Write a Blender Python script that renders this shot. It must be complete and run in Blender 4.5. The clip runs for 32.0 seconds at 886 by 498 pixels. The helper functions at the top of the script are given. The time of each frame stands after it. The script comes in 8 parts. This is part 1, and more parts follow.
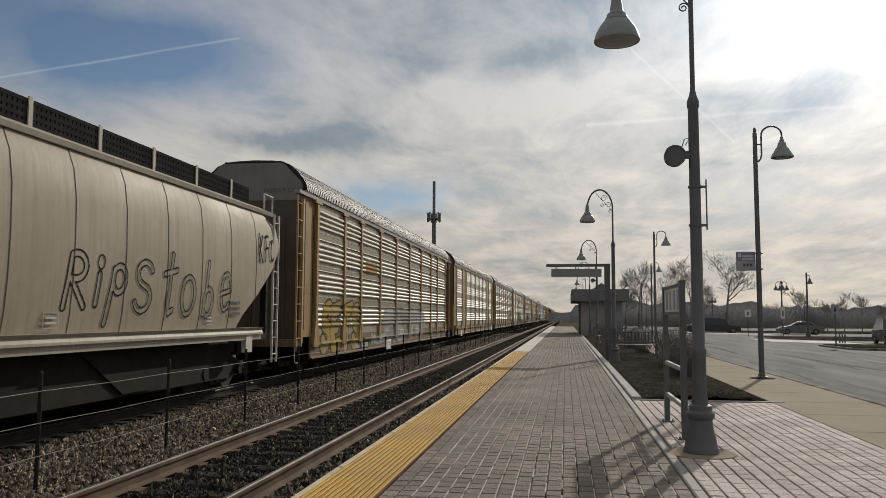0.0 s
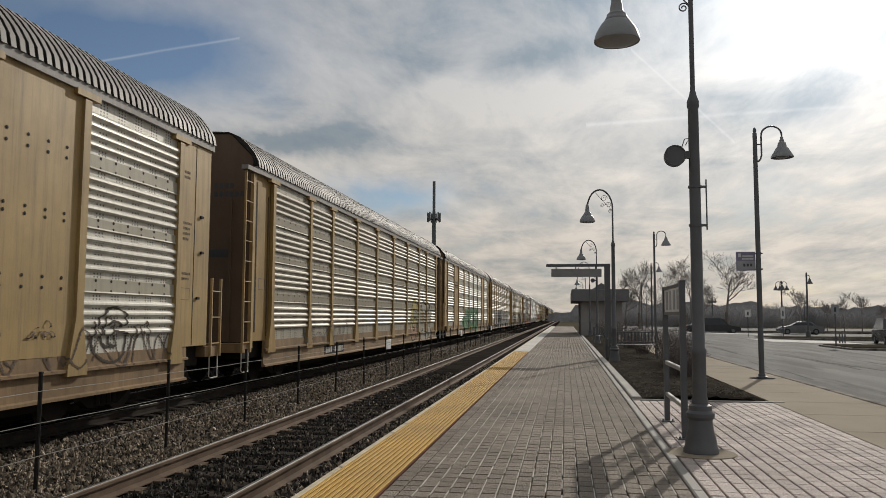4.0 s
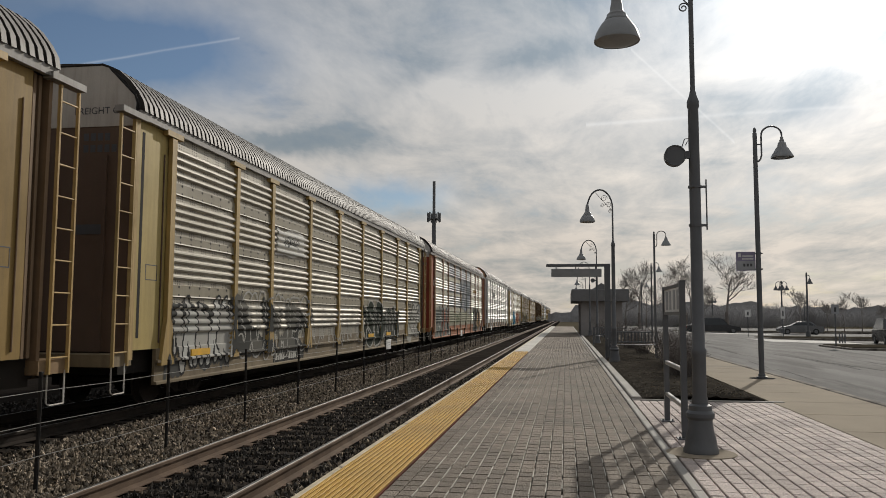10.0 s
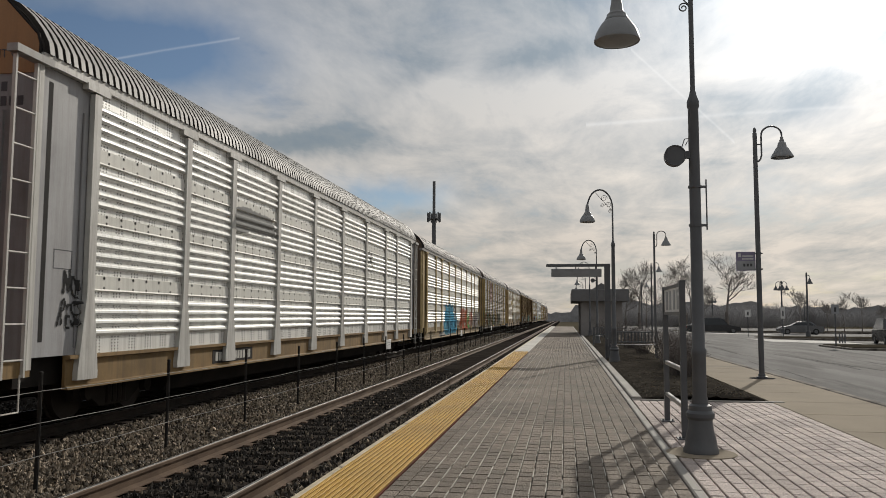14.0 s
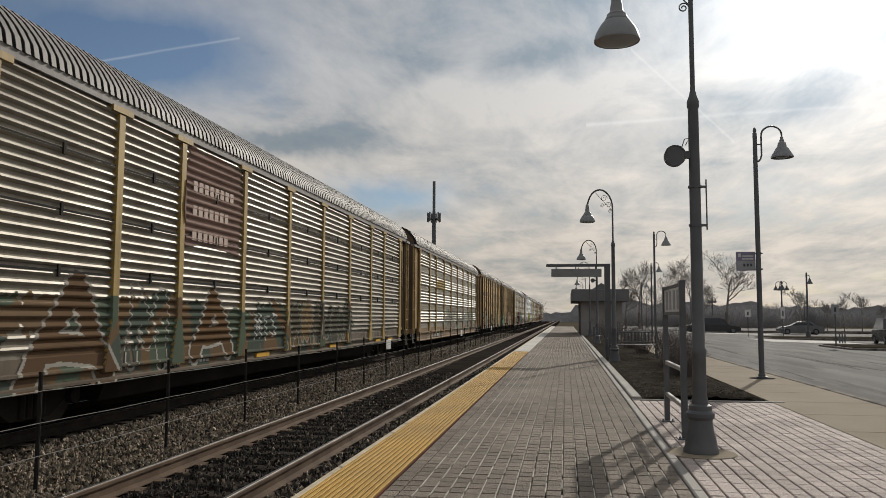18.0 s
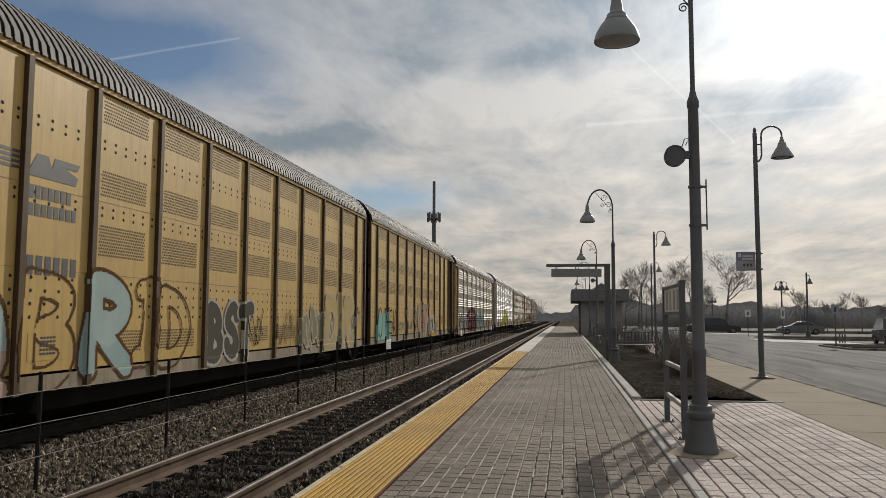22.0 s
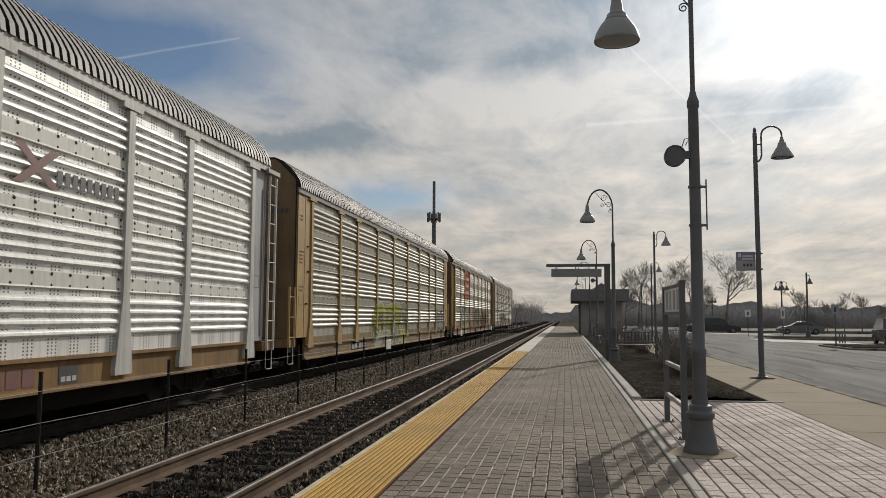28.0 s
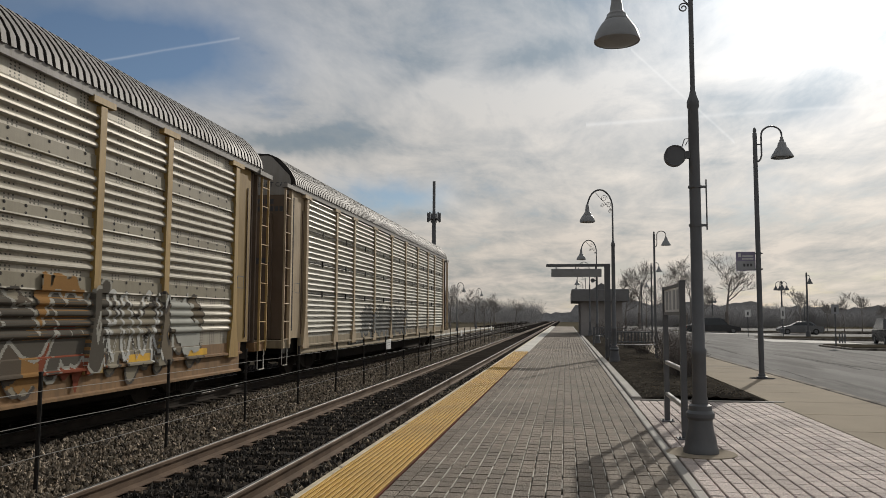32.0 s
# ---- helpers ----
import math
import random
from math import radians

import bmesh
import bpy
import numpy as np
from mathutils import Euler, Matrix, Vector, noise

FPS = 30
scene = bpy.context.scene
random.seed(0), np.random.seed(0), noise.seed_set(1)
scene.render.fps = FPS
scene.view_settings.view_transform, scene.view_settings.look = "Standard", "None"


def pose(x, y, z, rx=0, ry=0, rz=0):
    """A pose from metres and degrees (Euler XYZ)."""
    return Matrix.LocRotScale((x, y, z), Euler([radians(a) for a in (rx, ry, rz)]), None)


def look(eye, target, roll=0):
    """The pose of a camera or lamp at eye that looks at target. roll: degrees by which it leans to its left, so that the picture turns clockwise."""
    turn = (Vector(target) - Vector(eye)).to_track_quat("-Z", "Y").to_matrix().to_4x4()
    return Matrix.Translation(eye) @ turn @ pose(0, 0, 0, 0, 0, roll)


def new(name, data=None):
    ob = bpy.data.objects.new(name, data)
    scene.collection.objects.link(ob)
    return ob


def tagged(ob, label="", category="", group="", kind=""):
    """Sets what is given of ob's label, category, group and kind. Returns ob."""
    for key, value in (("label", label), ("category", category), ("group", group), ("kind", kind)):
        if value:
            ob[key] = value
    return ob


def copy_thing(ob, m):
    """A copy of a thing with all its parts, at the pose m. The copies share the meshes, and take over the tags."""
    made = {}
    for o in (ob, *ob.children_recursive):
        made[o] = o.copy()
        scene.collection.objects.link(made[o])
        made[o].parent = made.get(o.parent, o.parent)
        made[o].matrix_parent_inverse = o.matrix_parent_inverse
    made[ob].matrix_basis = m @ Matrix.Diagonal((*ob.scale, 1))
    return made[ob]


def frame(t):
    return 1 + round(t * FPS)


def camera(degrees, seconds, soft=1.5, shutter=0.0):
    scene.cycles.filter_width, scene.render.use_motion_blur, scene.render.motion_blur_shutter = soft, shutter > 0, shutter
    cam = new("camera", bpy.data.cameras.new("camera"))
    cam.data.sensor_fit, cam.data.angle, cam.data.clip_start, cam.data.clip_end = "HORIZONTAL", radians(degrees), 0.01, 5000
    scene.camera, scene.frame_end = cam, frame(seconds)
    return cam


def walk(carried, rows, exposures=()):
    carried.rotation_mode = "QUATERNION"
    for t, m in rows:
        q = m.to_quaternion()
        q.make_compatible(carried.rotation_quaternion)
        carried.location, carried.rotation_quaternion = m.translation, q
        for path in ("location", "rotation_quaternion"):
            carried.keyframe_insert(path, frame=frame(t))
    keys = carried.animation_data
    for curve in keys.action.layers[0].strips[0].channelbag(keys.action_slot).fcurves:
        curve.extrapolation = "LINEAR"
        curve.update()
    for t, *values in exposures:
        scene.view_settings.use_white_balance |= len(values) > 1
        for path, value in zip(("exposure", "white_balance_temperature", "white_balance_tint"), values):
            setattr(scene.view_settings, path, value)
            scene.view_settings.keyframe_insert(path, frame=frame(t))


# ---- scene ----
cam = camera(58.73, 32.0, soft=0.6, shutter=0.03)
EYE = Vector((0.0, 0.0, 1.46))
AIM = look(EYE, EYE + Vector((-0.15296, 0.98455, 0.08523)), 0.2185)
walk(cam, [(0.0, AIM), (32.0, AIM)])

# ---------------------------------------------------------------- light
SUN_AZ, SUN_EL = 19.3, 25.0          # degrees right of the track's line, and up
SUN_DIR = Vector((math.sin(radians(SUN_AZ)) * math.cos(radians(SUN_EL)),
                  math.cos(radians(SUN_AZ)) * math.cos(radians(SUN_EL)), math.sin(radians(SUN_EL))))
scene.view_settings.exposure = 0.0
sun = new("sun", bpy.data.lights.new("sun", "SUN"))
sun.data.energy, sun.data.angle, sun.data.color = 2.7, radians(0.6), (1.0, 0.93, 0.82)
sun.matrix_world = look((0, 0, 60), Vector((0, 0, 60)) - SUN_DIR)


def node(nt, kind, **settings):
    """A node with its inputs and properties set by name; a socket as value is linked."""
    n = nt.nodes.new(kind)
    for key, value in settings.items():
        if key == "operation":
            n.operation = value
        elif key == "use_clamp":
            n.use_clamp = value
        elif key == "data_type":
            n.data_type = value
        elif key == "blend_type":
            n.blend_type = value
        elif key == "feature":
            n.feature = value
        else:
            key = key[2:]
            sock = n.inputs[int(key)] if key.isdigit() else n.inputs[key.replace("_", " ")]
            if isinstance(value, bpy.types.NodeSocket):
                nt.links.new(value, sock)
            else:
                sock.default_value = value
    return n


def math_node(nt, op, a, b=0.0, c=0.0, clamp=False):
    return node(nt, "ShaderNodeMath", operation=op, use_clamp=clamp, i_0=a, i_1=b, i_2=c).outputs[0]


def ramp(nt, fac, stops, interp="LINEAR"):
    n = node(nt, "ShaderNodeValToRGB", i_Fac=fac)
    n.color_ramp.interpolation = interp
    els = n.color_ramp.elements
    while len(els) < len(stops):
        els.new(0.5)
    for e, (p, col) in zip(els, stops):
        e.position, e.color = p, (*col, 1) if len(col) == 3 else col
    return n.outputs[0]


def mix(nt, fac, a, b, blend="MIX"):
    n = node(nt, "ShaderNodeMix", data_type="RGBA", blend_type=blend)
    for sock, value in ((n.inputs[0], fac), (n.inputs[6], a), (n.inputs[7], b)):
        if isinstance(value, bpy.types.NodeSocket):
            nt.links.new(value, sock)
        else:
            sock.default_value = value if isinstance(value, float) else (*value, 1)
    return n.outputs[2]


def make_world():
    world = bpy.data.worlds.new("sky")
    scene.world = world
    world.use_nodes = True
    nt = world.node_tree
    nt.nodes.clear()
    sky = node(nt, "ShaderNodeTexSky")
    sky.sky_type, sky.sun_disc = "NISHITA", False
    sky.sun_elevation, sky.sun_rotation = radians(SUN_EL), radians(SUN_AZ)
    sky.altitude, sky.air_density, sky.dust_density, sky.ozone_density = 200.0, 1.0, 0.6, 2.5
    co = node(nt, "ShaderNodeTexCoord").outputs["Generated"]
    sep = node(nt, "ShaderNodeSeparateXYZ", i_0=co)
    up = math_node(nt, "MAXIMUM", sep.outputs[2], 0.0)
    # clouds lie on a high flat sheet, so they draw together towards the horizon
    lift = math_node(nt, "ADD", up, 0.10)
    sheet = node(nt, "ShaderNodeVectorMath", operation="DIVIDE", i_0=co).outputs[0]
    comb = node(nt, "ShaderNodeCombineXYZ", i_0=lift, i_1=lift, i_2=1.0)
    nt.links.new(comb.outputs[0], sheet.node.inputs[1])
    flat = node(nt, "ShaderNodeMapping", i_Vector=sheet, i_Scale=(1.0, 0.62, 0.25), i_Rotation=(0, 0, radians(-32)),
                i_Location=(CLOUD_X, CLOUD_Y, 0))
    big = node(nt, "ShaderNodeTexNoise", i_Vector=flat.outputs[0], i_Scale=0.75, i_Detail=7.0, i_Roughness=0.52, i_Distortion=0.25)
    fine = node(nt, "ShaderNodeTexNoise", i_Vector=flat.outputs[0], i_Scale=2.4, i_Detail=8.0, i_Roughness=0.6, i_Distortion=0.35)
    toward = node(nt, "ShaderNodeVectorMath", operation="DOT_PRODUCT", i_0=co, i_1=SUN_DIR).outputs["Value"]
    toward = math_node(nt, "MAXIMUM", toward, 0.0)
    glow = math_node(nt, "POWER", toward, 70.0)
    wide = math_node(nt, "POWER", toward, 9.0)
    # the sky ahead as a flat chart: across = x / y, height = z / y, ruffled by the wind
    ahead = math_node(nt, "MAXIMUM", sep.outputs[1], 0.05)
    ruffle = node(nt, "ShaderNodeTexNoise", i_Vector=co, i_Scale=5.0, i_Detail=5.0, i_Roughness=0.6)
    rs = node(nt, "ShaderNodeSeparateXYZ", i_0=ruffle.outputs[1])
    across = math_node(nt, "ADD", math_node(nt, "DIVIDE", sep.outputs[0], ahead), math_node(nt, "MULTIPLY", math_node(nt, "SUBTRACT", rs.outputs[0], 0.5), 0.22))
    height = math_node(nt, "ADD", math_node(nt, "DIVIDE", sep.outputs[2], ahead), math_node(nt, "MULTIPLY", math_node(nt, "SUBTRACT", rs.outputs[1], 0.5), 0.10))

    def patch(x, z, a, b, tilt=0.0):
        """A soft oval patch of the chart."""
        dx, dz = math_node(nt, "SUBTRACT", across, x), math_node(nt, "SUBTRACT", height, z)
        dz = math_node(nt, "SUBTRACT", dz, math_node(nt, "MULTIPLY", dx, tilt))
        dx, dz = math_node(nt, "DIVIDE", dx, a), math_node(nt, "DIVIDE", dz, b)
        r = math_node(nt, "ADD", math_node(nt, "MULTIPLY", dx, dx), math_node(nt, "MULTIPLY", dz, dz))
        return math_node(nt, "EXPONENT", math_node(nt, "MULTIPLY", r, -1.0))

    def total(items):
        out = 0.0
        for amount, p in items:
            out = math_node(nt, "ADD", out, math_node(nt, "MULTIPLY", p, amount))
        return out

    open_sky = total([(0.45, patch(-0.57, 0.37, 0.17, 0.06)), (0.95, patch(-0.95, 0.50, 0.42, 0.17)), (0.7, patch(-0.62, 0.36, 0.16, 0.07, -0.1)), (0.95, patch(-0.228, 0.158, 0.07, 0.020, -0.15)), (0.25, patch(0.31, 0.25, 0.06, 0.03))])
    grey = total([(0.95, patch(-0.345, 0.236, 0.13, 0.022, -0.06)), (0.55, patch(-0.03, 0.330, 0.07, 0.020, 0.12)), (0.5, patch(0.43, 0.40, 0.07, 0.03)), (0.30, patch(-0.22, 0.285, 0.07, 0.03, 0.5)), (0.25, patch(0.30, 0.262, 0.10, 0.03)),
                  (0.3, patch(0.0, 0.42, 0.2, 0.03)), (0.12, patch(-0.15, 0.19, 0.25, 0.03))])
    bright = total([(0.22, patch(0.02, 0.27, 0.16, 0.05)), (0.40, patch(-0.44, 0.270, 0.12, 0.015, -0.06)), (0.40, patch(-0.32, 0.190, 0.17, 0.030, -0.1)), (0.35, patch(-0.50, 0.300, 0.12, 0.020, 0.1)), (0.22, patch(-0.13, 0.295, 0.08, 0.03, 0.2)), (0.2, patch(-0.33, 0.22, 0.2, 0.02))])
    cover = math_node(nt, "ADD", math_node(nt, "MULTIPLY", big.outputs[0], 0.6), math_node(nt, "MULTIPLY", fine.outputs[0], 0.4))
    streaks = node(nt, "ShaderNodeMapping", i_Vector=sheet, i_Scale=(1.0, 0.30, 0.25), i_Rotation=(0, 0, radians(-58)), i_Location=(1.3, 0.4, 0))
    wisp = node(nt, "ShaderNodeTexNoise", i_Vector=streaks.outputs[0], i_Scale=5.5, i_Detail=9.0, i_Roughness=0.66, i_Distortion=0.5).outputs[0]
    thin = math_node(nt, "SUBTRACT", ramp(nt, cover, [(0.30, (0.35, 0.35, 0.35)), (0.44, (0.92, 0.92, 0.92)), (0.6, (1, 1, 1))]), open_sky, clamp=True)
    tone = math_node(nt, "ADD", math_node(nt, "SUBTRACT", math_node(nt, "ADD", fine.outputs[0], math_node(nt, "MULTIPLY", math_node(nt, "SUBTRACT", wisp, 0.5), 0.34)), math_node(nt, "MULTIPLY", grey, 0.46)), math_node(nt, "MULTIPLY", bright, 0.4))
    shade = ramp(nt, tone, [(0.02, (0.33, 0.43, 0.53)), (0.26, (0.45, 0.53, 0.60)), (0.44, (0.72, 0.755, 0.785)), (0.64, (0.98, 0.98, 0.97))])
    low = ramp(nt, up, [(0.0, (1.11, 1.00, 0.885)), (0.09, (1.15, 1.04, 0.925)), (0.17, (1.19, 1.11, 1.02)), (0.30, (1.04, 1.03, 1.02))])
    cloud = mix(nt, 1.0, shade, low, "MULTIPLY")
    level = math_node(nt, "ADD", math_node(nt, "ADD", 0.48, math_node(nt, "MULTIPLY", wide, 0.36)), math_node(nt, "MULTIPLY", glow, 1.1))
    scaled = node(nt, "ShaderNodeVectorMath", operation="SCALE", i_0=cloud, i_Scale=level).outputs[0]
    clear = node(nt, "ShaderNodeVectorMath", operation="SCALE", i_0=sky.outputs[0], i_Scale=0.06).outputs[0]
    final = mix(nt, thin, clear, scaled)
    # vapour trails: thin straight streaks
    px, pz = math_node(nt, "DIVIDE", sep.outputs[0], ahead), math_node(nt, "DIVIDE", sep.outputs[2], ahead)
    rag = math_node(nt, "MULTIPLY", math_node(nt, "SUBTRACT", fine.outputs[0], 0.5), 0.006)
    for (xa, za), (xb, zb), w, amount in (((-0.804, 0.341), (-0.440, 0.381), 0.0017, 0.15), ((0.028, 0.243), (0.41, 0.258), 0.0024, 0.36), ((0.085, 0.339), (0.208, 0.215), 0.0022, 0.36)):
        k = (zb - za) / (xb - xa)
        off = math_node(nt, "SUBTRACT", math_node(nt, "SUBTRACT", math_node(nt, "ADD", pz, rag), za), math_node(nt, "MULTIPLY", math_node(nt, "SUBTRACT", px, xa), k))
        line = math_node(nt, "EXPONENT", math_node(nt, "MULTIPLY", math_node(nt, "POWER", math_node(nt, "DIVIDE", math_node(nt, "ABSOLUTE", off), w), 2.0), -1.0))
        ends = math_node(nt, "MULTIPLY", math_node(nt, "GREATER_THAN", px, xa), math_node(nt, "LESS_THAN", px, xb))
        ends = math_node(nt, "MULTIPLY", math_node(nt, "MULTIPLY", ends, math_node(nt, "GREATER_THAN", sep.outputs[1], 0.1)), math_node(nt, "MULTIPLY", fine.outputs[0], 1.6, clamp=True))
        final = mix(nt, math_node(nt, "MULTIPLY", math_node(nt, "MULTIPLY", line, ends), amount), final, (1.0, 1.0, 0.99))
    bg = node(nt, "ShaderNodeBackground", i_Color=final, i_Strength=1.0)
    node(nt, "ShaderNodeOutputWorld", i_Surface=bg.outputs[0])


CLOUD_X, CLOUD_Y = 3.1, 1.7
make_world()

# ---------------------------------------------------------------- materials


def material(name, colour, rough=0.7, metal=0.0, second=None, scale=3.0, fine=40.0, bump=0.15, spread=0.12,
             per_piece=0.0, space="Object", stretch=(1, 1, 1), stain=None, stain_at=(0.55, 0.75), spec=0.5):
    """A surface with two scales of variation: broad patches towards a second colour, fine grain, and relief."""
    m = bpy.data.materials.new(name)
    m.use_nodes = True
    nt = m.node_tree
    bsdf = nt.nodes["Principled BSDF"]
    if space == "World":
        co = node(nt, "ShaderNodeNewGeometry").outputs["Position"]
    else:
        co = node(nt, "ShaderNodeTexCoord").outputs["Object"]
    co = node(nt, "ShaderNodeMapping", i_Vector=co, i_Scale=stretch).outputs[0]
    broad = node(nt, "ShaderNodeTexNoise", i_Vector=co, i_Scale=scale, i_Detail=5.0, i_Roughness=0.6).outputs[0]
    grain = node(nt, "ShaderNodeTexNoise", i_Vector=co, i_Scale=fine, i_Detail=4.0, i_Roughness=0.65).outputs[0]
    second = second or tuple(c * 0.72 for c in colour)
    col = mix(nt, ramp(nt, broad, [(0.35, (0, 0, 0)), (0.68, (1, 1, 1))]), colour, second)
    if stain:
        spots = node(nt, "ShaderNodeTexNoise", i_Vector=co, i_Scale=scale * 0.45, i_Detail=6.0, i_Roughness=0.7).outputs[0]
        col = mix(nt, ramp(nt, spots, [(stain_at[0], (0, 0, 0)), (stain_at[1], (1, 1, 1))]), col, stain)
    vary = math_node(nt, "ADD", 1.0 - spread, math_node(nt, "MULTIPLY", grain, 2 * spread))
    if per_piece:
        rnd = node(nt, "ShaderNodeObjectInfo").outputs["Random"]
        isl = node(nt, "ShaderNodeNewGeometry").outputs["Random Per Island"]
        both = math_node(nt, "FRACT", math_node(nt, "ADD", rnd, isl))
        vary = math_node(nt, "MULTIPLY", vary, math_node(nt, "ADD", 1.0 - per_piece, math_node(nt, "MULTIPLY", both, 2 * per_piece)))
    col = node(nt, "ShaderNodeVectorMath", operation="SCALE", i_0=col, i_Scale=vary).outputs[0]
    nt.links.new(col, bsdf.inputs["Base Color"])
    nt.links.new(math_node(nt, "ADD", rough - 0.1, math_node(nt, "MULTIPLY", grain, 0.2), clamp=True), bsdf.inputs["Roughness"])
    bsdf.inputs["Metallic"].default_value = metal
    bsdf.inputs["Specular IOR Level"].default_value = spec
    if bump:
        b = node(nt, "ShaderNodeBump", i_Height=grain, i_Strength=bump, i_Distance=0.02)
        nt.links.new(b.outputs[0], bsdf.inputs["Normal"])
    return m


MAT = {}
MAT["ground"] = material("dry_grass", (0.115, 0.10, 0.074), 0.95, second=(0.08, 0.071, 0.054), scale=0.25, fine=9, bump=0.6, spread=0.3, space="World", spec=0.0)
# near black, so that it also holds the shade between the stones
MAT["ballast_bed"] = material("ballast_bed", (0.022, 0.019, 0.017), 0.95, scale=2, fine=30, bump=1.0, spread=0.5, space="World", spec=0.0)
MAT["stone_dark"] = material("oily_and_shade_dark_stone", (0.05, 0.044, 0.039), 0.8, second=(0.02, 0.018, 0.016), scale=6.0, fine=40, bump=0.4, per_piece=0.8, space="World", spec=0.15)
MAT["stone"] = material("ballast_stone", (0.29, 0.236, 0.172), 0.75, second=(0.055, 0.045, 0.036), scale=9.0, fine=40, bump=0.4, per_piece=0.92, space="World", spec=0.25)
MAT["paver"] = material("grey_paver", (0.255, 0.214, 0.172), 0.8, spec=0.2, second=(0.165, 0.138, 0.112), scale=0.55, fine=48, bump=1.0, spread=0.85, per_piece=0.16, space="World", stain=(0.15, 0.127, 0.106), stain_at=(0.52, 0.75))
MAT["paver_warm"] = material("pink_grey_paver", (0.56, 0.475, 0.437), 0.75, spec=0.25, second=(0.36, 0.302, 0.277), scale=1.1, fine=48, bump=1.0, spread=0.85, per_piece=0.10, space="World", stain=(0.27, 0.225, 0.205), stain_at=(0.5, 0.7))
MAT["joint"] = material("sand_joint", (0.05, 0.044, 0.039), 0.95, second=(0.09, 0.08, 0.07), scale=1.8, fine=60, space="World", spec=0.0)
MAT["joint_dark"] = material("dark_dirt_joint", (0.022, 0.019, 0.017), 0.95, scale=2, fine=60, bump=0.0, space="World", spec=0.0)
MAT["joint_pale"] = material("pale_joint_strip", (0.62, 0.59, 0.53), 0.9, second=(0.40, 0.37, 0.33), scale=2.6, fine=30, space="World", spec=0.0)
MAT["concrete"] = material("concrete", (0.36, 0.34, 0.31), 0.85, second=(0.27, 0.25, 0.23), scale=0.7, fine=60, bump=0.25, space="World", stain=(0.2, 0.185, 0.165))
MAT["walk"] = material("tan_concrete_walk", (0.30, 0.252, 0.188), 0.9, second=(0.24, 0.202, 0.152), scale=0.5, fine=60, bump=0.3, space="World", stain=(0.16, 0.135, 0.108), spec=0.1)
MAT["kerb"] = material("weathered_kerb", (0.24, 0.215, 0.185), 0.9, second=(0.12, 0.105, 0.09), scale=1.6, fine=50, bump=0.4, spread=0.3, space="World", stain=(0.07, 0.062, 0.055), stain_at=(0.5, 0.6), spec=0.1)
MAT["turf"] = material("dead_turf", (0.062, 0.053, 0.040), 0.95, second=(0.042, 0.037, 0.029), scale=0.6, fine=12, bump=0.6, spread=0.35, space="World", spec=0.0)
MAT["asphalt"] = material("worn_asphalt", (0.155, 0.152, 0.148), 0.9, second=(0.075, 0.074, 0.073), scale=0.9, fine=60, bump=0.5, spread=0.35, space="World", stretch=(1.3, 0.14, 1), stain=(0.055, 0.054, 0.053), stain_at=(0.52, 0.62), spec=0.15)
MAT["yellow"] = material("yellow_tactile", (0.56, 0.33, 0.045), 0.75, second=(0.43, 0.26, 0.05), scale=0.8, fine=60, bump=0.2, space="World", stain=(0.25, 0.16, 0.06), stain_at=(0.55, 0.85))
MAT["groove"] = material("dark_yellow_groove", (0.21, 0.115, 0.022), 0.9, second=(0.13, 0.08, 0.025), scale=1.2, fine=60, space="World", spec=0.05)
MAT["white_strip"] = material("worn_white_strip", (0.55, 0.53, 0.48), 0.8, second=(0.42, 0.40, 0.36), scale=0.8, fine=60, space="World")
MAT["rail"] = material("rusty_rail_steel", (0.15, 0.105, 0.075), 0.8, second=(0.09, 0.062, 0.045), scale=2, fine=50, space="World", spec=0.1)
MAT["rail_head"] = material("polished_rail", (0.16, 0.152, 0.144), 0.58, metal=1.0, scale=3, fine=80, bump=0.03, space="World")
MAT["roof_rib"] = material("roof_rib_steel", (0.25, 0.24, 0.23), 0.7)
# the shade between the roof ribs, put into a near-black colour
MAT["roof_groove_shade"] = material("painted_shade_in_roof_grooves", (0.035, 0.032, 0.03), 0.9, second=(0.06, 0.054, 0.048), scale=3, fine=40, bump=0.0, spec=0.05)
MAT["tie"] = material("creosoted_wood", (0.042, 0.036, 0.031), 0.9, second=(0.07, 0.06, 0.052), scale=2, fine=25, bump=0.6, space="World", stretch=(0.3, 2, 1), spec=0.0)
MAT["mulch"] = material("dark_mulch", (0.044, 0.039, 0.033), 0.95, second=(0.075, 0.066, 0.055), scale=2, fine=35, bump=1.0, spread=0.5, space="World", spec=0.0)
MAT["litter"] = material("dead_leaf", (0.24, 0.20, 0.15), 0.9, second=(0.10, 0.08, 0.06), scale=6, fine=30, bump=0.0, per_piece=0.6, space="World", spec=0.05)
MAT["iron"] = material("dark_grey_painted_metal", (0.082, 0.086, 0.094), 0.5, second=(0.105, 0.109, 0.118), scale=3, fine=60, bump=0.06)
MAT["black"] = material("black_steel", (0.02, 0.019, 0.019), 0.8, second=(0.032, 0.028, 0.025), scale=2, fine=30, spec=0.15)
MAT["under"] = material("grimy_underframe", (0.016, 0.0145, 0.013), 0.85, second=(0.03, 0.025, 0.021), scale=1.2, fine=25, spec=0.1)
MAT["wheel"] = material("wheel_steel", (0.035, 0.028, 0.023), 0.75, spec=0.2)
# grey-brown brick, lightened to carry the haze before the shelter
MAT["brick"] = material("haze_lifted_brick_wall", (0.30, 0.282, 0.276), 0.9, scale=1, fine=30, space="World")
MAT["roof_dark"] = material("dark_roof", (0.17, 0.168, 0.172), 0.8, scale=1, fine=20, space="World")
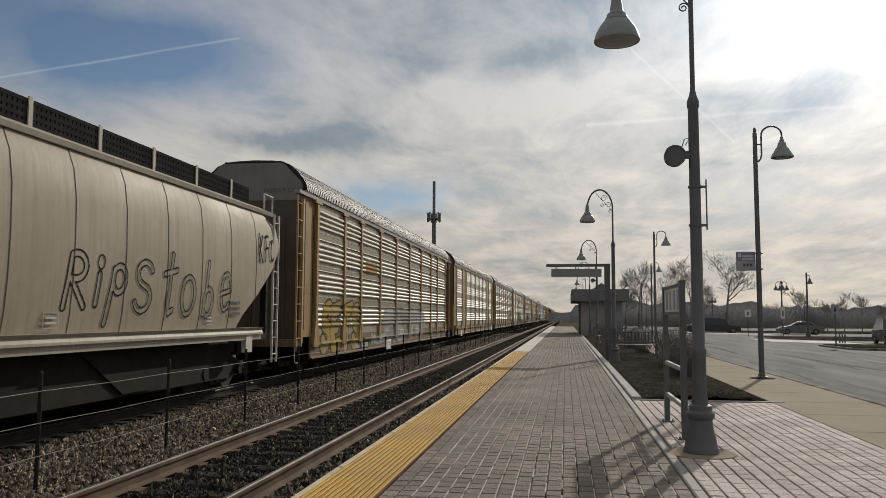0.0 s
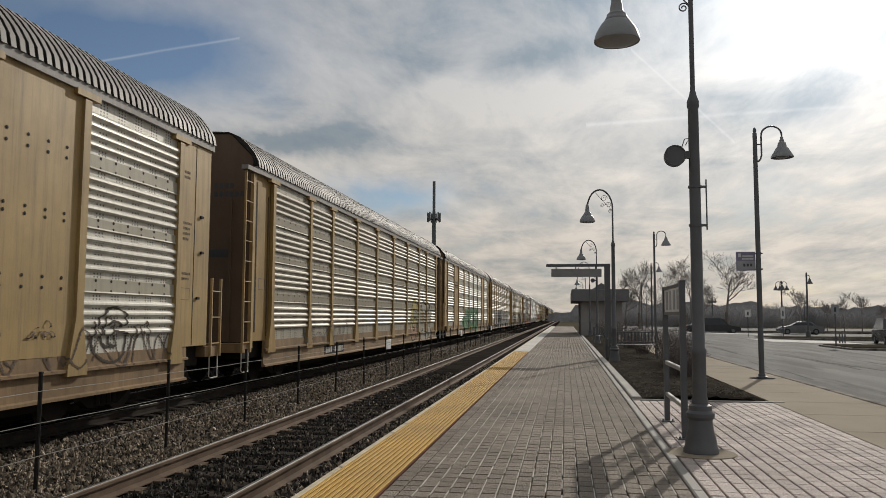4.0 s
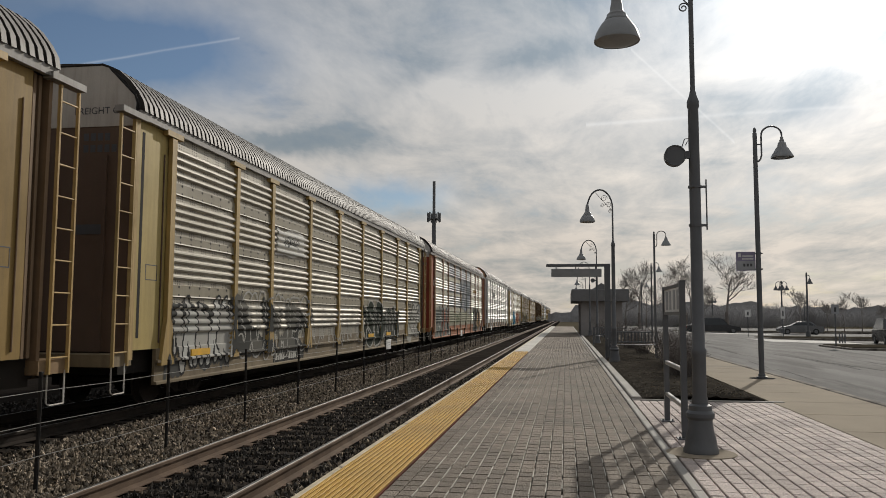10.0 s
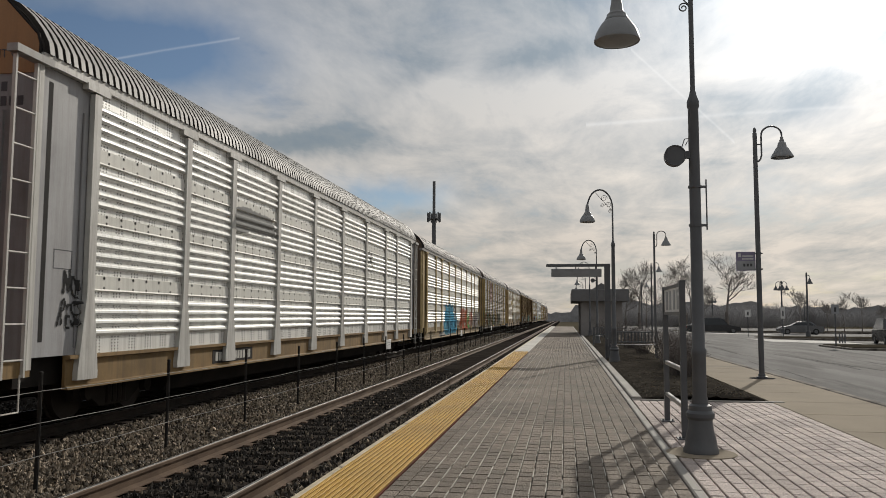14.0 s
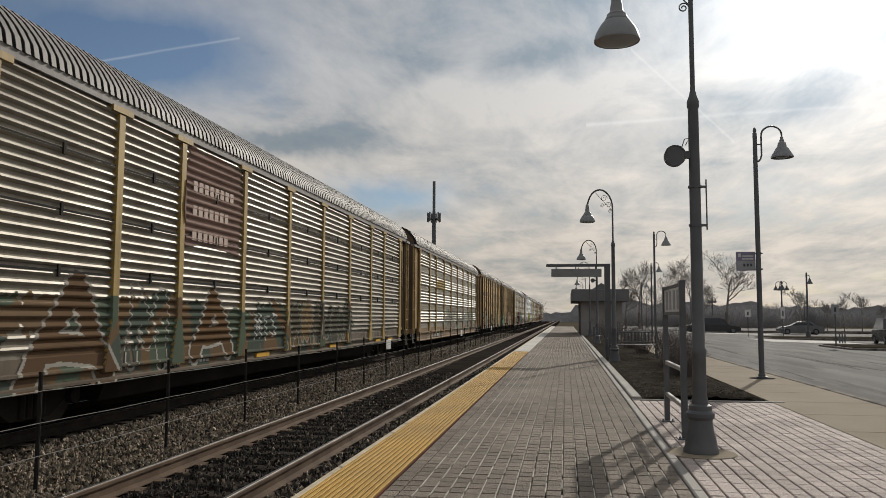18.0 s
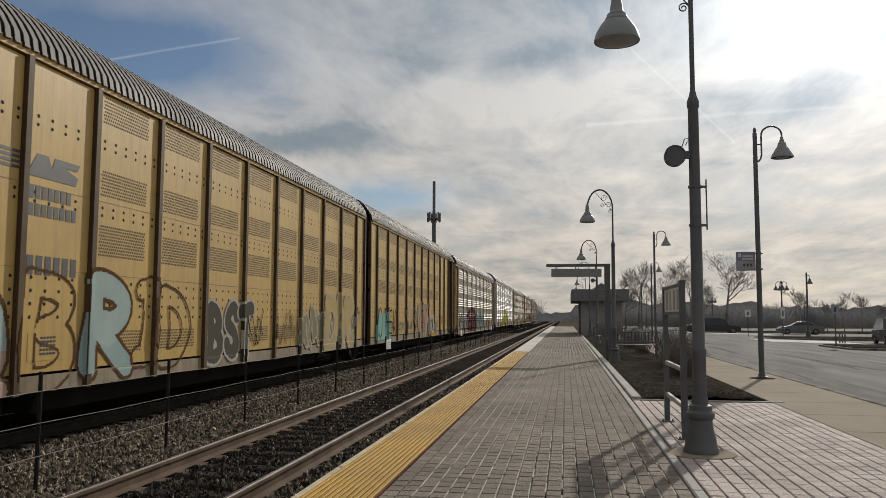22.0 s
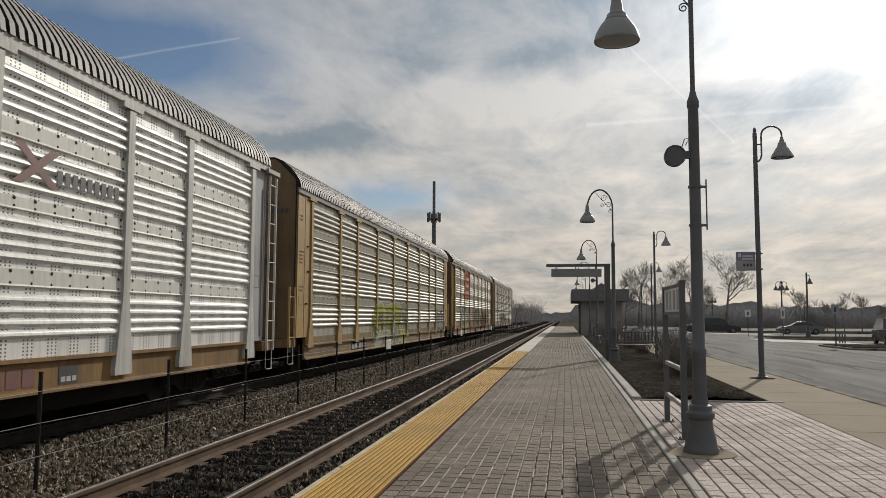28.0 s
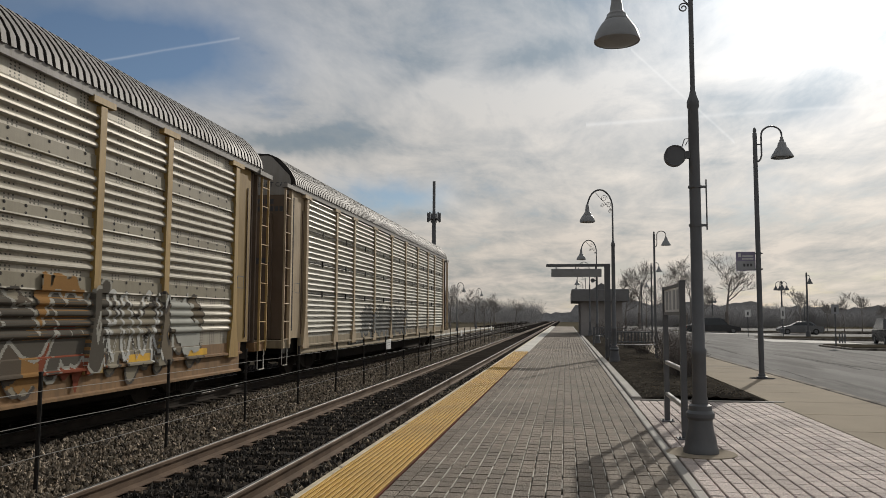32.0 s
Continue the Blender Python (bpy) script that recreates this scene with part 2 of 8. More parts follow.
MAT["bark"] = material("grey_bark", (0.19, 0.168, 0.152), 0.95, second=(0.13, 0.114, 0.103), scale=1.5, fine=20)
# twig brown lightened for the haze over the distant trees
MAT["twig"] = material("haze_pale_twig_brown", (0.25, 0.23, 0.215), 0.95, second=(0.18, 0.165, 0.155), scale=0.4, fine=8, space="World")
MAT["shrub"] = material("dark_shrub_twigs", (0.17, 0.15, 0.14), 0.95, second=(0.10, 0.088, 0.082), scale=1.5, fine=12, space="World")
# haze is put into the pale grey of the far branches
MAT["far_twig"] = material("haze_grey_far_branches", (0.36, 0.352, 0.352), 0.95, second=(0.26, 0.254, 0.256), scale=0.1, fine=3, space="World")
MAT["sign_white"] = material("sign_white", (0.72, 0.72, 0.71), 0.5, scale=2, fine=40, bump=0.02)
MAT["sign_grey"] = material("sign_grey", (0.34, 0.35, 0.37), 0.5, scale=2, fine=40, bump=0.02)
MAT["sign_dark"] = material("sign_dark", (0.06, 0.062, 0.07), 0.5, scale=2, fine=40, bump=0.02)
MAT["sign_purple"] = material("sign_dull_purple", (0.25, 0.22, 0.33), 0.5, scale=2, fine=40, bump=0.02)
MAT["edge_paint"] = material("worn_cream_edge_paint", (0.60, 0.52, 0.38), 0.8, second=(0.42, 0.36, 0.26), scale=4, fine=40, bump=0.3, space="World", stain=(0.13, 0.11, 0.09), stain_at=(0.56, 0.66), spec=0.15)
MAT["red_joint"] = material("faded_red_joint", (0.17, 0.075, 0.06), 0.9, second=(0.09, 0.06, 0.05), scale=2.5, fine=40, space="World", spec=0.0)
MAT["wire"] = material("galvanised_wire", (0.42, 0.41, 0.39), 0.45, metal=0.6, scale=4, fine=40, bump=0.0)
MAT["dark_rail"] = material("near_black_rail_side", (0.03, 0.026, 0.023), 0.9, second=(0.05, 0.04, 0.033), scale=2, fine=50, space="World", spec=0.05)
MAT["apron"] = material("pale_concrete_apron", (0.50, 0.485, 0.46), 0.85, second=(0.40, 0.385, 0.365), scale=0.5, fine=40, bump=0.2, space="World", spec=0.2)
MAT["red_paint"] = material("dull_red_paint", (0.30, 0.05, 0.04), 0.6)
MAT["rail_grey"] = material("worn_grey_rail", (0.40, 0.39, 0.37), 0.45, scale=3, fine=50)
MAT["chrome_white"] = material("white_ladder_paint", (0.62, 0.60, 0.56), 0.6, second=(0.40, 0.36, 0.31), scale=3, fine=40)
MAT["walkway"] = material("black_walkway_steel", (0.04, 0.04, 0.042), 0.9, scale=2, fine=30, spec=0.0)
MAT["tar"] = material("black_tar", (0.055, 0.054, 0.053), 0.9, scale=2, fine=40, space="World", spec=0.0)
MAT["tyre"] = material("tyre_rubber", (0.02, 0.02, 0.02), 0.85)
MAT["car_dark"] = material("dark_car_paint", (0.03, 0.032, 0.038), 0.25, scale=1, fine=20, bump=0.0, spread=0.03)
MAT["car_silver"] = material("silver_car_paint", (0.17, 0.175, 0.185), 0.3, metal=0.5, scale=1, fine=20, bump=0.0, spread=0.03)
MAT["lamp_white"] = material("lamp_glass_white", (0.34, 0.35, 0.36), 0.4, bump=0.0)
MAT["car_glass"] = material("tinted_glass", (0.02, 0.024, 0.028), 0.08, bump=0.0, spread=0.0)
# pale grey carries the haze in front of the horizon woods
MAT["far_hill"] = material("haze_grey_far_woods", (0.30, 0.295, 0.30), 1.0, second=(0.20, 0.197, 0.202), scale=0.25, fine=1.6, bump=0.0, spread=0.25, space="World")


def metal_paint(name, colour, second, rough=0.55, metal=0.0, spec=0.2, dirt=(0.16, 0.12, 0.08), dirt_amount=0.5, car=None, holes=False):
    """Weathered rolling-stock paint or galvanised sheet in the space of its wagon: broad fading, streaks that run down,
    grime; with holes: rows of small perforations."""
    m = bpy.data.materials.new(name)
    m.use_nodes = True
    nt = m.node_tree
    bsdf = nt.nodes["Principled BSDF"]
    tex = node(nt, "ShaderNodeTexCoord")
    if car:
        tex.object = car
    co = tex.outputs["Object"]
    broad = node(nt, "ShaderNodeTexNoise", i_Vector=co, i_Scale=0.8, i_Detail=6.0, i_Roughness=0.65).outputs[0]
    down = node(nt, "ShaderNodeMapping", i_Vector=co, i_Scale=(6, 9, 0.5)).outputs[0]
    streak = node(nt, "ShaderNodeTexNoise", i_Vector=down, i_Scale=1.0, i_Detail=6.0, i_Roughness=0.7).outputs[0]
    grain = node(nt, "ShaderNodeTexNoise", i_Vector=co, i_Scale=55.0, i_Detail=3.0).outputs[0]
    col = mix(nt, ramp(nt, broad, [(0.36, (0, 0, 0)), (0.66, (1, 1, 1))]), colour, second)
    sep = node(nt, "ShaderNodeSeparateXYZ", i_0=co)
    y, z = sep.outputs[1], sep.outputs[2]
    col = mix(nt, math_node(nt, "MULTIPLY", ramp(nt, streak, [(0.46, (0, 0, 0)), (0.78, (1, 1, 1))]), dirt_amount), col, dirt)
    vary = math_node(nt, "ADD", 0.9, math_node(nt, "MULTIPLY", grain, 0.2))
    col = node(nt, "ShaderNodeVectorMath", operation="SCALE", i_0=col, i_Scale=vary).outputs[0]
    if holes:
        # small perforations in upright rows, in groups of three rows
        fy = math_node(nt, "FRACT", math_node(nt, "MULTIPLY", y, 1 / 0.085))
        fz = math_node(nt, "FRACT", math_node(nt, "MULTIPLY", z, 1 / 0.049))
        dy, dz = math_node(nt, "SUBTRACT", fy, 0.5), math_node(nt, "SUBTRACT", fz, 0.5)
        d = math_node(nt, "ADD", math_node(nt, "MULTIPLY", math_node(nt, "MULTIPLY", dy, dy), 1.6), math_node(nt, "MULTIPLY", dz, dz))
        grp = math_node(nt, "LESS_THAN", math_node(nt, "FRACT", math_node(nt, "MULTIPLY", y, 1 / 0.51)), 0.5)
        dot = math_node(nt, "MULTIPLY", math_node(nt, "LESS_THAN", d, 0.085), grp)
        sheet = math_node(nt, "LESS_THAN", math_node(nt, "ABSOLUTE", sep.outputs[0]), 1.503)
        col = mix(nt, math_node(nt, "MULTIPLY", math_node(nt, "MULTIPLY", dot, sheet), 0.8), col, (0.02, 0.018, 0.016))
    nt.links.new(col, bsdf.inputs["Base Color"])
    nt.links.new(math_node(nt, "ADD", rough - 0.12, math_node(nt, "MULTIPLY", broad, 0.24), clamp=True), bsdf.inputs["Roughness"])
    bsdf.inputs["Metallic"].default_value = metal
    bsdf.inputs["Specular IOR Level"].default_value = spec
    b = node(nt, "ShaderNodeBump", i_Height=broad, i_Strength=0.12, i_Distance=0.05)
    nt.links.new(b.outputs[0], bsdf.inputs["Normal"])
    return m


# ---------------------------------------------------------------- mesh helpers


class Geo:
    """Collects vertices and faces of one mesh."""

    def __init__(self):
        self.v, self.f = [], []

    def add(self, verts, faces):
        n = len(self.v)
        self.v += [tuple(p) for p in verts]
        self.f += [tuple(i + n for i in f) for f in faces]
        return self

    def box(self, x0, x1, y0, y1, z0, z1, m=None):
        p = [(x0, y0, z0), (x1, y0, z0), (x1, y1, z0), (x0, y1, z0), (x0, y0, z1), (x1, y0, z1), (x1, y1, z1), (x0, y1, z1)]
        if m is not None:
            p = [m @ Vector(q) for q in p]
        return self.add(p, [(3, 2, 1, 0), (4, 5, 6, 7), (0, 1, 5, 4), (1, 2, 6, 5), (2, 3, 7, 6), (3, 0, 4, 7)])

    def soft_box(self, x0, x1, y0, y1, z0, z1, b, m=None):
        """A box whose top edges are chamfered by b."""
        p = [(x0, y0, z0), (x1, y0, z0), (x1, y1, z0), (x0, y1, z0), (x0, y0, z1 - b), (x1, y0, z1 - b), (x1, y1, z1 - b), (x0, y1, z1 - b),
             (x0 + b, y0 + b, z1), (x1 - b, y0 + b, z1), (x1 - b, y1 - b, z1), (x0 + b, y1 - b, z1)]
        if m is not None:
            p = [m @ Vector(q) for q in p]
        return self.add(p, [(3, 2, 1, 0), (0, 1, 5, 4), (1, 2, 6, 5), (2, 3, 7, 6), (3, 0, 4, 7),
                            (4, 5, 9, 8), (5, 6, 10, 9), (6, 7, 11, 10), (7, 4, 8, 11), (8, 9, 10, 11)])

    def tube(self, pts, radii, seg=8, cap=True):
        """A round bar through the points."""
        pts = [Vector(p) for p in pts]
        if isinstance(radii, (int, float)):
            radii = [radii] * len(pts)
        n0 = len(self.v)
        side = None
        for i, p in enumerate(pts):
            d = (pts[min(i + 1, len(pts) - 1)] - pts[max(i - 1, 0)]).normalized()
            if side is None:
                side = d.orthogonal().normalized()
            side = (side - d * side.dot(d)).normalized()
            other = d.cross(side)
            for k in range(seg):
                a = 2 * math.pi * k / seg
                self.v.append(tuple(p + (side * math.cos(a) + other * math.sin(a)) * radii[i]))
        for i in range(len(pts) - 1):
            for k in range(seg):
                a, b = n0 + i * seg + k, n0 + i * seg + (k + 1) % seg
                self.f.append((a, b, b + seg, a + seg))
        if cap:
            self.f.append(tuple(n0 + k for k in reversed(range(seg))))
            self.f.append(tuple(n0 + (len(pts) - 1) * seg + k for k in range(seg)))
        return self

    def lathe(self, profile, at=(0, 0, 0), seg=20):
        """A turned shape about the upright axis at a place, from (radius, height) pairs."""
        n0 = len(self.v)
        for r, z in profile:
            for k in range(seg):
                a = 2 * math.pi * k / seg
                self.v.append((at[0] + r * math.cos(a), at[1] + r * math.sin(a), at[2] + z))
        for i in range(len(profile) - 1):
            for k in range(seg):
                a, b = n0 + i * seg + k, n0 + i * seg + (k + 1) % seg
                self.f.append((a, b, b + seg, a + seg))
        return self

    def prism(self, outline, axis, a0, a1):
        """An outline drawn out along an axis ('x', 'y' or 'z'); the outline holds the two other coordinates in order."""
        n = len(outline)
        put = {"x": lambda p, a: (a, p[0], p[1]), "y": lambda p, a: (p[0], a, p[1]), "z": lambda p, a: (p[0], p[1], a)}[axis]
        verts = [put(p, a0) for p in outline] + [put(p, a1) for p in outline]
        faces = [tuple(range(n)), tuple(range(2 * n - 1, n - 1, -1))] + [((i + 1) % n, i, n + i, n + (i + 1) % n) for i in range(n)]
        return self.add(verts, faces)

    def mesh(self, name, mat=None, smooth=None, fix=True):
        me = bpy.data.meshes.new(name)
        me.from_pydata(self.v, [], self.f)
        if fix:
            bm = bmesh.new()
            bm.from_mesh(me)
            bmesh.ops.recalc_face_normals(bm, faces=bm.faces)
            bm.to_mesh(me)
            bm.free()
        if smooth:
            me.polygons.foreach_set("use_smooth", [True] * len(me.polygons))
            me.set_sharp_from_angle(angle=radians(smooth))
        if mat:
            me.materials.append(mat)
        return me


def part(name, geo, mat, parent, label="", smooth=None, at=None, kind=""):
    """One mesh object under a thing or a part. geo: a Geo or a mesh; a mesh keeps its data shared and takes the material on the object."""
    if isinstance(geo, Geo):
        me = geo.mesh(name, mat, smooth)
        ob = new(name, me)
    else:
        ob = new(name, geo)
        if not geo.materials:
            geo.materials.append(mat)
        ob.material_slots[0].link = "OBJECT"
        ob.material_slots[0].material = mat
    ob.parent = parent
    if at is not None:
        ob.matrix_basis = at
    return tagged(ob, label, kind=kind)


def thing(name, m, label, category, group="", kind=""):
    ob = new(name)
    ob.matrix_basis = m
    ob.empty_display_size = 0.3
    return tagged(ob, label, category, group, kind)


def solid(name, geo, mat, label="", category="", group="", kind="", smooth=None, m=None):
    ob = new(name, geo.mesh(name, mat, smooth))
    if m is not None:
        ob.matrix_basis = m
    return tagged(ob, label, category, group, kind)


# ---------------------------------------------------------------- ground, tracks, platform
RAIL = -0.23                      # top of rail
NEAR_TRACK, FAR_TRACK = -3.90, -8.65
FAR_END = 420.0


def build_ground():
    g = Geo()
    g.add([(-1600, -300, -0.72), (1600, -300, -0.72), (1600, 2600, -0.72), (-1600, 2600, -0.72)], [(0, 1, 2, 3)])
    solid("ground", g, MAT["ground"], "dry winter grass and bare earth reaching the horizon", "ground", kind="structure")
    # the ballast bed with sloped shoulders and a low hollow between the tracks
    # dark bed is carried past the train to blacken the gap beneath it
    sec = [(-19.0, -0.70), (-11.2, -0.47), (-6.6, -0.46), (-6.2, -0.50), (-5.9, -0.50), (-5.4, -0.46), (-2.25, -0.46), (-2.25, -0.71), (-19.0, -0.715)]
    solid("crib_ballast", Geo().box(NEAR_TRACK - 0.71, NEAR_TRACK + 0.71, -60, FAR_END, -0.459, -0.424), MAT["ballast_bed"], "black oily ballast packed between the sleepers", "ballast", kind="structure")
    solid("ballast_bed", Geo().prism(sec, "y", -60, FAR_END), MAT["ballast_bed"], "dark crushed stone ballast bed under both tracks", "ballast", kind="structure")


def build_stones():
    """Loose ballast: many small uneven stones, joined."""
    rnd = random.Random(5)
    corners = [(1, 0, 0), (-1, 0, 0), (0, 1, 0), (0, -1, 0), (0, 0, 1), (0, 0, -1)]
    faces = [(0, 2, 4), (2, 1, 4), (1, 3, 4), (3, 0, 4), (2, 0, 5), (1, 2, 5), (3, 1, 5), (0, 3, 5)]
    pale, dark = Geo(), Geo()

    def scatter(g, count, x0, x1, y0, y1, z, r0, r1):
        for _ in range(count):
            u = rnd.random() ** 1.9
            x, y = rnd.uniform(x0, x1), y0 + (y1 - y0) * u
            r = rnd.uniform(r0, r1)
            m = Euler((rnd.uniform(0, 6), rnd.uniform(0, 6), rnd.uniform(0, 6))).to_matrix()
            sx = Vector((r * rnd.uniform(0.8, 1.3), r * rnd.uniform(0.6, 1.0), r * rnd.uniform(0.5, 0.9)))
            g.add([Vector((x, y, z + rnd.uniform(-0.01, 0.05))) + m @ Vector((c[0] * sx.x, c[1] * sx.y, c[2] * sx.z)) for c in corners], faces)

    scatter(pale, 33000, -7.6, -4.80, 4.5, 40, -0.46, 0.020, 0.046)
    scatter(pale, 7000, -7.85, -4.80, -9, 4.5, -0.46, 0.018, 0.040)
    # stones below and beyond the train: shade put into their dark colour
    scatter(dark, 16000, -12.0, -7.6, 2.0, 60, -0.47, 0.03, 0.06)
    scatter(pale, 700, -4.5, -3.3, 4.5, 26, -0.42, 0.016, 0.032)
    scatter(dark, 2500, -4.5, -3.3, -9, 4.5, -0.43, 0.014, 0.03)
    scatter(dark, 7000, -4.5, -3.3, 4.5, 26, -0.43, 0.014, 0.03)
    scatter(dark, 4500, -3.0, -2.22, 4, 34, -0.41, 0.02, 0.045)
    scatter(pale, 5000, -3.0, -2.22, 4, 34, -0.41, 0.02, 0.045)
    scatter(pale, 5000, -7.4, -4.8, 38, 90, -0.45, 0.05, 0.09)
    ob = new("loose_ballast", pale.mesh("loose_ballast", MAT["stone"], fix=False))
    tagged(ob, "loose grey and brown crushed stones beside the rails", "gravel", kind="stuff")
    ob = new("oily_ballast", dark.mesh("oily_ballast", MAT["stone_dark"], fix=False))
    tagged(ob, "black oily crushed stones between the rails, darkened for shade under the train", "gravel", kind="stuff")


def rail_profile(cx):
    """Outline of a rail with foot, web and head, about the line cx."""
    t = RAIL
    half = [(0.075, t - 0.17), (0.075, t - 0.158), (0.012, t - 0.135), (0.010, t - 0.05), (0.036, t - 0.04), (0.036, t - 0.012), (0.026, t - 0.003)]
    return [(cx + x, z) for x, z in half] + [(cx - x, z) for x, z in reversed(half)]


def build_track(name, centre, y0, y1, label):
    root = thing(name, pose(0, 0, 0), label, "railway track", kind="structure")
    for side in (-0.7535, 0.7535):
        r = part("rail", Geo().prism(rail_profile(centre + side), "y", y0, y1), MAT["rail" if centre == NEAR_TRACK else "dark_rail"], root, "rusty steel rail" if centre == NEAR_TRACK else "near-black steel rail", smooth=40)
        part("rail_head", Geo().soft_box(centre + side - 0.024, centre + side + 0.024, y0, y1, RAIL - 0.012, RAIL + 0.001, 0.005), MAT["rail_head"], r, "polished running surface")
    tie = Geo().soft_box(-1.3, 1.3, -0.115, 0.115, -0.17, 0.0, 0.012).mesh("tie", MAT["tie"])
    plate = Geo().box(-0.18, 0.18, -0.10, 0.10, 0.0, 0.018).mesh("tie_plate", MAT["rail"])
    rnd = random.Random(3)
    far = Geo()
    y, n = y0 + 1.0, 0
    while y < y1:
        m = pose(centre + rnd.uniform(-0.03, 0.03), y, RAIL - 0.178, 0, 0, rnd.uniform(-0.8, 0.8))
        if 4 < y < 60 and centre == NEAR_TRACK:
            t = part("tie", tie, MAT["tie"], root, at=m)
            if y < 34:
                for side in (-0.7535, 0.7535):
                    part("tie_plate", plate, MAT["rail"], t, at=pose(side, 0, 0.0))
        elif y > -8:
            far.box(-1.3 if centre == NEAR_TRACK else -1.05, 1.3 if centre == NEAR_TRACK else 1.05, -0.115, 0.115, -0.17, 0, m)
        y += 0.5 if y < 80 else 1.0
    part("distant_ties", far, MAT["tie"], root, kind="stuff")


EDGE, STRIP_IN, CURB_L, CURB_R = -2.215, -1.53, 1.035, 1.15
PLAT_END = 122.0
WALK_L, KERB = 3.52, 5.40
BED_Y = 14.47


def build_platform():
    root = thing("platform", pose(0, 0, 0), "low brick-paved station platform with a yellow tactile edge", "platform", kind="structure")
    part("slab", Geo().box(EDGE + 0.03, CURB_R, -30, PLAT_END, -0.715, -0.036), MAT["joint"], root, "dark joints between the paving bricks")
    pale_strips = Geo()
    rnd = random.Random(19)
    n = round((CURB_L - STRIP_IN - 0.016) / 0.137)
    w = (CURB_L - STRIP_IN - 0.016) / n
    # broken pale strips of uneven length along the joints
    for i in range(2, n):
        y, x = 4.0 + rnd.random(), STRIP_IN + 0.012 + i * w - 0.003
        while y < 34:
            ln = rnd.uniform(0.15, 0.9) if i < 9 else rnd.uniform(0.08, 0.5)
            o, h = rnd.uniform(-0.0025, 0.0025), rnd.uniform(0.003, 0.0056)
            pale_strips.box(x - h + o, x + h + o, y, y + ln, -0.034, rnd.uniform(-0.004, -0.0005))
            y += ln + rnd.uniform(0.01, 0.16) * (1.0 if i < 9 else 2.0)
    part("joint_sand", pale_strips, MAT["joint_pale"], root, "pale broken strips in the joints", kind="stuff")
    part("nosing", Geo().soft_box(EDGE, EDGE + 0.07, -30, PLAT_END, -0.30, -0.001, 0.012), MAT["edge_paint"], root, "chipped cream-painted concrete edge")
    part("edge_wall", Geo().box(EDGE + 0.035, EDGE + 0.08, -30, PLAT_END, -0.71, -0.30), MAT["concrete"], root)
    # tactile strip: ridged tiles, each with rows of raised bars along the edge
    tile_len, w0, w1 = 0.61, EDGE + 0.072, STRIP_IN - 0.012
    tile = Geo().soft_box(0, w1 - w0, 0.004, tile_len - 0.004, -0.035, 0.0, 0.004)
    bars = Geo()
    cols, rows = 11, 17
    for i in range(cols):
        x = (i + 0.5) * (w1 - w0) / cols
        for j in range(rows):
            y = (j + 0.5) * tile_len / rows
            bars.add([(x - 0.018, y - 0.0165, 0), (x + 0.018, y - 0.0165, 0), (x + 0.018, y + 0.0165, 0), (x - 0.018, y + 0.0165, 0),
                      (x - 0.011, y - 0.0125, 0.011), (x + 0.011, y - 0.0125, 0.011), (x + 0.011, y + 0.0125, 0.011), (x - 0.011, y + 0.0125, 0.011)],
                     [(0, 1, 5, 4), (1, 2, 6, 5), (2, 3, 7, 6), (3, 0, 4, 7), (4, 5, 6, 7)])
    both = Geo().add(tile.v, tile.f).add(bars.v, bars.f)
    me = both.mesh("tactile_tile", MAT["yellow"], fix=False)
    # the tile base between the bars takes a darker yellow
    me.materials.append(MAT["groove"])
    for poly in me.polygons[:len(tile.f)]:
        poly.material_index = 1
    plain = tile.mesh("plain_tile", MAT["white_strip"])
    y = 3.5 - 20 * tile_len
    while y < 33.0:
        part("tactile_tile", me, MAT["yellow"], root, at=pose(w0, y, 0))
        y += tile_len
    part("white_edge_strip", Geo().soft_box(w0, w1, y, PLAT_END, -0.035, 0.0, 0.004), MAT["white_strip"], root, "worn white edge strip farther down the platform")
    part("rear_strip", Geo().soft_box(w0, w1, -30, 3.5 - 20 * tile_len, -0.035, 0.0, 0.004), MAT["yellow"], root)
    part("red_line", Geo().box(STRIP_IN - 0.010, STRIP_IN + 0.003, -30, 33, -0.035, -0.004), MAT["red_joint"], root, "faded red joint")
    # curb between the platform and the paved forecourt
    y = 4.0 - 9 * 1.52
    while y < 60:
        ln = 1.52
        part("curb_stone", Geo().soft_box(CURB_L + 0.008, CURB_R - 0.010, y + 0.006, y + ln - 0.006, -0.3, 0.008, 0.012), MAT["concrete"], root)
        y += ln
    part("far_curb", Geo().soft_box(CURB_L, CURB_R, y, PLAT_END, -0.3, 0.008, 0.012), MAT["concrete"], root)
    return root


def paver_block(g, w, ln, gx, gy, m=None):
    """A brick with a broad chamfer along its long joints and a fine one across."""
    x, y, bx, by, t = w / 2 - gx / 2, ln / 2 - gy / 2, 0.006, gy * 0.35, -0.006
    p = [(-x, -y, -0.03), (x, -y, -0.03), (x, y, -0.03), (-x, y, -0.03), (-x, -y, t), (x, -y, t), (x, y, t), (-x, y, t),
         (-x + bx, -y + by, 0), (x - bx, -y + by, 0), (x - bx, y - by, 0), (-x + bx, y - by, 0)]
    if m is not None:
        p = [m @ Vector(q) for q in p]
    return g.add(p, [(0, 1, 5, 4), (1, 2, 6, 5), (2, 3, 7, 6), (3, 0, 4, 7), (4, 5, 9, 8), (5, 6, 10, 9), (6, 7, 11, 10), (7, 4, 8, 11), (8, 9, 10, 11)])


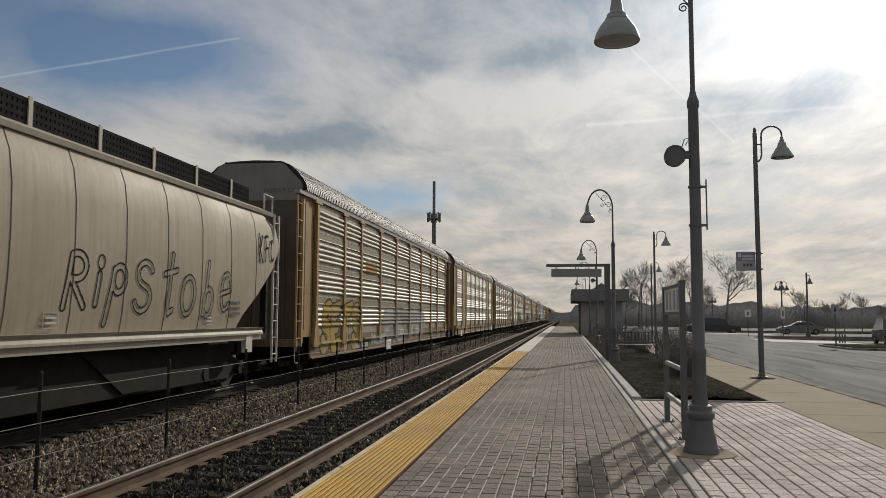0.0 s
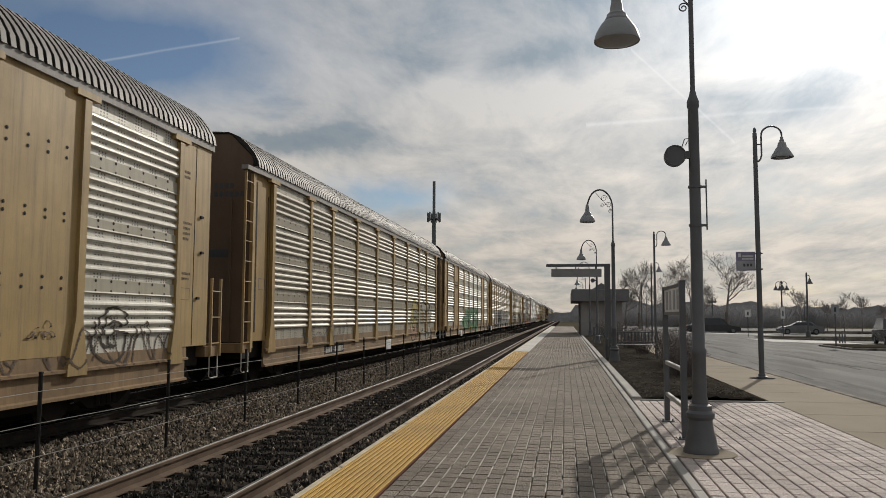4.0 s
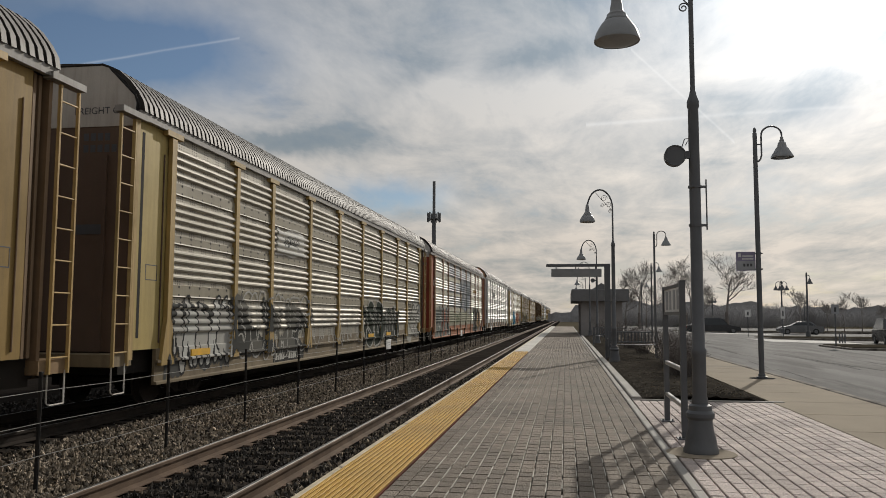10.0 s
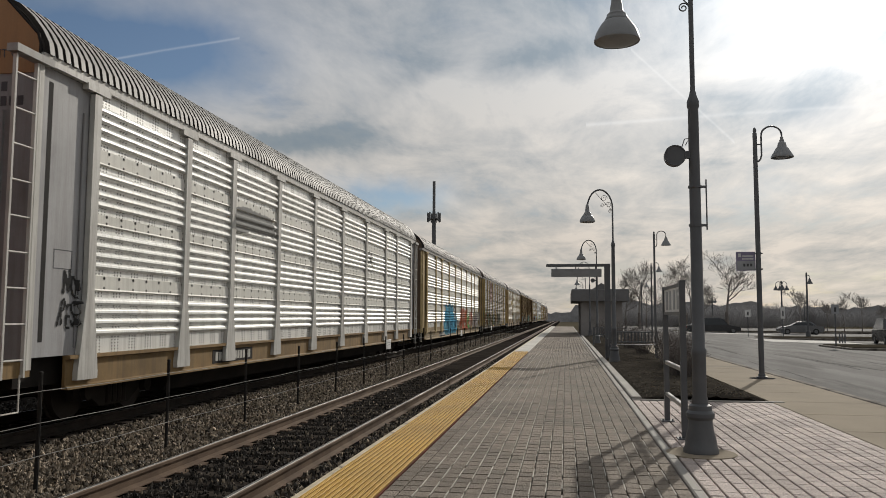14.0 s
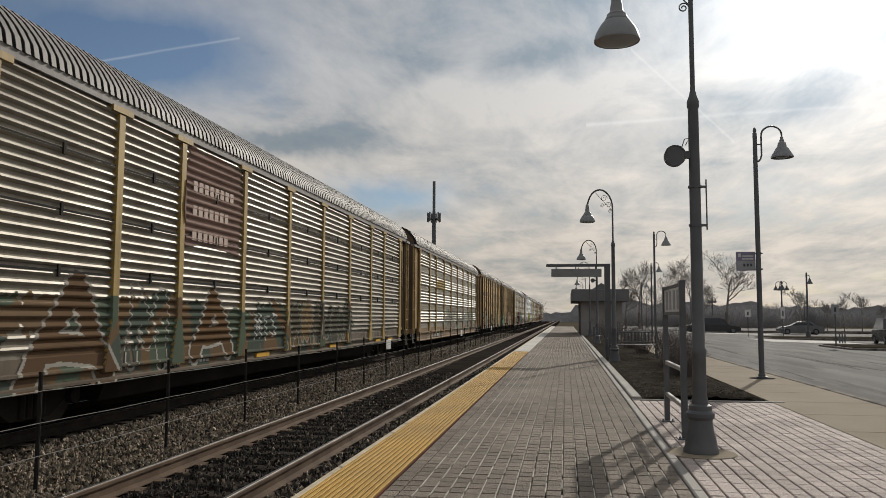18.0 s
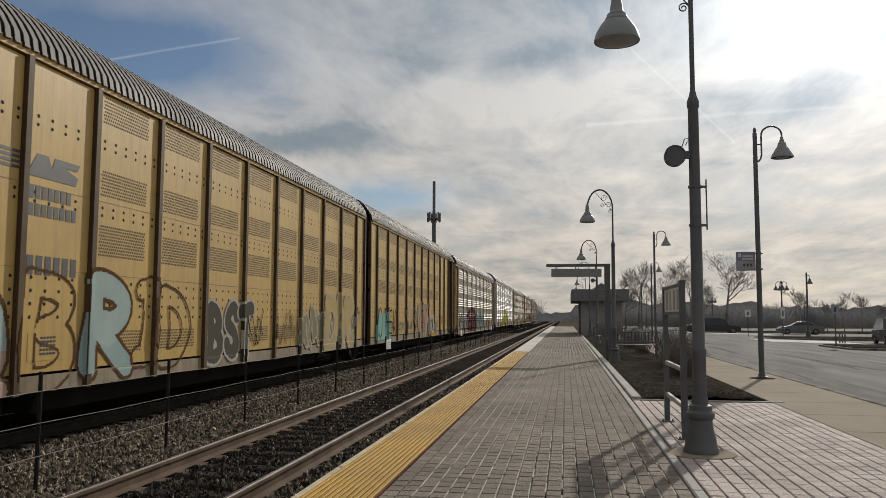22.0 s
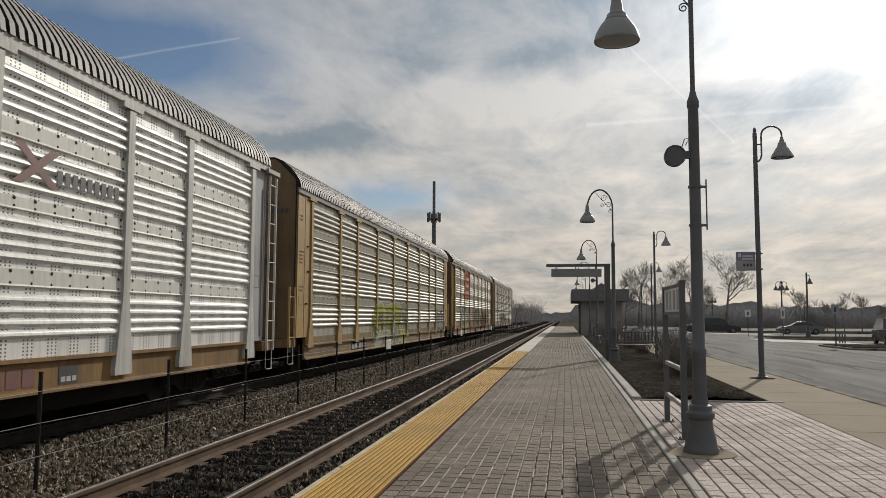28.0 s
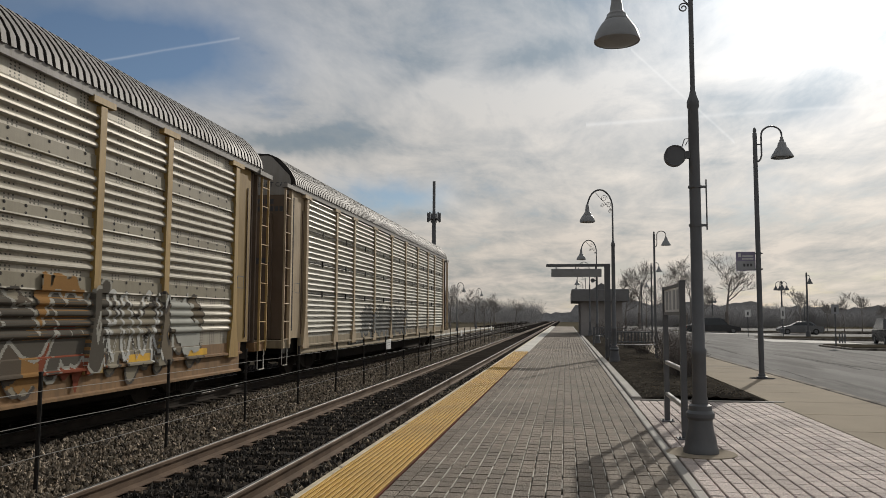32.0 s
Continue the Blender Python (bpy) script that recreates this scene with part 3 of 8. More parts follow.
def lay_pavers(root, name, x0, x1, y0, y1, near_end, mat, seed, w=0.137, ln=0.203, gx=0.015, gy=0.015, limit=300):
    """Bricks laid in columns along the track; the nearest ones single, the rest joined."""
    rnd = random.Random(seed)
    nx = round((x1 - x0) / w)
    w = (x1 - x0) / nx
    brick = paver_block(Geo(), w, ln, gx, gy).mesh("paver", mat)
    rest = Geo()
    n = 0
    rows = int((y1 - y0) / ln)
    lag = [0.022 * math.sin(2.1 * i + seed) + rnd.uniform(-0.03, 0.03) for i in range(nx)]
    for j in range(rows):
        for i in range(nx):
            shift = lag[i] + rnd.uniform(-0.006, 0.006)
            x, y = x0 + (i + 0.5) * w, y0 + (j + 0.5) * ln + shift
            if 0 < i < nx - 1:
                x += 0.002 * noise.noise((y * 1.3, i * 0.25, seed)) + 0.002 * noise.noise((y * 4.0, i * 0.9, seed))
            m = pose(x, y, rnd.uniform(-0.002, 0.001), rnd.uniform(-0.35, 0.35), rnd.uniform(-0.5, 0.5), rnd.uniform(-0.4, 0.4))
            if 5.6 < y < near_end and n < limit:
                part("paver", brick, mat, root, at=m)
                n += 1
            else:
                paver_block(rest, w, ln, gx, gy, m)
    part(name, rest, mat, root, "rows of grey paving bricks", kind="stuff")


def build_forecourt():
    """The paved corner, the planting bed, the pavement, the kerb and the road on the landward side."""
    fore = thing("forecourt", pose(0, 0, 0), "pinkish grey brick paving beside the platform", "paving", kind="structure")
    part("slab", Geo().box(CURB_R + 0.002, WALK_L - 0.003, -30, BED_Y, -0.715, -0.035), MAT["joint_dark"], fore)
    # edge border of the paving against the planting bed
    part("border", Geo().soft_box(CURB_R + 0.004, WALK_L + 0.2, BED_Y + 0.002, BED_Y + 0.10, -0.3, 0.012, 0.01), MAT["concrete"], fore, "low concrete border")
    bed = thing("planting_bed", pose(0, 0, 0), "dark mulched planting bed with a concrete border", "planting bed", kind="structure")
    rnd = random.Random(8)
    g = Geo()
    nx, ny = 24, 220
    y1 = 62.0
    xa, xb = CURB_R + 0.18, WALK_L - 0.02
    for j in range(ny + 1):
        for i in range(nx + 1):
            u, v = i / nx, j / ny
            rise = 0.10 * math.sin(math.pi * u) ** 0.5 if 0 < u < 1 else 0.0
            y = BED_Y + 0.1 + (y1 - BED_Y - 0.1) * v ** 1.6
            g.v.append((xa + (xb - xa) * u, y, -0.03 + rise + (rnd.uniform(-0.025, 0.03) if 0 < u < 1 else 0)))
    for j in range(ny):
        for i in range(nx):
            a = j * (nx + 1) + i
            g.f.append((a, a + 1, a + nx + 2, a + nx + 1))
    part("mulch", g, MAT["mulch"], bed)
    bits = Geo()
    for _ in range(900):
        x, y = rnd.uniform(xa + 0.1, xb - 0.1), BED_Y + 0.2 + 16 * rnd.random() ** 1.6
        z = -0.01 + 0.10 * math.sin(math.pi * (x - xa) / (xb - xa)) ** 0.5 + rnd.uniform(0.0, 0.02)
        q, a = rnd.uniform(0.008, 0.03), rnd.uniform(0, 6.3)
        dx, dy = q * math.cos(a), q * math.sin(a)
        bits.add([(x - dx, y - dy, z), (x + dy * 0.5, y - dx * 0.5, z + 0.012), (x + dx, y + dy, z + 0.004), (x - dy * 0.5, y + dx * 0.5, z + 0.016)], [(0, 1, 2, 3)])
    part("leaf_litter", bits, MAT["litter"], bed, "small pale dead leaves and chips", kind="stuff")
    part("edging", Geo().soft_box(CURB_R + 0.002, CURB_R + 0.18, BED_Y + 0.104, 62, -0.3, 0.05, 0.015), MAT["concrete"], bed, "pale concrete edging")
    walk_ = thing("pavement", pose(0, 0, 0), "tan concrete pavement in square slabs beside the road", "pavement", kind="structure")
    part("base", Geo().box(WALK_L, KERB - 0.16, -30, 130, -0.715, -0.03), MAT["joint_dark"], walk_)
    y = -16 * 1.83
    while y < 129:
        part("paving_slab", Geo().soft_box(WALK_L + 0.004, KERB - 0.190, y + 0.008, y + 1.82, -0.03, 0.0, 0.006), MAT["walk"], walk_)
        y += 1.83
    kerb = Geo().soft_box(KERB - 0.16, KERB, -30, 130, -0.715, 0.004, 0.02)
    part("kerb", kerb, MAT["kerb"], walk_, "weathered concrete kerb")
    # road sloping gently away, then the car park
    g = Geo()
    sec = [(KERB - 0.002, -0.16), (9.0, -0.14), (14.0, -0.22), (20.0, -0.36), (28.0, -0.44), (60.0, -0.50), (140.0, -0.55)]
    ys = [-60, 0, 20, 40, 70, 110, 150]
    for y in ys:
        for x, z in sec:
            g.v.append((x, y, z))
    n = len(sec)
    for j in range(len(ys) - 1):
        for i in range(n - 1):
            a = j * n + i
            g.f.append((a, a + 1, a + n + 1, a + n))
    road = solid("road", g, MAT["asphalt"], "worn grey asphalt road and car park with tar patches", "road", kind="structure")
    for x0, x1, y0, y1, zz in ((14.4, 20.8, 58.8, 66.5, -0.2), (13.2, 22.0, 88.0, 93.0, -0.2)):
        zs_ = [float(np.interp(v, [q[0] for q in sec], [q[1] for q in sec])) + 0.006 for v in (x0, (x0 + x1) / 2, x1)]
        xm = (x0 + x1) / 2
        part("concrete_apron", Geo().add([(x0, y0, zs_[0]), (xm, y0, zs_[1]), (x1, y0, zs_[2]), (x1, y1, zs_[2]), (xm, y1, zs_[1]), (x0, y1, zs_[0])], [(0, 1, 4, 5), (1, 2, 3, 4)]), MAT["apron"], road, "pale worn concrete apron")
    rnd = random.Random(41)
    for k in range(16):
        # sealed cracks, wandering along or across the road
        x, y = rnd.uniform(6.2, 13.5), rnd.uniform(16, 60)
        along = rnd.random() < 0.6
        pts = []
        for i in range(10):
            pts.append((x, y))
            x += rnd.uniform(-0.12, 0.12) if along else rnd.uniform(0.3, 0.7)
            y += rnd.uniform(0.6, 1.6) if along else rnd.uniform(-0.15, 0.15)
        g = Geo()
        w = rnd.uniform(0.008, 0.018)
        for (xa, ya), (xb, yb) in zip(pts, pts[1:]):
            if xb > 13.8:
                break
            za, zb = [np.interp(v, [p[0] for p in sec], [p[1] for p in sec]) + 0.005 for v in (xa, xb)]
            o = (w, 0) if along else (0, w)
            g.add([(xa - o[0], ya - o[1], za), (xa + o[0], ya + o[1], za), (xb + o[0], yb + o[1], zb), (xb - o[0], yb - o[1], zb)], [(0, 1, 2, 3)])
        if g.v:
            part("tar_seam", g, MAT["tar"], road)


def island(name, x0, x1, y0, y1, z, label):
    root = thing(name, pose(0, 0, 0), label, "traffic island", kind="structure")
    part("kerb", Geo().soft_box(x0, x1, y0, y1, z - 0.3, z + 0.13, 0.03), MAT["kerb"], root)
    part("turf", Geo().soft_box(x0 + 0.18, x1 - 0.18, y0 + 0.18, y1 - 0.18, z, z + 0.17, 0.05), MAT["turf"], root, "dry brown turf")


build_ground()
build_track("near_track", NEAR_TRACK, -60, FAR_END, "empty railway track with shiny rails on dark sleepers")
build_track("far_track", FAR_TRACK, -60, FAR_END, "railway track under the passing goods train")
PLATFORM = build_platform()
build_forecourt()
island("island_a", 15.0, 46.0, 45.0, 50.5, -0.27, "kerbed island of dry turf beside the road")
island("island_b", 16.6, 40.0, 68.0, 74.0, -0.34, "kerbed strip of dry turf beyond the road")
island("island_c", 12.0, 60.0, 101.0, 106.0, -0.38, "far kerbed strip of dry turf")

# ---------------------------------------------------------------- the goods train
LENGTH, PITCH = 28.45, 29.6
WHITE_BAYS = [1.85, 4.87, 6.97, 9.75, 12.65, 15.56, 18.60, 21.75, 23.86, 26.95]
BAYS = [1.76, 4.66, 6.79, 9.72, 12.65, 15.58, 18.51, 21.44, 23.57, 26.55]     # post lines along an autorack


def run(t):
    """How far the train has gone towards the camera after t seconds."""
    return 15.80 * t - 0.0149 * t * t


def panel_section(style, bands=True):
    """Section of a side panel from the top down: height and how far it stands out."""
    z0, z1 = 1.10, 5.03
    out = [(z1, 0.0)]
    z = z1
    if style == "grouped":
        for flat, ridges, band in ((0.20, 4, 0.36), (0.02, 4, 0.30), (0.02, 4, 0.36), (0.03, 4, 0.0)):
            z -= flat
            out.append((z, 0.0))
            for _ in range(ridges):
                out += [(z - 0.012, 0.0), (z - 0.030, 0.036), (z - 0.058, 0.058), (z - 0.092, 0.062), (z - 0.118, 0.044), (z - 0.130, 0.0), (z - 0.150, 0.0)]
                z -= 0.150
            if band:
                # an overlapping strip that leans outwards and ends in a lip
                if bands:
                    out += [(z - 0.07, 0.0), (z - 0.071, 0.042), (z - band + 0.051, 0.042), (z - band + 0.05, 0.0)]
                z -= band
    else:
        for k in range(26):
            out += [(z - 0.015, 0.0), (z - 0.040, 0.046), (z - 0.075, 0.060), (z - 0.105, 0.040), (z - 0.118, 0.0)]
            z -= 0.149
    return [p for p in out if p[0] > z0] + [(z0, 0.0)]


def corrugated(width, style):
    """A side panel, corrugated lengthwise; its face stands at x = 0 and its ridges reach outwards."""
    out = panel_section(style, False)
    g = Geo()
    n = len(out)
    for y in (0.02, 0.06, width - 0.06, width - 0.02):
        edge = y in (0.02, width - 0.02)
        for zz, x in out:
            g.v.append((0.0 if edge else x, y, zz))
    for k in range(3):
        for i in range(n - 1):
            a = k * n + i
            g.f.append((a, a + 1, a + n + 1, a + n))
    return g.mesh("side_panel", None, smooth=28, fix=False)


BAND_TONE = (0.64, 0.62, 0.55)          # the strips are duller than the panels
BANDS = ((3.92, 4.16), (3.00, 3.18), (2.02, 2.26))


def band_mesh(width, height):
    """A cover strip over a panel joint, with a lip along its foot."""
    sec = [(0.0, 0.0), (0.036, 0.0), (0.046, 0.012), (0.036, 0.035), (0.030, height - 0.01), (0.0, height)]
    g = Geo()
    for y in (0.07, width - 0.07):
        g.v += [(x, y, z) for x, z in sec]
    g.f += [(i, i + 1, i + 7, i + 6) for i in range(5)] + [(0, 5, 4, 3, 2, 1), (6, 7, 8, 9, 10, 11)]
    return g.mesh("cover_strip", None)


def ribbed_roof(length, pitch=0.18):
    """A rounded roof with ribs across it."""
    arc = [(1.53, 5.16), (1.50, 5.32), (1.40, 5.49), (1.24, 5.685), (1.04, 5.855), (0.84, 5.945), (0.55, 5.985), (0.0, 6.005)]
    arc = arc + [(-x, z) for x, z in reversed(arc[:-1])]
    g = Geo()
    n = len(arc)
    steps = int(length / pitch)
    p = length / steps
    ys = []
    for k in range(steps):
        ys += [(k * p, 0.0), (k * p + 0.34 * p, 0.0), (k * p + 0.38 * p, 0.065), (k * p + 0.96 * p, 0.065)]
    ys.append((length, 0.0))
    for y, h in ys:
        for x, z in arc:
            s = 1.0 + h / 1.6
            g.v.append((x * s if abs(x) > 0.1 else x, y, 5.16 + (z - 5.16) * (1 + h / 0.95) if z > 5.17 else z))
    for j in range(len(ys) - 1):
        for i in range(n - 1):
            a = j * n + i
            g.f.append((a, a + n, a + n + 1, a + 1))
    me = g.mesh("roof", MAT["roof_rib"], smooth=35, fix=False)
    me.materials.append(MAT["roof_groove_shade"])
    # groove floors and rib flanks get the dark colour in place of shade
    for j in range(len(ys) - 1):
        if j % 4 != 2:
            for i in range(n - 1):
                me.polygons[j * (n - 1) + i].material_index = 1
    return me


def end_wall():
    """The closed end: tall folding doors under the rounded roof."""
    arc = [(1.46, 1.05), (1.48, 5.30), (1.44, 5.42), (0.94, 5.92), (0.82, 5.965), (0.55, 5.98)]
    ring = arc + [(-x, z) for x, z in reversed(arc)]
    g = Geo().prism(ring, "y", 0.55, 0.62)
    return g.mesh("end_door", None, smooth=30)


def ladder_mesh(z0, z1, width=0.46, rungs=None):
    rungs = rungs or int((z1 - z0) / 0.43)
    g = Geo().box(0.0, 0.05, 0.0, 0.035, z0, z1).box(0.0, 0.05, width - 0.035, width, z0, z1)
    for k in range(rungs):
        z = z0 + (k + 0.5) * (z1 - z0) / rungs
        g.tube([(0.03, 0.02, z), (0.03, width - 0.02, z)], 0.014, 5)
    return g.mesh("ladder", None)


def post_mesh(wide=0.17, foot=0.24, top=1.65, low=0.80):
    """An upright side post with a head plate and a foot that flares over the sill."""
    h = wide / 2
    o = [(-h, top), (-h, 4.93), (h, 4.93), (h, top), (foot, low + 0.10), (foot, low), (-foot, low), (-foot, low + 0.10)]
    g = Geo().prism(o, "x", 0.0, 0.085)
    g.prism([(-0.30, 4.95), (-0.30, 5.05), (0.30, 5.05), (0.30, 4.95)], "x", 0.0, 0.10)
    return g.mesh("post", None)


def bogie_mesh():
    """A two-axle truck: side frames, springs, bolster."""
    g = Geo()
    for s in (-1, 1):
        x = s * 1.0
        o = [(-1.15, 0.36), (-1.15, 0.60), (-0.6, 0.78), (0.6, 0.78), (1.15, 0.60), (1.15, 0.36), (0.75, 0.40), (0.42, 0.20), (-0.42, 0.20), (-0.75, 0.40)]
        g.prism(o, "x", x - 0.07, x + 0.07)
        for y in (-0.22, -0.07, 0.08, 0.22):
            g.tube([(x + s * 0.08, y, 0.24), (x + s * 0.08, y, 0.56)], 0.06, 7)
        for y in (-0.89, 0.89):
            g.tube([(x + s * 0.06, y, 0.46), (x + s * 0.17, y, 0.46)], 0.12, 10)
    g.box(-1.05, 1.05, -0.2, 0.2, 0.55, 0.80)
    return g.mesh("bogie", None)


def wheelset_mesh():
    g = Geo()
    for s in (-1, 1):
        x = s * 0.745
        prof = [(0.0, -0.06), (0.36, -0.06), (0.42, -0.06), (0.42, 0.05), (0.455, 0.06), (0.455, 0.085), (0.32, 0.085), (0.30, 0.02), (0.14, 0.03), (0.13, 0.09), (0.0, 0.09)]
        n0 = len(g.v)
        seg = 22
        for r, h in prof:
            for k in range(seg):
                a = 2 * math.pi * k / seg
                g.v.append((x - s * h, r * math.cos(a), r * math.sin(a)))
        for i in range(len(prof) - 1):
            for k in range(seg):
                a, b = n0 + i * seg + k, n0 + i * seg + (k + 1) % seg
                g.f.append((a, b, b + seg, a + seg))
    g.tube([(-0.75, 0, 0), (0.75, 0, 0)], 0.085, 10)
    return g.mesh("wheelset", None, smooth=35)


SHARED = {}


def shared(key, make, *args):
    if key not in SHARED:
        SHARED[key] = make(*args)
    return SHARED[key]


def running_gear(root, places):
    bogie, wheels = shared("bogie", bogie_mesh), shared("wheels", wheelset_mesh)
    for y in places:
        b = part("bogie", bogie, MAT["under"], root, at=pose(0, y, 0))
        for d in (-0.89, 0.89):
            part("wheelset", wheels, MAT["wheel"], b, at=pose(0, d, 0.457))


def couplers(root, front, back):
    for y0, y1 in ((front, front + 1.2), (back - 1.2, back)):
        g = Geo().soft_box(-0.09, 0.09, y0, y1, 0.74, 0.98, 0.02).soft_box(-0.17, 0.17, y0 if y0 == front else y1 - 0.3, y0 + 0.3 if y0 == front else y1, 0.68, 1.02, 0.04)
        part("coupler", g, MAT["under"], root, "rusty knuckle coupler")


def rivets(root, mat, y0, y1, levels, step, x):
    """Rows of bolt heads, as small dark discs on the sheet."""
    g = Geo()
    for z in levels:
        y = y0 + step / 2
        while y < y1:
            n0 = len(g.v)
            g.v.append((x + 0.006, y, z))
            for k in range(6):
                a = math.pi * k / 3
                g.v.append((x + 0.002, y + 0.032 * math.cos(a), z + 0.028 * math.sin(a)))
            g.f += [(n0, n0 + 1 + k, n0 + 1 + (k + 1) % 6) for k in range(6)]
            y += step
    part("pierced_strip", g, mat, root, "rows of small dark bolt heads", kind="stuff")


def autorack(name, label, panel=((0.47, 0.436, 0.362), (0.365, 0.333, 0.268)), frame_=(0.34, 0.24, 0.13), sill=(0.30, 0.20, 0.11),
             end=(0.13, 0.095, 0.07), roof=(0.25, 0.24, 0.228), style="grouped", ladders="full", solid_bays=(), patch_bays=None,
             metal=0.16, reflectors=False, paint=(), marks=6.4, roof_end=None, bar=None, plain_end=False, bays=BAYS, post_paint=None, plate=None, emblem=False):
    """A two- or three-level covered wagon for carrying cars: ribbed roof, corrugated side panels between posts, ladders and end doors."""
    car = thing(name, pose(FAR_TRACK, 0, RAIL), label, "railway wagon", "autorack wagons of the goods train")
    dark = (0.10, 0.075, 0.05)
    if ladders != "white" and frame_[2] < 0.2:
        frame_ = (frame_[0] * 1.02, frame_[1] * 1.08, frame_[2] * 0.92)
    pale_side = panel[0][0] > 0.82
    if not pale_side:
        panel = tuple(tuple(c * 0.9 for c in p) for p in panel)
    m_panel = metal_paint("galvanised_side", panel[0], panel[1], 0.40 if pale_side else 0.46, metal, 0.5 if pale_side else 0.18 if style == "fine" else 0.34, dirt=(0.13, 0.105, 0.075), dirt_amount=0.36, car=car, holes=(style == "grouped"))
    m_frame = metal_paint("wagon_post_paint", frame_, tuple(c * 0.75 for c in frame_), 0.55, 0.0, 0.28, dirt=dark, dirt_amount=0.6, car=car)
    m_sill = metal_paint("wagon_sill_paint", sill, tuple(c * 0.6 for c in sill), 0.6, 0.0, 0.2, dirt=dark, dirt_amount=0.7, car=car)
    m_end = metal_paint("wagon_end_paint", end, tuple(c * 0.75 for c in end), 0.65, dirt=dark, dirt_amount=0.5, car=car)
    m_roof = metal_paint("galvanised_roof", tuple(c * 1.2 for c in roof), tuple(c * 0.9 for c in roof), 0.6, 0.0, 0.25, dirt=(0.12, 0.10, 0.08), dirt_amount=0.5, car=car)
    m_lad = metal_paint("wagon_ladder_paint", tuple(min(0.6, c * 1.05 + 0.05) for c in frame_) if ladders != "white" else (0.62, 0.61, 0.58), tuple(c * 0.7 for c in frame_) if ladders != "white" else (0.5, 0.49, 0.46), 0.6, dirt=dark, car=car)
    m_post = metal_paint("wagon_post_paint", post_paint, tuple(c * 0.75 for c in post_paint), 0.6, dirt=dark, dirt_amount=0.6, car=car) if post_paint else m_frame
    m_plate = metal_paint("wagon_plate_paint", plate or tuple(c * 0.84 for c in frame_), tuple(c * 0.8 for c in plate or tuple(c * 0.70 for c in frame_)), 0.6, dirt=dark, dirt_amount=0.35, car=car)
    m_rear = metal_paint("wagon_rear_plate_paint", tuple(c * 0.66 for c in plate or frame_), tuple(c * 0.5 for c in plate or frame_), 0.65, dirt=dark, dirt_amount=0.35, car=car)
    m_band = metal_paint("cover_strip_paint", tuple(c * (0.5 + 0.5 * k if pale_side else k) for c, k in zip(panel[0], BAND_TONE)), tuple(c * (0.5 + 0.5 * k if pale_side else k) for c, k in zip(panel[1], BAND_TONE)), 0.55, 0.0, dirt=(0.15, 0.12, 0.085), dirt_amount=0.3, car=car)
    white = ladders == "white"
    low = 0.66 if style == "fine" else 0.47
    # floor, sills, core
    # the tapered prism is a black filler for the shade below the floor
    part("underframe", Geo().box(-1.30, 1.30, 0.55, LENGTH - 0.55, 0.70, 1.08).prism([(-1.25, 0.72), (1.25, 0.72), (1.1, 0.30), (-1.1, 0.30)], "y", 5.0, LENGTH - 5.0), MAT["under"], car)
    # a solid black box stands in for the shaded interior
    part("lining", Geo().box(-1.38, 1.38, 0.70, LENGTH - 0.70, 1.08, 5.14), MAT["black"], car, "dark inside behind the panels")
    part("brake_pipe", Geo().tube([(0.9, 5.0, 0.55), (0.9, LENGTH - 5.0, 0.55)], 0.03, 6), MAT["rail"], car)
    for k in range(7):
        y = 6.0 + k * 2.65
        part("cross_bearer", Geo().prism([(-1.3, 0.72), (1.3, 0.72), (0.5, 0.34), (-0.5, 0.34)], "y", y - 0.08, y + 0.08), MAT["under"], car)
    part("brake_reservoir", Geo().tube([(0.75, 12.0, 0.45), (0.75, 13.3, 0.45)], 0.18, 12), MAT["under"], car)
    for s in (1, -1):
        fl = pose(0, 0, 0) if s == 1 else pose(0, LENGTH, 0, 0, 0, 180)
        # bottom flange, web, a ledge under the panels and the plate above it
        o = [(1.43, low), (1.53, low), (1.53, low + 0.04), (1.475, low + 0.06), (1.475, 0.84), (1.55, 0.855), (1.55, 0.895), (1.50, 0.91), (1.50, 1.10), (1.43, 1.10)]
        if white:
            o = [(1.43, 0.62), (1.53, 0.62), (1.53, 0.66), (1.475, 0.68), (1.475, 1.03), (1.55, 1.05), (1.55, 1.10), (1.43, 1.10)]
        part("side_sill", Geo().prism(o, "y", 1.42, LENGTH - 1.42), m_sill, car, "rust-streaked side sill", at=fl)
        part("top_rail", Geo().box(1.47, 1.56, 0.55, LENGTH - 0.55, 5.03, 5.17), m_frame if ladders == "white" else m_roof, car, at=fl)
        post = shared(("post", white), post_mesh, 0.19, 0.25, 1.95, 0.74) if white else shared(("post", white), post_mesh)
        for k, y in enumerate(bays):
            part("post", post, m_post, car, at=fl @ pose(1.475, y, 0))
        for k in range(len(bays) - 1):
            w = round(bays[k + 1] - bays[k], 2)
            me = shared(("panel", w, style), corrugated, w, style)
            mat = m_panel
            if k in solid_bays:
                part("side_panel", Geo().box(0.0, 0.03, 0.05, w - 0.05, 1.10, 5.03), m_frame, car, "plain painted panel", at=fl @ pose(1.475, bays[k], 0))
                continue
            if patch_bays and k in patch_bays[0]:
                mat = metal_paint("patched_side", patch_bays[1], tuple(c * 0.7 for c in patch_bays[1]), 0.5, metal, car=car, holes=True)
            part("side_panel", me, mat, car, at=fl @ pose(1.475, bays[k], 0))
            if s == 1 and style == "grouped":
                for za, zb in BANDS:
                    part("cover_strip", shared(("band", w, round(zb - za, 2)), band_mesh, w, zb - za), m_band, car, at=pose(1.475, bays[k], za))
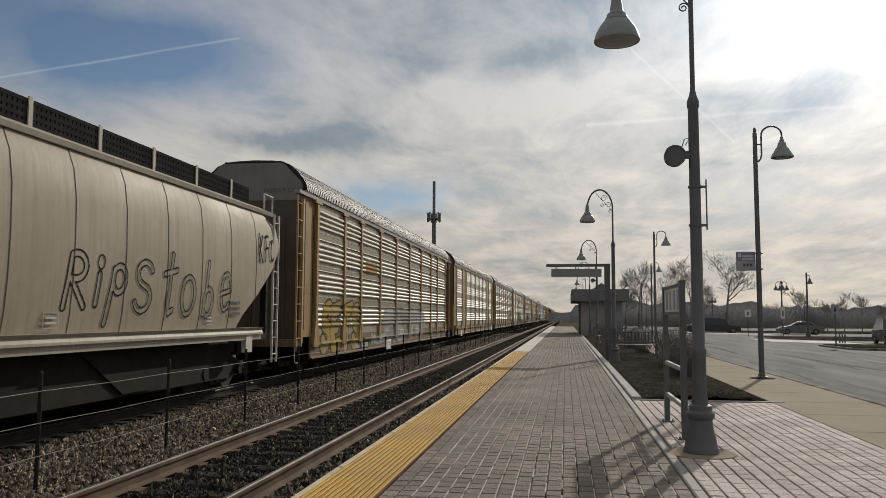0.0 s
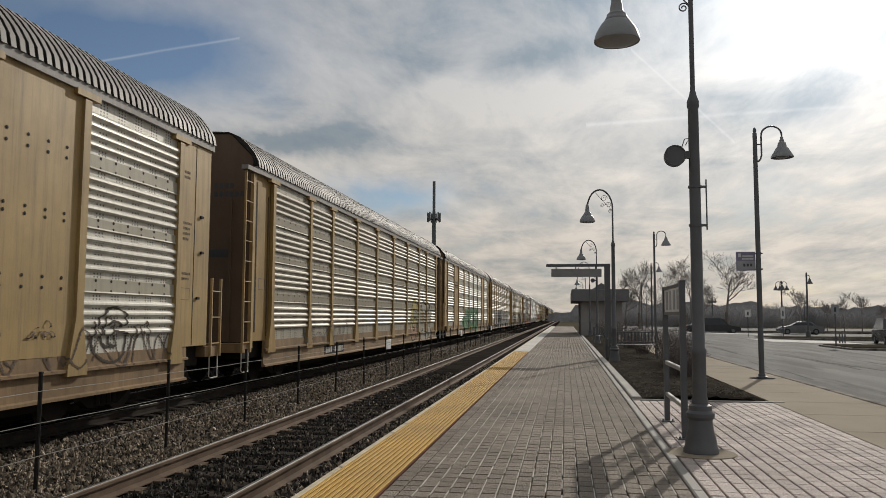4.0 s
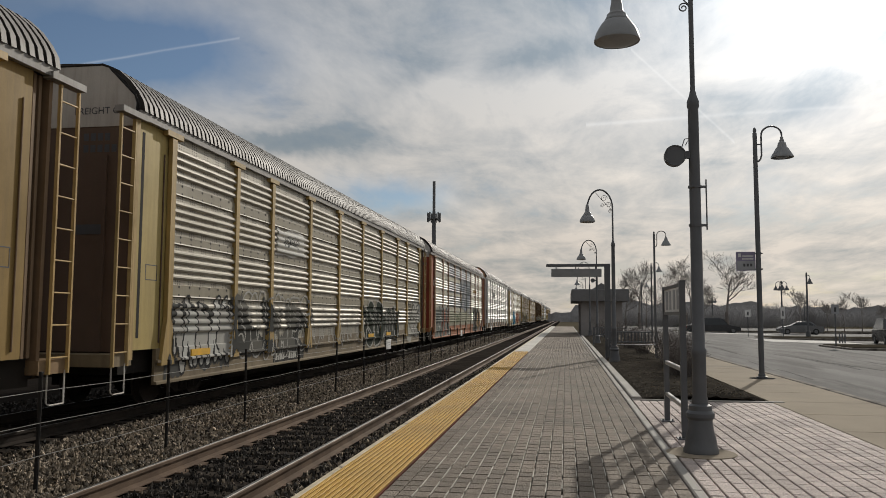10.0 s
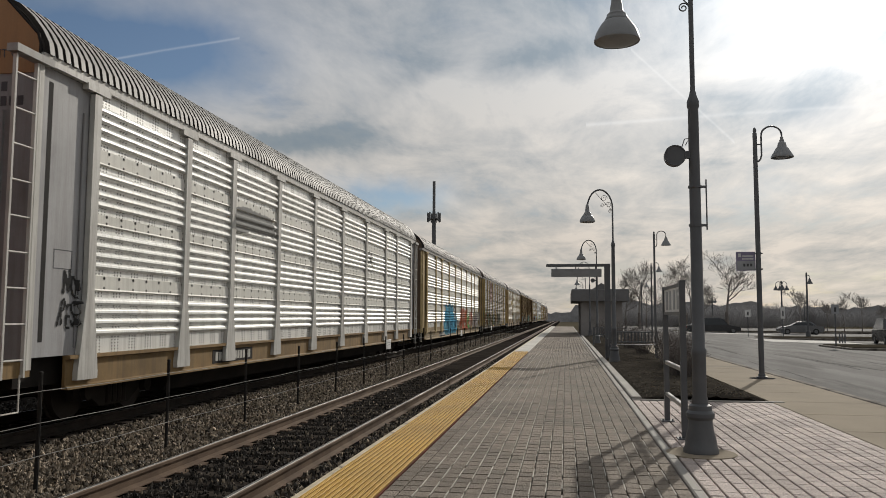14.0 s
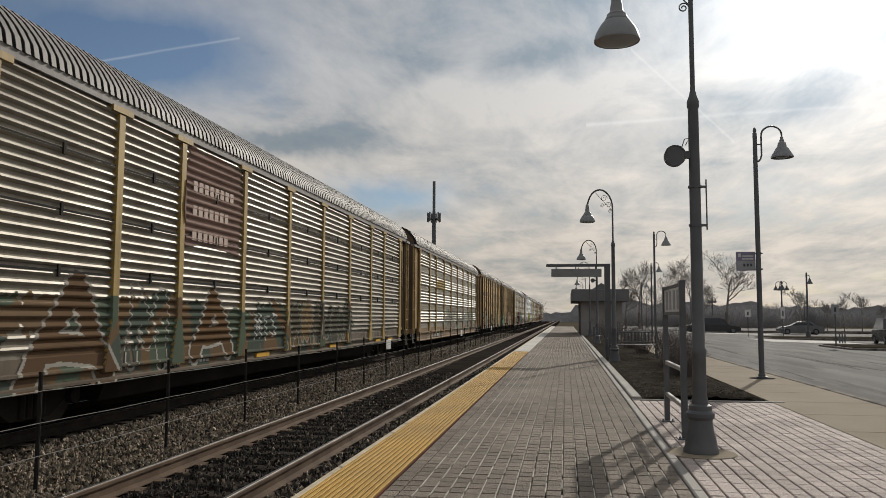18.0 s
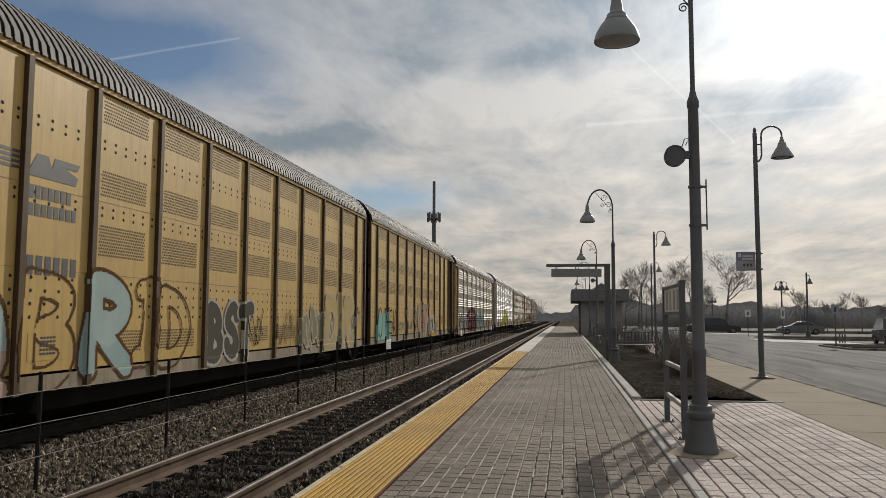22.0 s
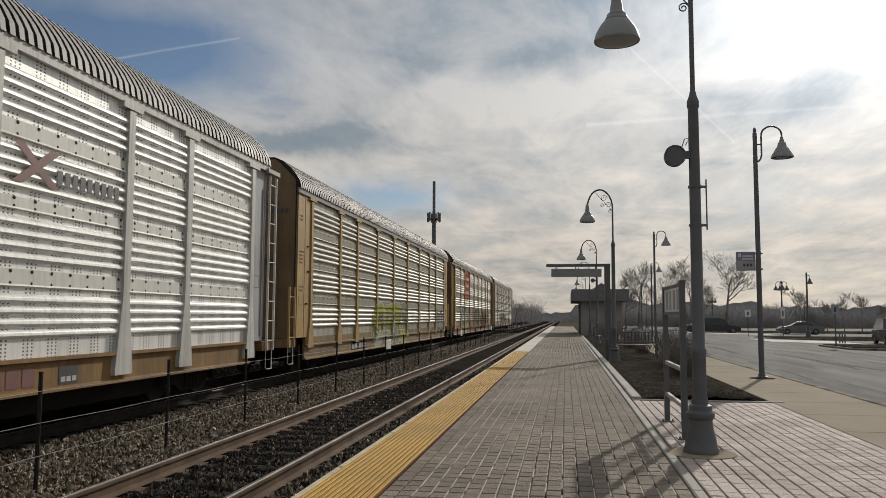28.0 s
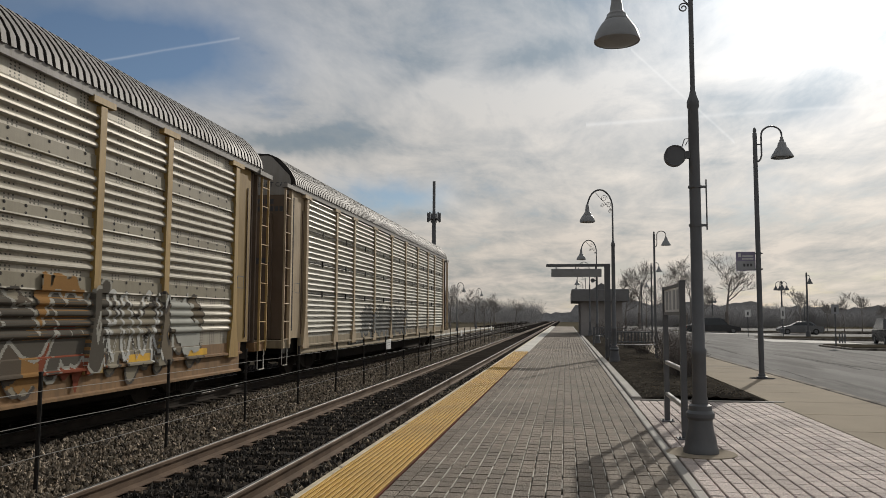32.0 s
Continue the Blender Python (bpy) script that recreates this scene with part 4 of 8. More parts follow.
        # end bays: recessed door pockets with upright ribs
        for a, b, f in ((0.62, bays[0], 1), (bays[-1], LENGTH - 0.62, -1)):
            if plain_end:
                part("corner_panel", Geo().box(1.44, 1.52, a, b, 1.10, 5.03), m_frame, car, "plain painted corner panel", at=fl)
                if s == 1:
                    m_ = (a + b) / 2
                    part("panel_seam", Geo().box(1.5205, 1.524, m_ - 0.012, m_ + 0.012, 1.12, 5.0), MAT["black"], car, "dark upright seam")
                    for z0, n in ((4.40, 5), (4.30, 5), (3.42, 7), (3.32, 6), (3.22, 6), (3.12, 5), (2.46, 7), (2.36, 6)):
                        bars_text(car, a + 0.14, z0, n, 0.035, 0.045, 0.02, 1.5215, MAT["faint"], "small data lines in plain bars")
                    box_ = Geo().box(1.5205, 1.5235, a + 0.12, a + 0.50, 1.98, 1.99).box(1.5205, 1.5235, a + 0.12, a + 0.50, 2.20, 2.21).box(1.5205, 1.5235, a + 0.12, a + 0.13, 1.99, 2.20).box(1.5205, 1.5235, a + 0.49, a + 0.50, 1.99, 2.20)
                    part("data_box", box_, MAT["faint"], car, "thin outlined data box")
                    for z0, y_ in ((2.0, m_ + 0.12), (2.9, m_ + 0.25), (3.6, m_ + 0.2)):
                        part("latch", Geo().soft_box(1.52, 1.56, y_, y_ + 0.10, z0, z0 + 0.05, 0.01), MAT["black"], car)
            else:
                c = 0.56 if f == 1 else a + 0.95
                part("corner_plate", Geo().box(1.40, 1.46, min(c, b if f == 1 else a), max(c, b if f == 1 else a), 1.10, 5.03), m_plate if f == 1 or ladders == "white" else m_rear, car, "painted corner plate", at=fl)
                if s == 1:
                    # upright pipe, black strip painting a slot's shade, data box and latch on the corner plate
                    ya_, yb_ = (0.66, b) if f == 1 else (a, c)
                    wd = yb_ - ya_
                    part("recess", Geo().box(1.4605, 1.4625, ya_ + wd * 0.12, ya_ + wd * 0.20, 1.3, 4.85), MAT["black"], car, "flat black strip for the shade of an upright slot")
                    part("conduit", Geo().tube([(1.475, ya_ + wd * 0.80, 1.2), (1.475, ya_ + wd * 0.80, 4.6)], 0.014, 6), m_end, car, "thin upright pipe")
                    box_ = Geo().box(1.4605, 1.4625, ya_ + wd * 0.34, ya_ + wd * 0.70, 2.30, 2.315).box(1.4605, 1.4625, ya_ + wd * 0.34, ya_ + wd * 0.70, 2.56, 2.575).box(1.4605, 1.4625, ya_ + wd * 0.34, ya_ + wd * 0.355, 2.315, 2.56).box(1.4605, 1.4625, ya_ + wd * 0.685, ya_ + wd * 0.70, 2.315, 2.56)
                    part("data_box", box_, MAT["sign_dark"], car, "thin outlined data box")
                if f == 1:
                    part("corner_bar", Geo().box(1.44, 1.53, 0.50, 0.60, 0.95, 5.03), m_lad, car, at=fl)
                    continue
                lo, hi = (a, c) if f == 1 else (c, b)
                g = Geo().box(1.28, 1.34, lo, hi, 1.10, 5.03)
                for u in (0.3, 0.65):
                    yy = lo + (hi - lo) * u
                    g.box(1.34, 1.42, yy - 0.03, yy + 0.03, 1.1, 5.03)
                part("door_pocket", g, m_end, car, at=fl)
        # ladders at both ends
        tall = ladders in ("full", "white")
        lad = shared(("ladder", tall), ladder_mesh, 0.86, 4.98 if tall else 2.45)
        part("ladder", lad, m_lad, car, at=fl @ pose(1.50, 0.0, 0))
        part("ladder", lad, m_lad, car, at=fl @ pose(1.50, LENGTH - 0.46, 0))
        for y_ in (0.04, LENGTH - 0.42):
            part("grab_step", Geo().tube([(1.50, y_, 0.90), (1.50, y_, 0.46), (1.52, y_ + 0.03, 0.43), (1.52, y_ + 0.35, 0.43), (1.50, y_ + 0.38, 0.46), (1.50, y_ + 0.38, 0.90)], 0.013, 5), MAT["chrome_white"], car, "pale stirrup step", at=fl)
        if tall:
            part("roof_bracket", Geo().box(1.44, 1.60, -0.05, 0.72, 5.0, 5.10), m_roof, car, at=fl)
            part("roof_bracket", Geo().box(1.44, 1.60, LENGTH - 0.72, LENGTH + 0.05, 5.0, 5.10), m_roof, car, at=fl)
        if s == 1:
            if style == "grouped":
                rivets(car, MAT["black"], bays[0] + 0.2, bays[-1] - 0.2, (4.12, 3.965, 3.15, 3.045, 2.22, 2.065), 0.42, 1.508)
            else:
                g = Geo()
                for z in (4.08, 3.20, 2.32):
                    for k in range(len(bays) - 1):
                        g.box(1.475, 1.538, bays[k] + 0.12, bays[k + 1] - 0.12, z - 0.014, z + 0.014)
                        yy = (bays[k] + bays[k + 1]) / 2
                        g.box(1.53, 1.56, yy - 0.025, yy + 0.025, z - 0.09, z + 0.09)
                part("panel_seam", g, MAT["black"], car, "black seam between panel rows", kind="stuff")
            if reflectors:
                for k in reflectors:
                    part("reflector", Geo().box(1.50 if style != "fine" else 1.475, 1.535 if style != "fine" else 1.51, bays[k] + 0.95, bays[k] + 1.75, *((0.72, 0.82) if style == "fine" else (0.915, 1.04))), MAT["reflector"], car, "yellow reflective strip")
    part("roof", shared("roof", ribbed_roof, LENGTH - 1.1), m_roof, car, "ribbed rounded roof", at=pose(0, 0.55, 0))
    door = shared("end", end_wall)
    stile = shared("stile", lambda: Geo().box(-0.03, 0.03, 0.50, 0.549, 1.1, 4.40).mesh("stile", None))
    for m_ in (pose(0, 0, 0), pose(0, LENGTH, 0, 0, 0, 180)):
        d_ = part("end_door", door, m_end, car, at=m_)
        for x in (-0.96, 0.0, 0.96):
            part("stile", stile, m_end, d_, at=pose(x, 0, 0))
    if roof_end:
        up = [(1.485, 4.90), (1.49, 5.30), (1.45, 5.425), (0.945, 5.93), (0.825, 5.975), (0.55, 5.99)]
        m_up = metal_paint("wagon_end_top_paint", roof_end, tuple(c * 0.8 for c in roof_end), 0.6, car=car)
        part("end_top", Geo().prism(up + [(-x, z) for x, z in reversed(up)], "y", 0.535, 0.549), m_up, car, "paler upper end sheet")
        word = bpy.data.curves.new("lettering", "FONT")
        word.body, word.size, word.extrude, word.align_x = "FREIGHT CAR", 0.17, 0.002, "RIGHT"
        text = new("lettering", word)
        flat_ = bpy.data.meshes.new_from_object(text)
        bpy.data.objects.remove(text)
        part("lettering", flat_, MAT["sign_dark"], car, "black block capitals", at=pose(1.38, 0.531, 5.12, 90, 0, 0))
    for z, n in ((4.66, 4), (4.46, 6)):
        for k in range(n):
            part("lettering", Geo().box(0.52 + 0.13 * k, 0.61 + 0.13 * k, 0.545, 0.5495, z, z + 0.13), MAT["sign_dark"], car)
    part("end_trim", Geo().tube([(1.47, 0.54, 1.1), (1.49, 0.54, 5.30), (1.45, 0.54, 5.43), (0.945, 0.54, 5.94), (0.825, 0.54, 5.985), (-0.825, 0.54, 5.985)], 0.022, 5), MAT["black"], car, "black edge trim round the end")
    part("end_notice", Geo().box(0.42, 0.95, 0.545, 0.5495, 3.05, 3.22), MAT["sign_dark"], car, "small dark notice")
    # end platforms between the ladders
    part("end_sill", Geo().box(-1.50, 1.50, 0.0, 0.62, 0.86, 1.06), m_sill, car)
    part("end_sill", Geo().box(-1.50, 1.50, LENGTH - 0.62, LENGTH, 0.86, 1.06), m_sill, car)
    if paint:
        spray(car, style, bays, paint, ladders == "white")
    if emblem == "ring":
        ring = Geo().tube([(1.468, 1.12 + 0.27 * math.cos(a * math.pi / 16), 3.75 + 0.40 * math.sin(a * math.pi / 16)) for a in range(33)], 0.016, 5)
        ring.box(1.462, 1.47, 0.88, 1.36, 3.72, 3.78).box(1.462, 1.47, 1.09, 1.15, 3.40, 3.715).box(1.462, 1.47, 1.09, 1.15, 3.785, 4.10)
        part("emblem", ring, MAT["faint"], car, "faded round emblem")
    elif emblem:
        m_x = material("dull_red_emblem", (0.20, 0.085, 0.075), 0.6, scale=3, fine=40, bump=0.0)
        for q in ((19.05, 3.88, 19.85, 3.36), (19.05, 3.36, 19.85, 3.88)):
            part("emblem", Geo().prism([(q[0] - 0.10, q[1]), (q[0] + 0.12, q[1]), (q[2] + 0.10, q[3]), (q[2] - 0.12, q[3])], "x", 1.5385, 1.5415), m_x, car, "dull red crossed emblem")
        bars_text(car, 19.88, 3.44, 9, 0.12, 0.20, 0.06, 1.5385, MAT["sign_dark"], "programme name in plain bars")
        part("data_box", Geo().box(1.477, 1.481, 20.2, 20.65, 0.70, 0.95), MAT["sign_dark"], car, "dark data plate")
        bars_text(car, 20.24, 0.74, 3, 0.10, 0.07, 0.03, 1.4815, MAT["mark"], "plate lines in plain bars")
        bars_text(car, 18.8, 0.72, 3, 0.26, 0.26, 0.05, 1.477, m_x, "owner's mark in plain bars")
    if marks:
        mz = 0.76 if white else low + 0.11
        part("data_plate", Geo().box(1.4755, 1.4795, marks - 0.14, marks + 1.95, mz - 0.05, mz + 0.22), MAT["black"], car, "black plate behind the markings")
        bars_text(car, marks, mz, 4, 0.12, 0.17, 0.045, 1.480, MAT["mark"], "owner's mark in plain bars")
        bars_text(car, marks + 0.95, mz, 6, 0.11, 0.17, 0.04, 1.480, MAT["mark"], "wagon marking in plain bars")
    if ladders == "white":
        # these two wagons are a hand taller above the sill
        taller = Matrix.Translation((0, 0, 1.0)) @ Matrix.Diagonal((1, 1, 1.036, 1)) @ Matrix.Translation((0, 0, -1.0))
        for ob in list(car.children):
            ob.matrix_basis = taller @ ob.matrix_basis
    couplers(car, -0.33, LENGTH + 0.32)
    running_gear(car, (3.4, LENGTH - 3.4))
    return car


INK, WHITE, PALE_BLUE, TEAL = (0.03, 0.03, 0.032), (0.52, 0.52, 0.49), (0.30, 0.42, 0.43), (0.16, 0.36, 0.34)
SPRAYS = {}


def spray_paint(colour):
    if colour not in SPRAYS:
        SPRAYS[colour] = material("sprayed_paint", colour, 0.8, second=tuple(0.8 * c + 0.015 for c in colour), scale=1.2, fine=45, bump=0.05, spread=0.16, spec=0.0)
    return SPRAYS[colour]


def letter_strokes(rnd, y, w, z, h):
    """Looping sprayed strokes that fill a letter's room; they spell nothing."""
    out = []
    for _ in range(2):
        n = rnd.randint(3, 5)
        up = rnd.random() < 0.5
        pts = []
        for k in range(n):
            a = (k + rnd.uniform(-0.25, 0.25)) / (n - 1)
            b = rnd.uniform(0.68, 1.0) if (k % 2 == 0) == up else rnd.uniform(0.0, 0.35)
            pts.append(Vector((y + w * min(max(a, 0.0), 1.0), z + h * b)))
        curve = []
        for k in range(n - 1):
            p0, p1, p2, p3 = pts[max(k - 1, 0)], pts[k], pts[k + 1], pts[min(k + 2, n - 1)]
            for i in range(5):
                t = i / 5
                q = 0.5 * ((2 * p1) + (p2 - p0) * t + (2 * p0 - 5 * p1 + 4 * p2 - p3) * t * t + (3 * p1 - p0 - 3 * p2 + p3) * t ** 3)
                curve.append((q.x, q.y))
        curve.append((pts[-1].x, pts[-1].y))
        out.append(curve)
    return out


def loop(cx, cy, rx, ry, a0, a1, n=14):
    """Part of an oval as points, angles in degrees."""
    return [(cx + rx * math.cos(radians(a0 + (a1 - a0) * k / n)), cy + ry * math.sin(radians(a0 + (a1 - a0) * k / n))) for k in range(n + 1)]


def curve(*parts):
    return [p for part_ in parts for p in part_]


GLYPHS = {"L": [[(0.15, 1.0), (0.12, 0.05), (0.95, 0.05)]], "A": [[(0.05, 0.0), (0.5, 0.95), (0.95, 0.0)], [(0.25, 0.3), (0.75, 0.3)]],
          "M": [[(0.08, 0.0), (0.15, 0.95), (0.5, 0.3), (0.85, 0.95), (0.92, 0.0)]], "E": [[(0.9, 0.95), (0.12, 0.92), (0.12, 0.05), (0.9, 0.05)], [(0.12, 0.5), (0.75, 0.5)]],
          "R": [curve([(0.05, 0.0), (0.22, 0.95)], loop(0.45, 0.75, 0.4, 0.23, 100, -95), [(0.25, 0.52), (0.9, 0.02)])],
          "i": [[(0.3, 0.0), (0.5, 0.62)], loop(0.6, 0.88, 0.2, 0.08, 0, 360)],
          "p": [[(0.05, 0.0), (0.3, 0.9)], curve([(0.22, 0.62)], loop(0.6, 0.74, 0.35, 0.22, 150, -160))],
          "S": [curve(loop(0.55, 0.75, 0.36, 0.22, 20, 250), loop(0.5, 0.27, 0.38, 0.24, 70, -160))],
          "t": [[(0.55, 1.0), (0.42, 0.15), (0.55, 0.0), (0.8, 0.06)], [(0.05, 0.66), (0.95, 0.74)]],
          "o": [loop(0.5, 0.5, 0.42, 0.46, 0, 360, 20)], "b": [[(0.35, 1.0), (0.12, 0.05)], loop(0.48, 0.27, 0.38, 0.25, 170, -175)],
          "e": [curve([(0.15, 0.48), (0.85, 0.56)], loop(0.5, 0.52, 0.38, 0.42, 10, 320, 20))],
          "K": [[(0.15, 0.0), (0.2, 1.0)], [(0.9, 0.95), (0.22, 0.45), (0.95, 0.0)]], "F": [[(0.2, 0.0), (0.2, 0.95), (0.95, 0.98)], [(0.2, 0.5), (0.8, 0.52)]], "C": [loop(0.55, 0.5, 0.4, 0.46, 50, 310)],
          "T": [[(0.5, 0.0), (0.48, 0.95)], [(0.02, 0.92), (0.98, 0.97)]], "G": [curve(loop(0.5, 0.5, 0.4, 0.46, 55, 325), [(0.86, 0.42), (0.55, 0.42)])],
          "I": [[(0.5, 0.0), (0.5, 1.0)], [(0.2, 0.97), (0.8, 0.97)], [(0.2, 0.03), (0.8, 0.03)]], "U": [curve([(0.1, 1.0)], loop(0.5, 0.42, 0.4, 0.38, 180, 360), [(0.9, 1.0)])],
          "N": [[(0.1, 0.0), (0.12, 0.95), (0.85, 0.05), (0.9, 1.0)]], "D": [curve([(0.12, 0.02), (0.15, 0.97)], loop(0.3, 0.5, 0.6, 0.46, 75, -75), [(0.12, 0.02)])],
          "B": [curve([(0.12, 0.02), (0.15, 0.97)], loop(0.35, 0.74, 0.42, 0.22, 85, -80), loop(0.38, 0.26, 0.5, 0.25, 75, -85), [(0.12, 0.02)])],
          "P": [curve([(0.12, 0.0), (0.15, 0.97)], loop(0.38, 0.73, 0.42, 0.24, 85, -90), [(0.14, 0.48)])],
          "X": [[(0.08, 0.98), (0.92, 0.02)], [(0.92, 0.98), (0.08, 0.02)]], "Q": [loop(0.5, 0.5, 0.42, 0.46, 0, 360, 20), [(0.55, 0.3), (0.95, -0.05)]],
          "V": [[(0.05, 1.0), (0.5, 0.05), (0.95, 1.0)]], "O": [loop(0.5, 0.5, 0.40, 0.46, 0, 360, 20)], "Z": [[(0.1, 0.95), (0.9, 0.92), (0.1, 0.05), (0.92, 0.04)]]}
GLYPHS_USED = ("LLAME", "R", "i", "p", "S", "t", "o", "b", "e", "K", "F", "C", "B")


def spray(car, style, posts, jobs, white=False):
    """Sprayed lettering on the wagon's near side, laid on the sheet's own relief as a skin of small patches."""
    if style == "hopper":
        zs, xs = [z for _, z in HOPPER_SECTION][::-1], [x for x, _ in HOPPER_SECTION][::-1]
        proud, half_z, half = 1.0, [0.0, 9.0], [0.0, 0.0]
    elif style == "flat":
        zs, xs = [5.0, 0.86, 0.82, 0.62], [1.505, 1.505, 1.52, 1.52]
        proud, half_z, half = 1.575, [0.6, 5.0], [0.062, 0.062]
    else:
        sec = panel_section(style)
        low = 0.66 if style == "fine" else 0.47
        zs = [z for z, _ in sec] + [1.099, 0.91, 0.895, 0.855, 0.84, low + 0.06, low]
        xs = [1.475 + x for _, x in sec] + [1.50, 1.50, 1.55, 1.55, 1.475, 1.475, 1.53]
        proud, half_z, half = 1.56, [0.80, 0.90, 1.65, 5.0], [0.241, 0.241, 0.086, 0.086]
    if white:
        half_z, half = [0.74, 0.84, 1.95, 5.0], [0.251, 0.251, 0.096, 0.096]
        zs = [z for z, _ in sec] + [1.099, 1.05, 1.03, 0.68, 0.62]
        xs = [1.475 + x for _, x in sec] + [1.55, 1.55, 1.475, 1.475, 1.53]
    zs, xs = np.array(zs[::-1]), np.array(xs[::-1])
    posts = np.array(posts)

    def skin(y, z):
        x = np.interp(z, zs, xs)
        near = np.abs(y[:, None] - posts[None]).min(1) < np.interp(z, half_z, half)
        if style in ("grouped", "fine"):
            x = np.where(y < posts[0] - 0.25, 1.461, x)
        return np.where(near & (z > (0.74 if white else 0.80)), proud, x) + 0.005

    for i, (y0, y1, z0, z1, n, fills, line, look_) in enumerate(jobs):
        rnd = random.Random(int(y0 * 100) + i * 7 + int(z1 * 10))
        kind_ = look_.split(":")[0]
        dy, dz = (0.022, 0.018) if style != "hopper" else (0.014, 0.013)
        ys, zz = np.arange(y0 - 0.3, y1 + 0.3, dy), np.arange(max(0.63 if white or style != "grouped" else 0.50, z0 - 0.25), z1 + 0.3, dz)
        cy, cz = [a.ravel() for a in np.meshgrid(ys + dy / 2, zz + dz / 2, indexing="ij")]
        hue = np.full(len(cy), -1)
        tones = list(fills) + [line]
        if look_ == "block":
            wob = np.array([noise.noise((a * 1.3, b * 1.3, i + 0.5)) for a, b in zip(cy, cz)])
            inside = (cy > y0 + wob * 0.25) & (cy < y1 + wob * 0.25) & (cz > z0 + wob * 0.12) & (cz < z1 + wob * 0.12)
            hue[inside] = 0
        elif look_ == "fade":
            # a worn cloud of paint with ragged streaks
            wob = np.array([noise.noise((a * 1.1, b * 1.8, i + 0.5)) + 0.6 * noise.noise((a * 7, b * 2.5, i)) for a, b in zip(cy, cz)])
            ey = np.minimum(cy - y0, y1 - cy) / (y1 - y0) * 4
            ez = np.minimum(cz - z0, z1 - cz) / (z1 - z0) * 4
            cover = np.minimum(np.minimum(ey, ez), 0.6) + wob
            pick = (np.array([noise.noise((a * 0.7, b * 0.9, 9 + i)) for a, b in zip(cy, cz)]) + 0.5) * len(fills)
            hue = np.where(cover > 0.12, np.clip(pick.astype(int), 0, len(fills) - 1), -1)
        else:
            w = (y1 - y0) / n
            spelt = look_ if look_ in GLYPHS_USED else ""
            look_ = ("line" if style == "hopper" else "heavy") if spelt else look_
            if ":" in look_:
                look_, spelt = look_.split(":")
            scale_ = 1.0 if look_ in ("line", "tag", "twin") else min(1.0, (z1 - z0) / 1.3) * min(1.0, w / 0.8)
            thick = {"bubble": 0.125, "thin": 0.022, "heavy": 0.15, "line": 0.027, "tag": 0.034, "fat": 0.20, "hollow": 0.17, "twin": 0.040}[look_] * scale_
            if look_ == "tag":
                thick *= min(1.0, w / 0.25)
            rim = {"bubble": 0.05, "fat": 0.065, "hollow": 0.042, "twin": 0.026}.get(look_, 0.0)
            for k in range(n):
                if spelt:
                    strokes = [[(y0 + w * (k + 0.12 + 0.76 * a), z0 + (z1 - z0) * b) for a, b in st] for st in GLYPHS[spelt[k]]]
                else:
                    strokes = letter_strokes(rnd, y0 + w * k - 0.06 * w, w * 1.15, z0 + rnd.uniform(-0.05, 0.05), (z1 - z0) * rnd.uniform(0.9, 1.05))
                lean = rnd.uniform(-0.1, 0.12) if style != "hopper" else 0.06
                d = np.full(len(cy), 9.0)
                sel = (cy > y0 + w * (k - 0.6)) & (cy < y0 + w * (k + 1.6))
                qy, qz = cy[sel] - (cz[sel] - z0) * lean, cz[sel]
                if style != "hopper":
                    qy, qz = qy + 0.035 * np.sin(5.1 * qz + 1.7 * k + i), qz + 0.04 * np.sin(3.3 * qy + 2.3 * k)
                dd = np.full(len(qy), 9.0)
                for st in strokes:
                    for (ay, az), (by, bz) in zip(st, st[1:]):
                        ey, ez = by - ay, bz - az
                        t = np.clip(((qy - ay) * ey + (qz - az) * ez) / (ey * ey + ez * ez + 1e-9), 0, 1)
                        dd = np.minimum(dd, np.hypot(qy - ay - t * ey, qz - az - t * ez))
                d[sel] = dd
                hue[d < thick + rim] = len(fills)
                if look_ in ("hollow", "twin"):
                    hue[d < thick] = -1
                elif look_ not in ("thin", "tag"):
                    hue[d < thick] = k % len(fills)
                if look_ == "fat":
                    # a darker core line and a worn lower half in the next fill colour
                    low = (d < thick) & (cz < z0 + (z1 - z0) * (0.34 + 0.1 * np.sin(4 * cy)))
                    hue[low] = (k + 1) % len(fills)
        for c, colour in enumerate(tones):
            idx = np.nonzero(hue == c)[0]
            if len(idx) < 6:
                continue
            ya, za = cy[idx] - dy / 2, cz[idx] - dz / 2
            quad = [(ya, za), (ya + dy, za), (ya + dy, za + dz), (ya, za + dz)]
            verts = np.stack([np.stack([skin(a, b) + 0.0008 * c + 0.0022 * i, a, b], 1) for a, b in quad], 1).reshape(-1, 3)
            me = bpy.data.meshes.new("graffiti")
            me.from_pydata(verts.tolist(), [], np.arange(len(verts)).reshape(-1, 4).tolist())
            me.materials.append(spray_paint(colour))
            ob = new("graffiti", me)
            ob.parent = car
            tagged(ob, "sprayed graffiti paint", kind="stuff" if kind_ in ("fade", "thin", "bubble", "tag", "hollow", "twin", "block") else "")


MAT["faint"] = material("faded_stencil_paint", (0.17, 0.125, 0.075), 0.8, scale=4, fine=50, bump=0.0)
MAT["name_paint"] = material("faded_name_paint", (0.50, 0.40, 0.34), 0.7, second=(0.44, 0.30, 0.25), scale=6, fine=50, bump=0.0)
MAT["mark"] = material("pale_stencil_paint", (0.5, 0.49, 0.45), 0.7, scale=4, fine=50, bump=0.0)
MAT["reflector"] = material("yellow_reflective_strip", (0.75, 0.42, 0.02), 0.5, scale=3, fine=40, bump=0.0)


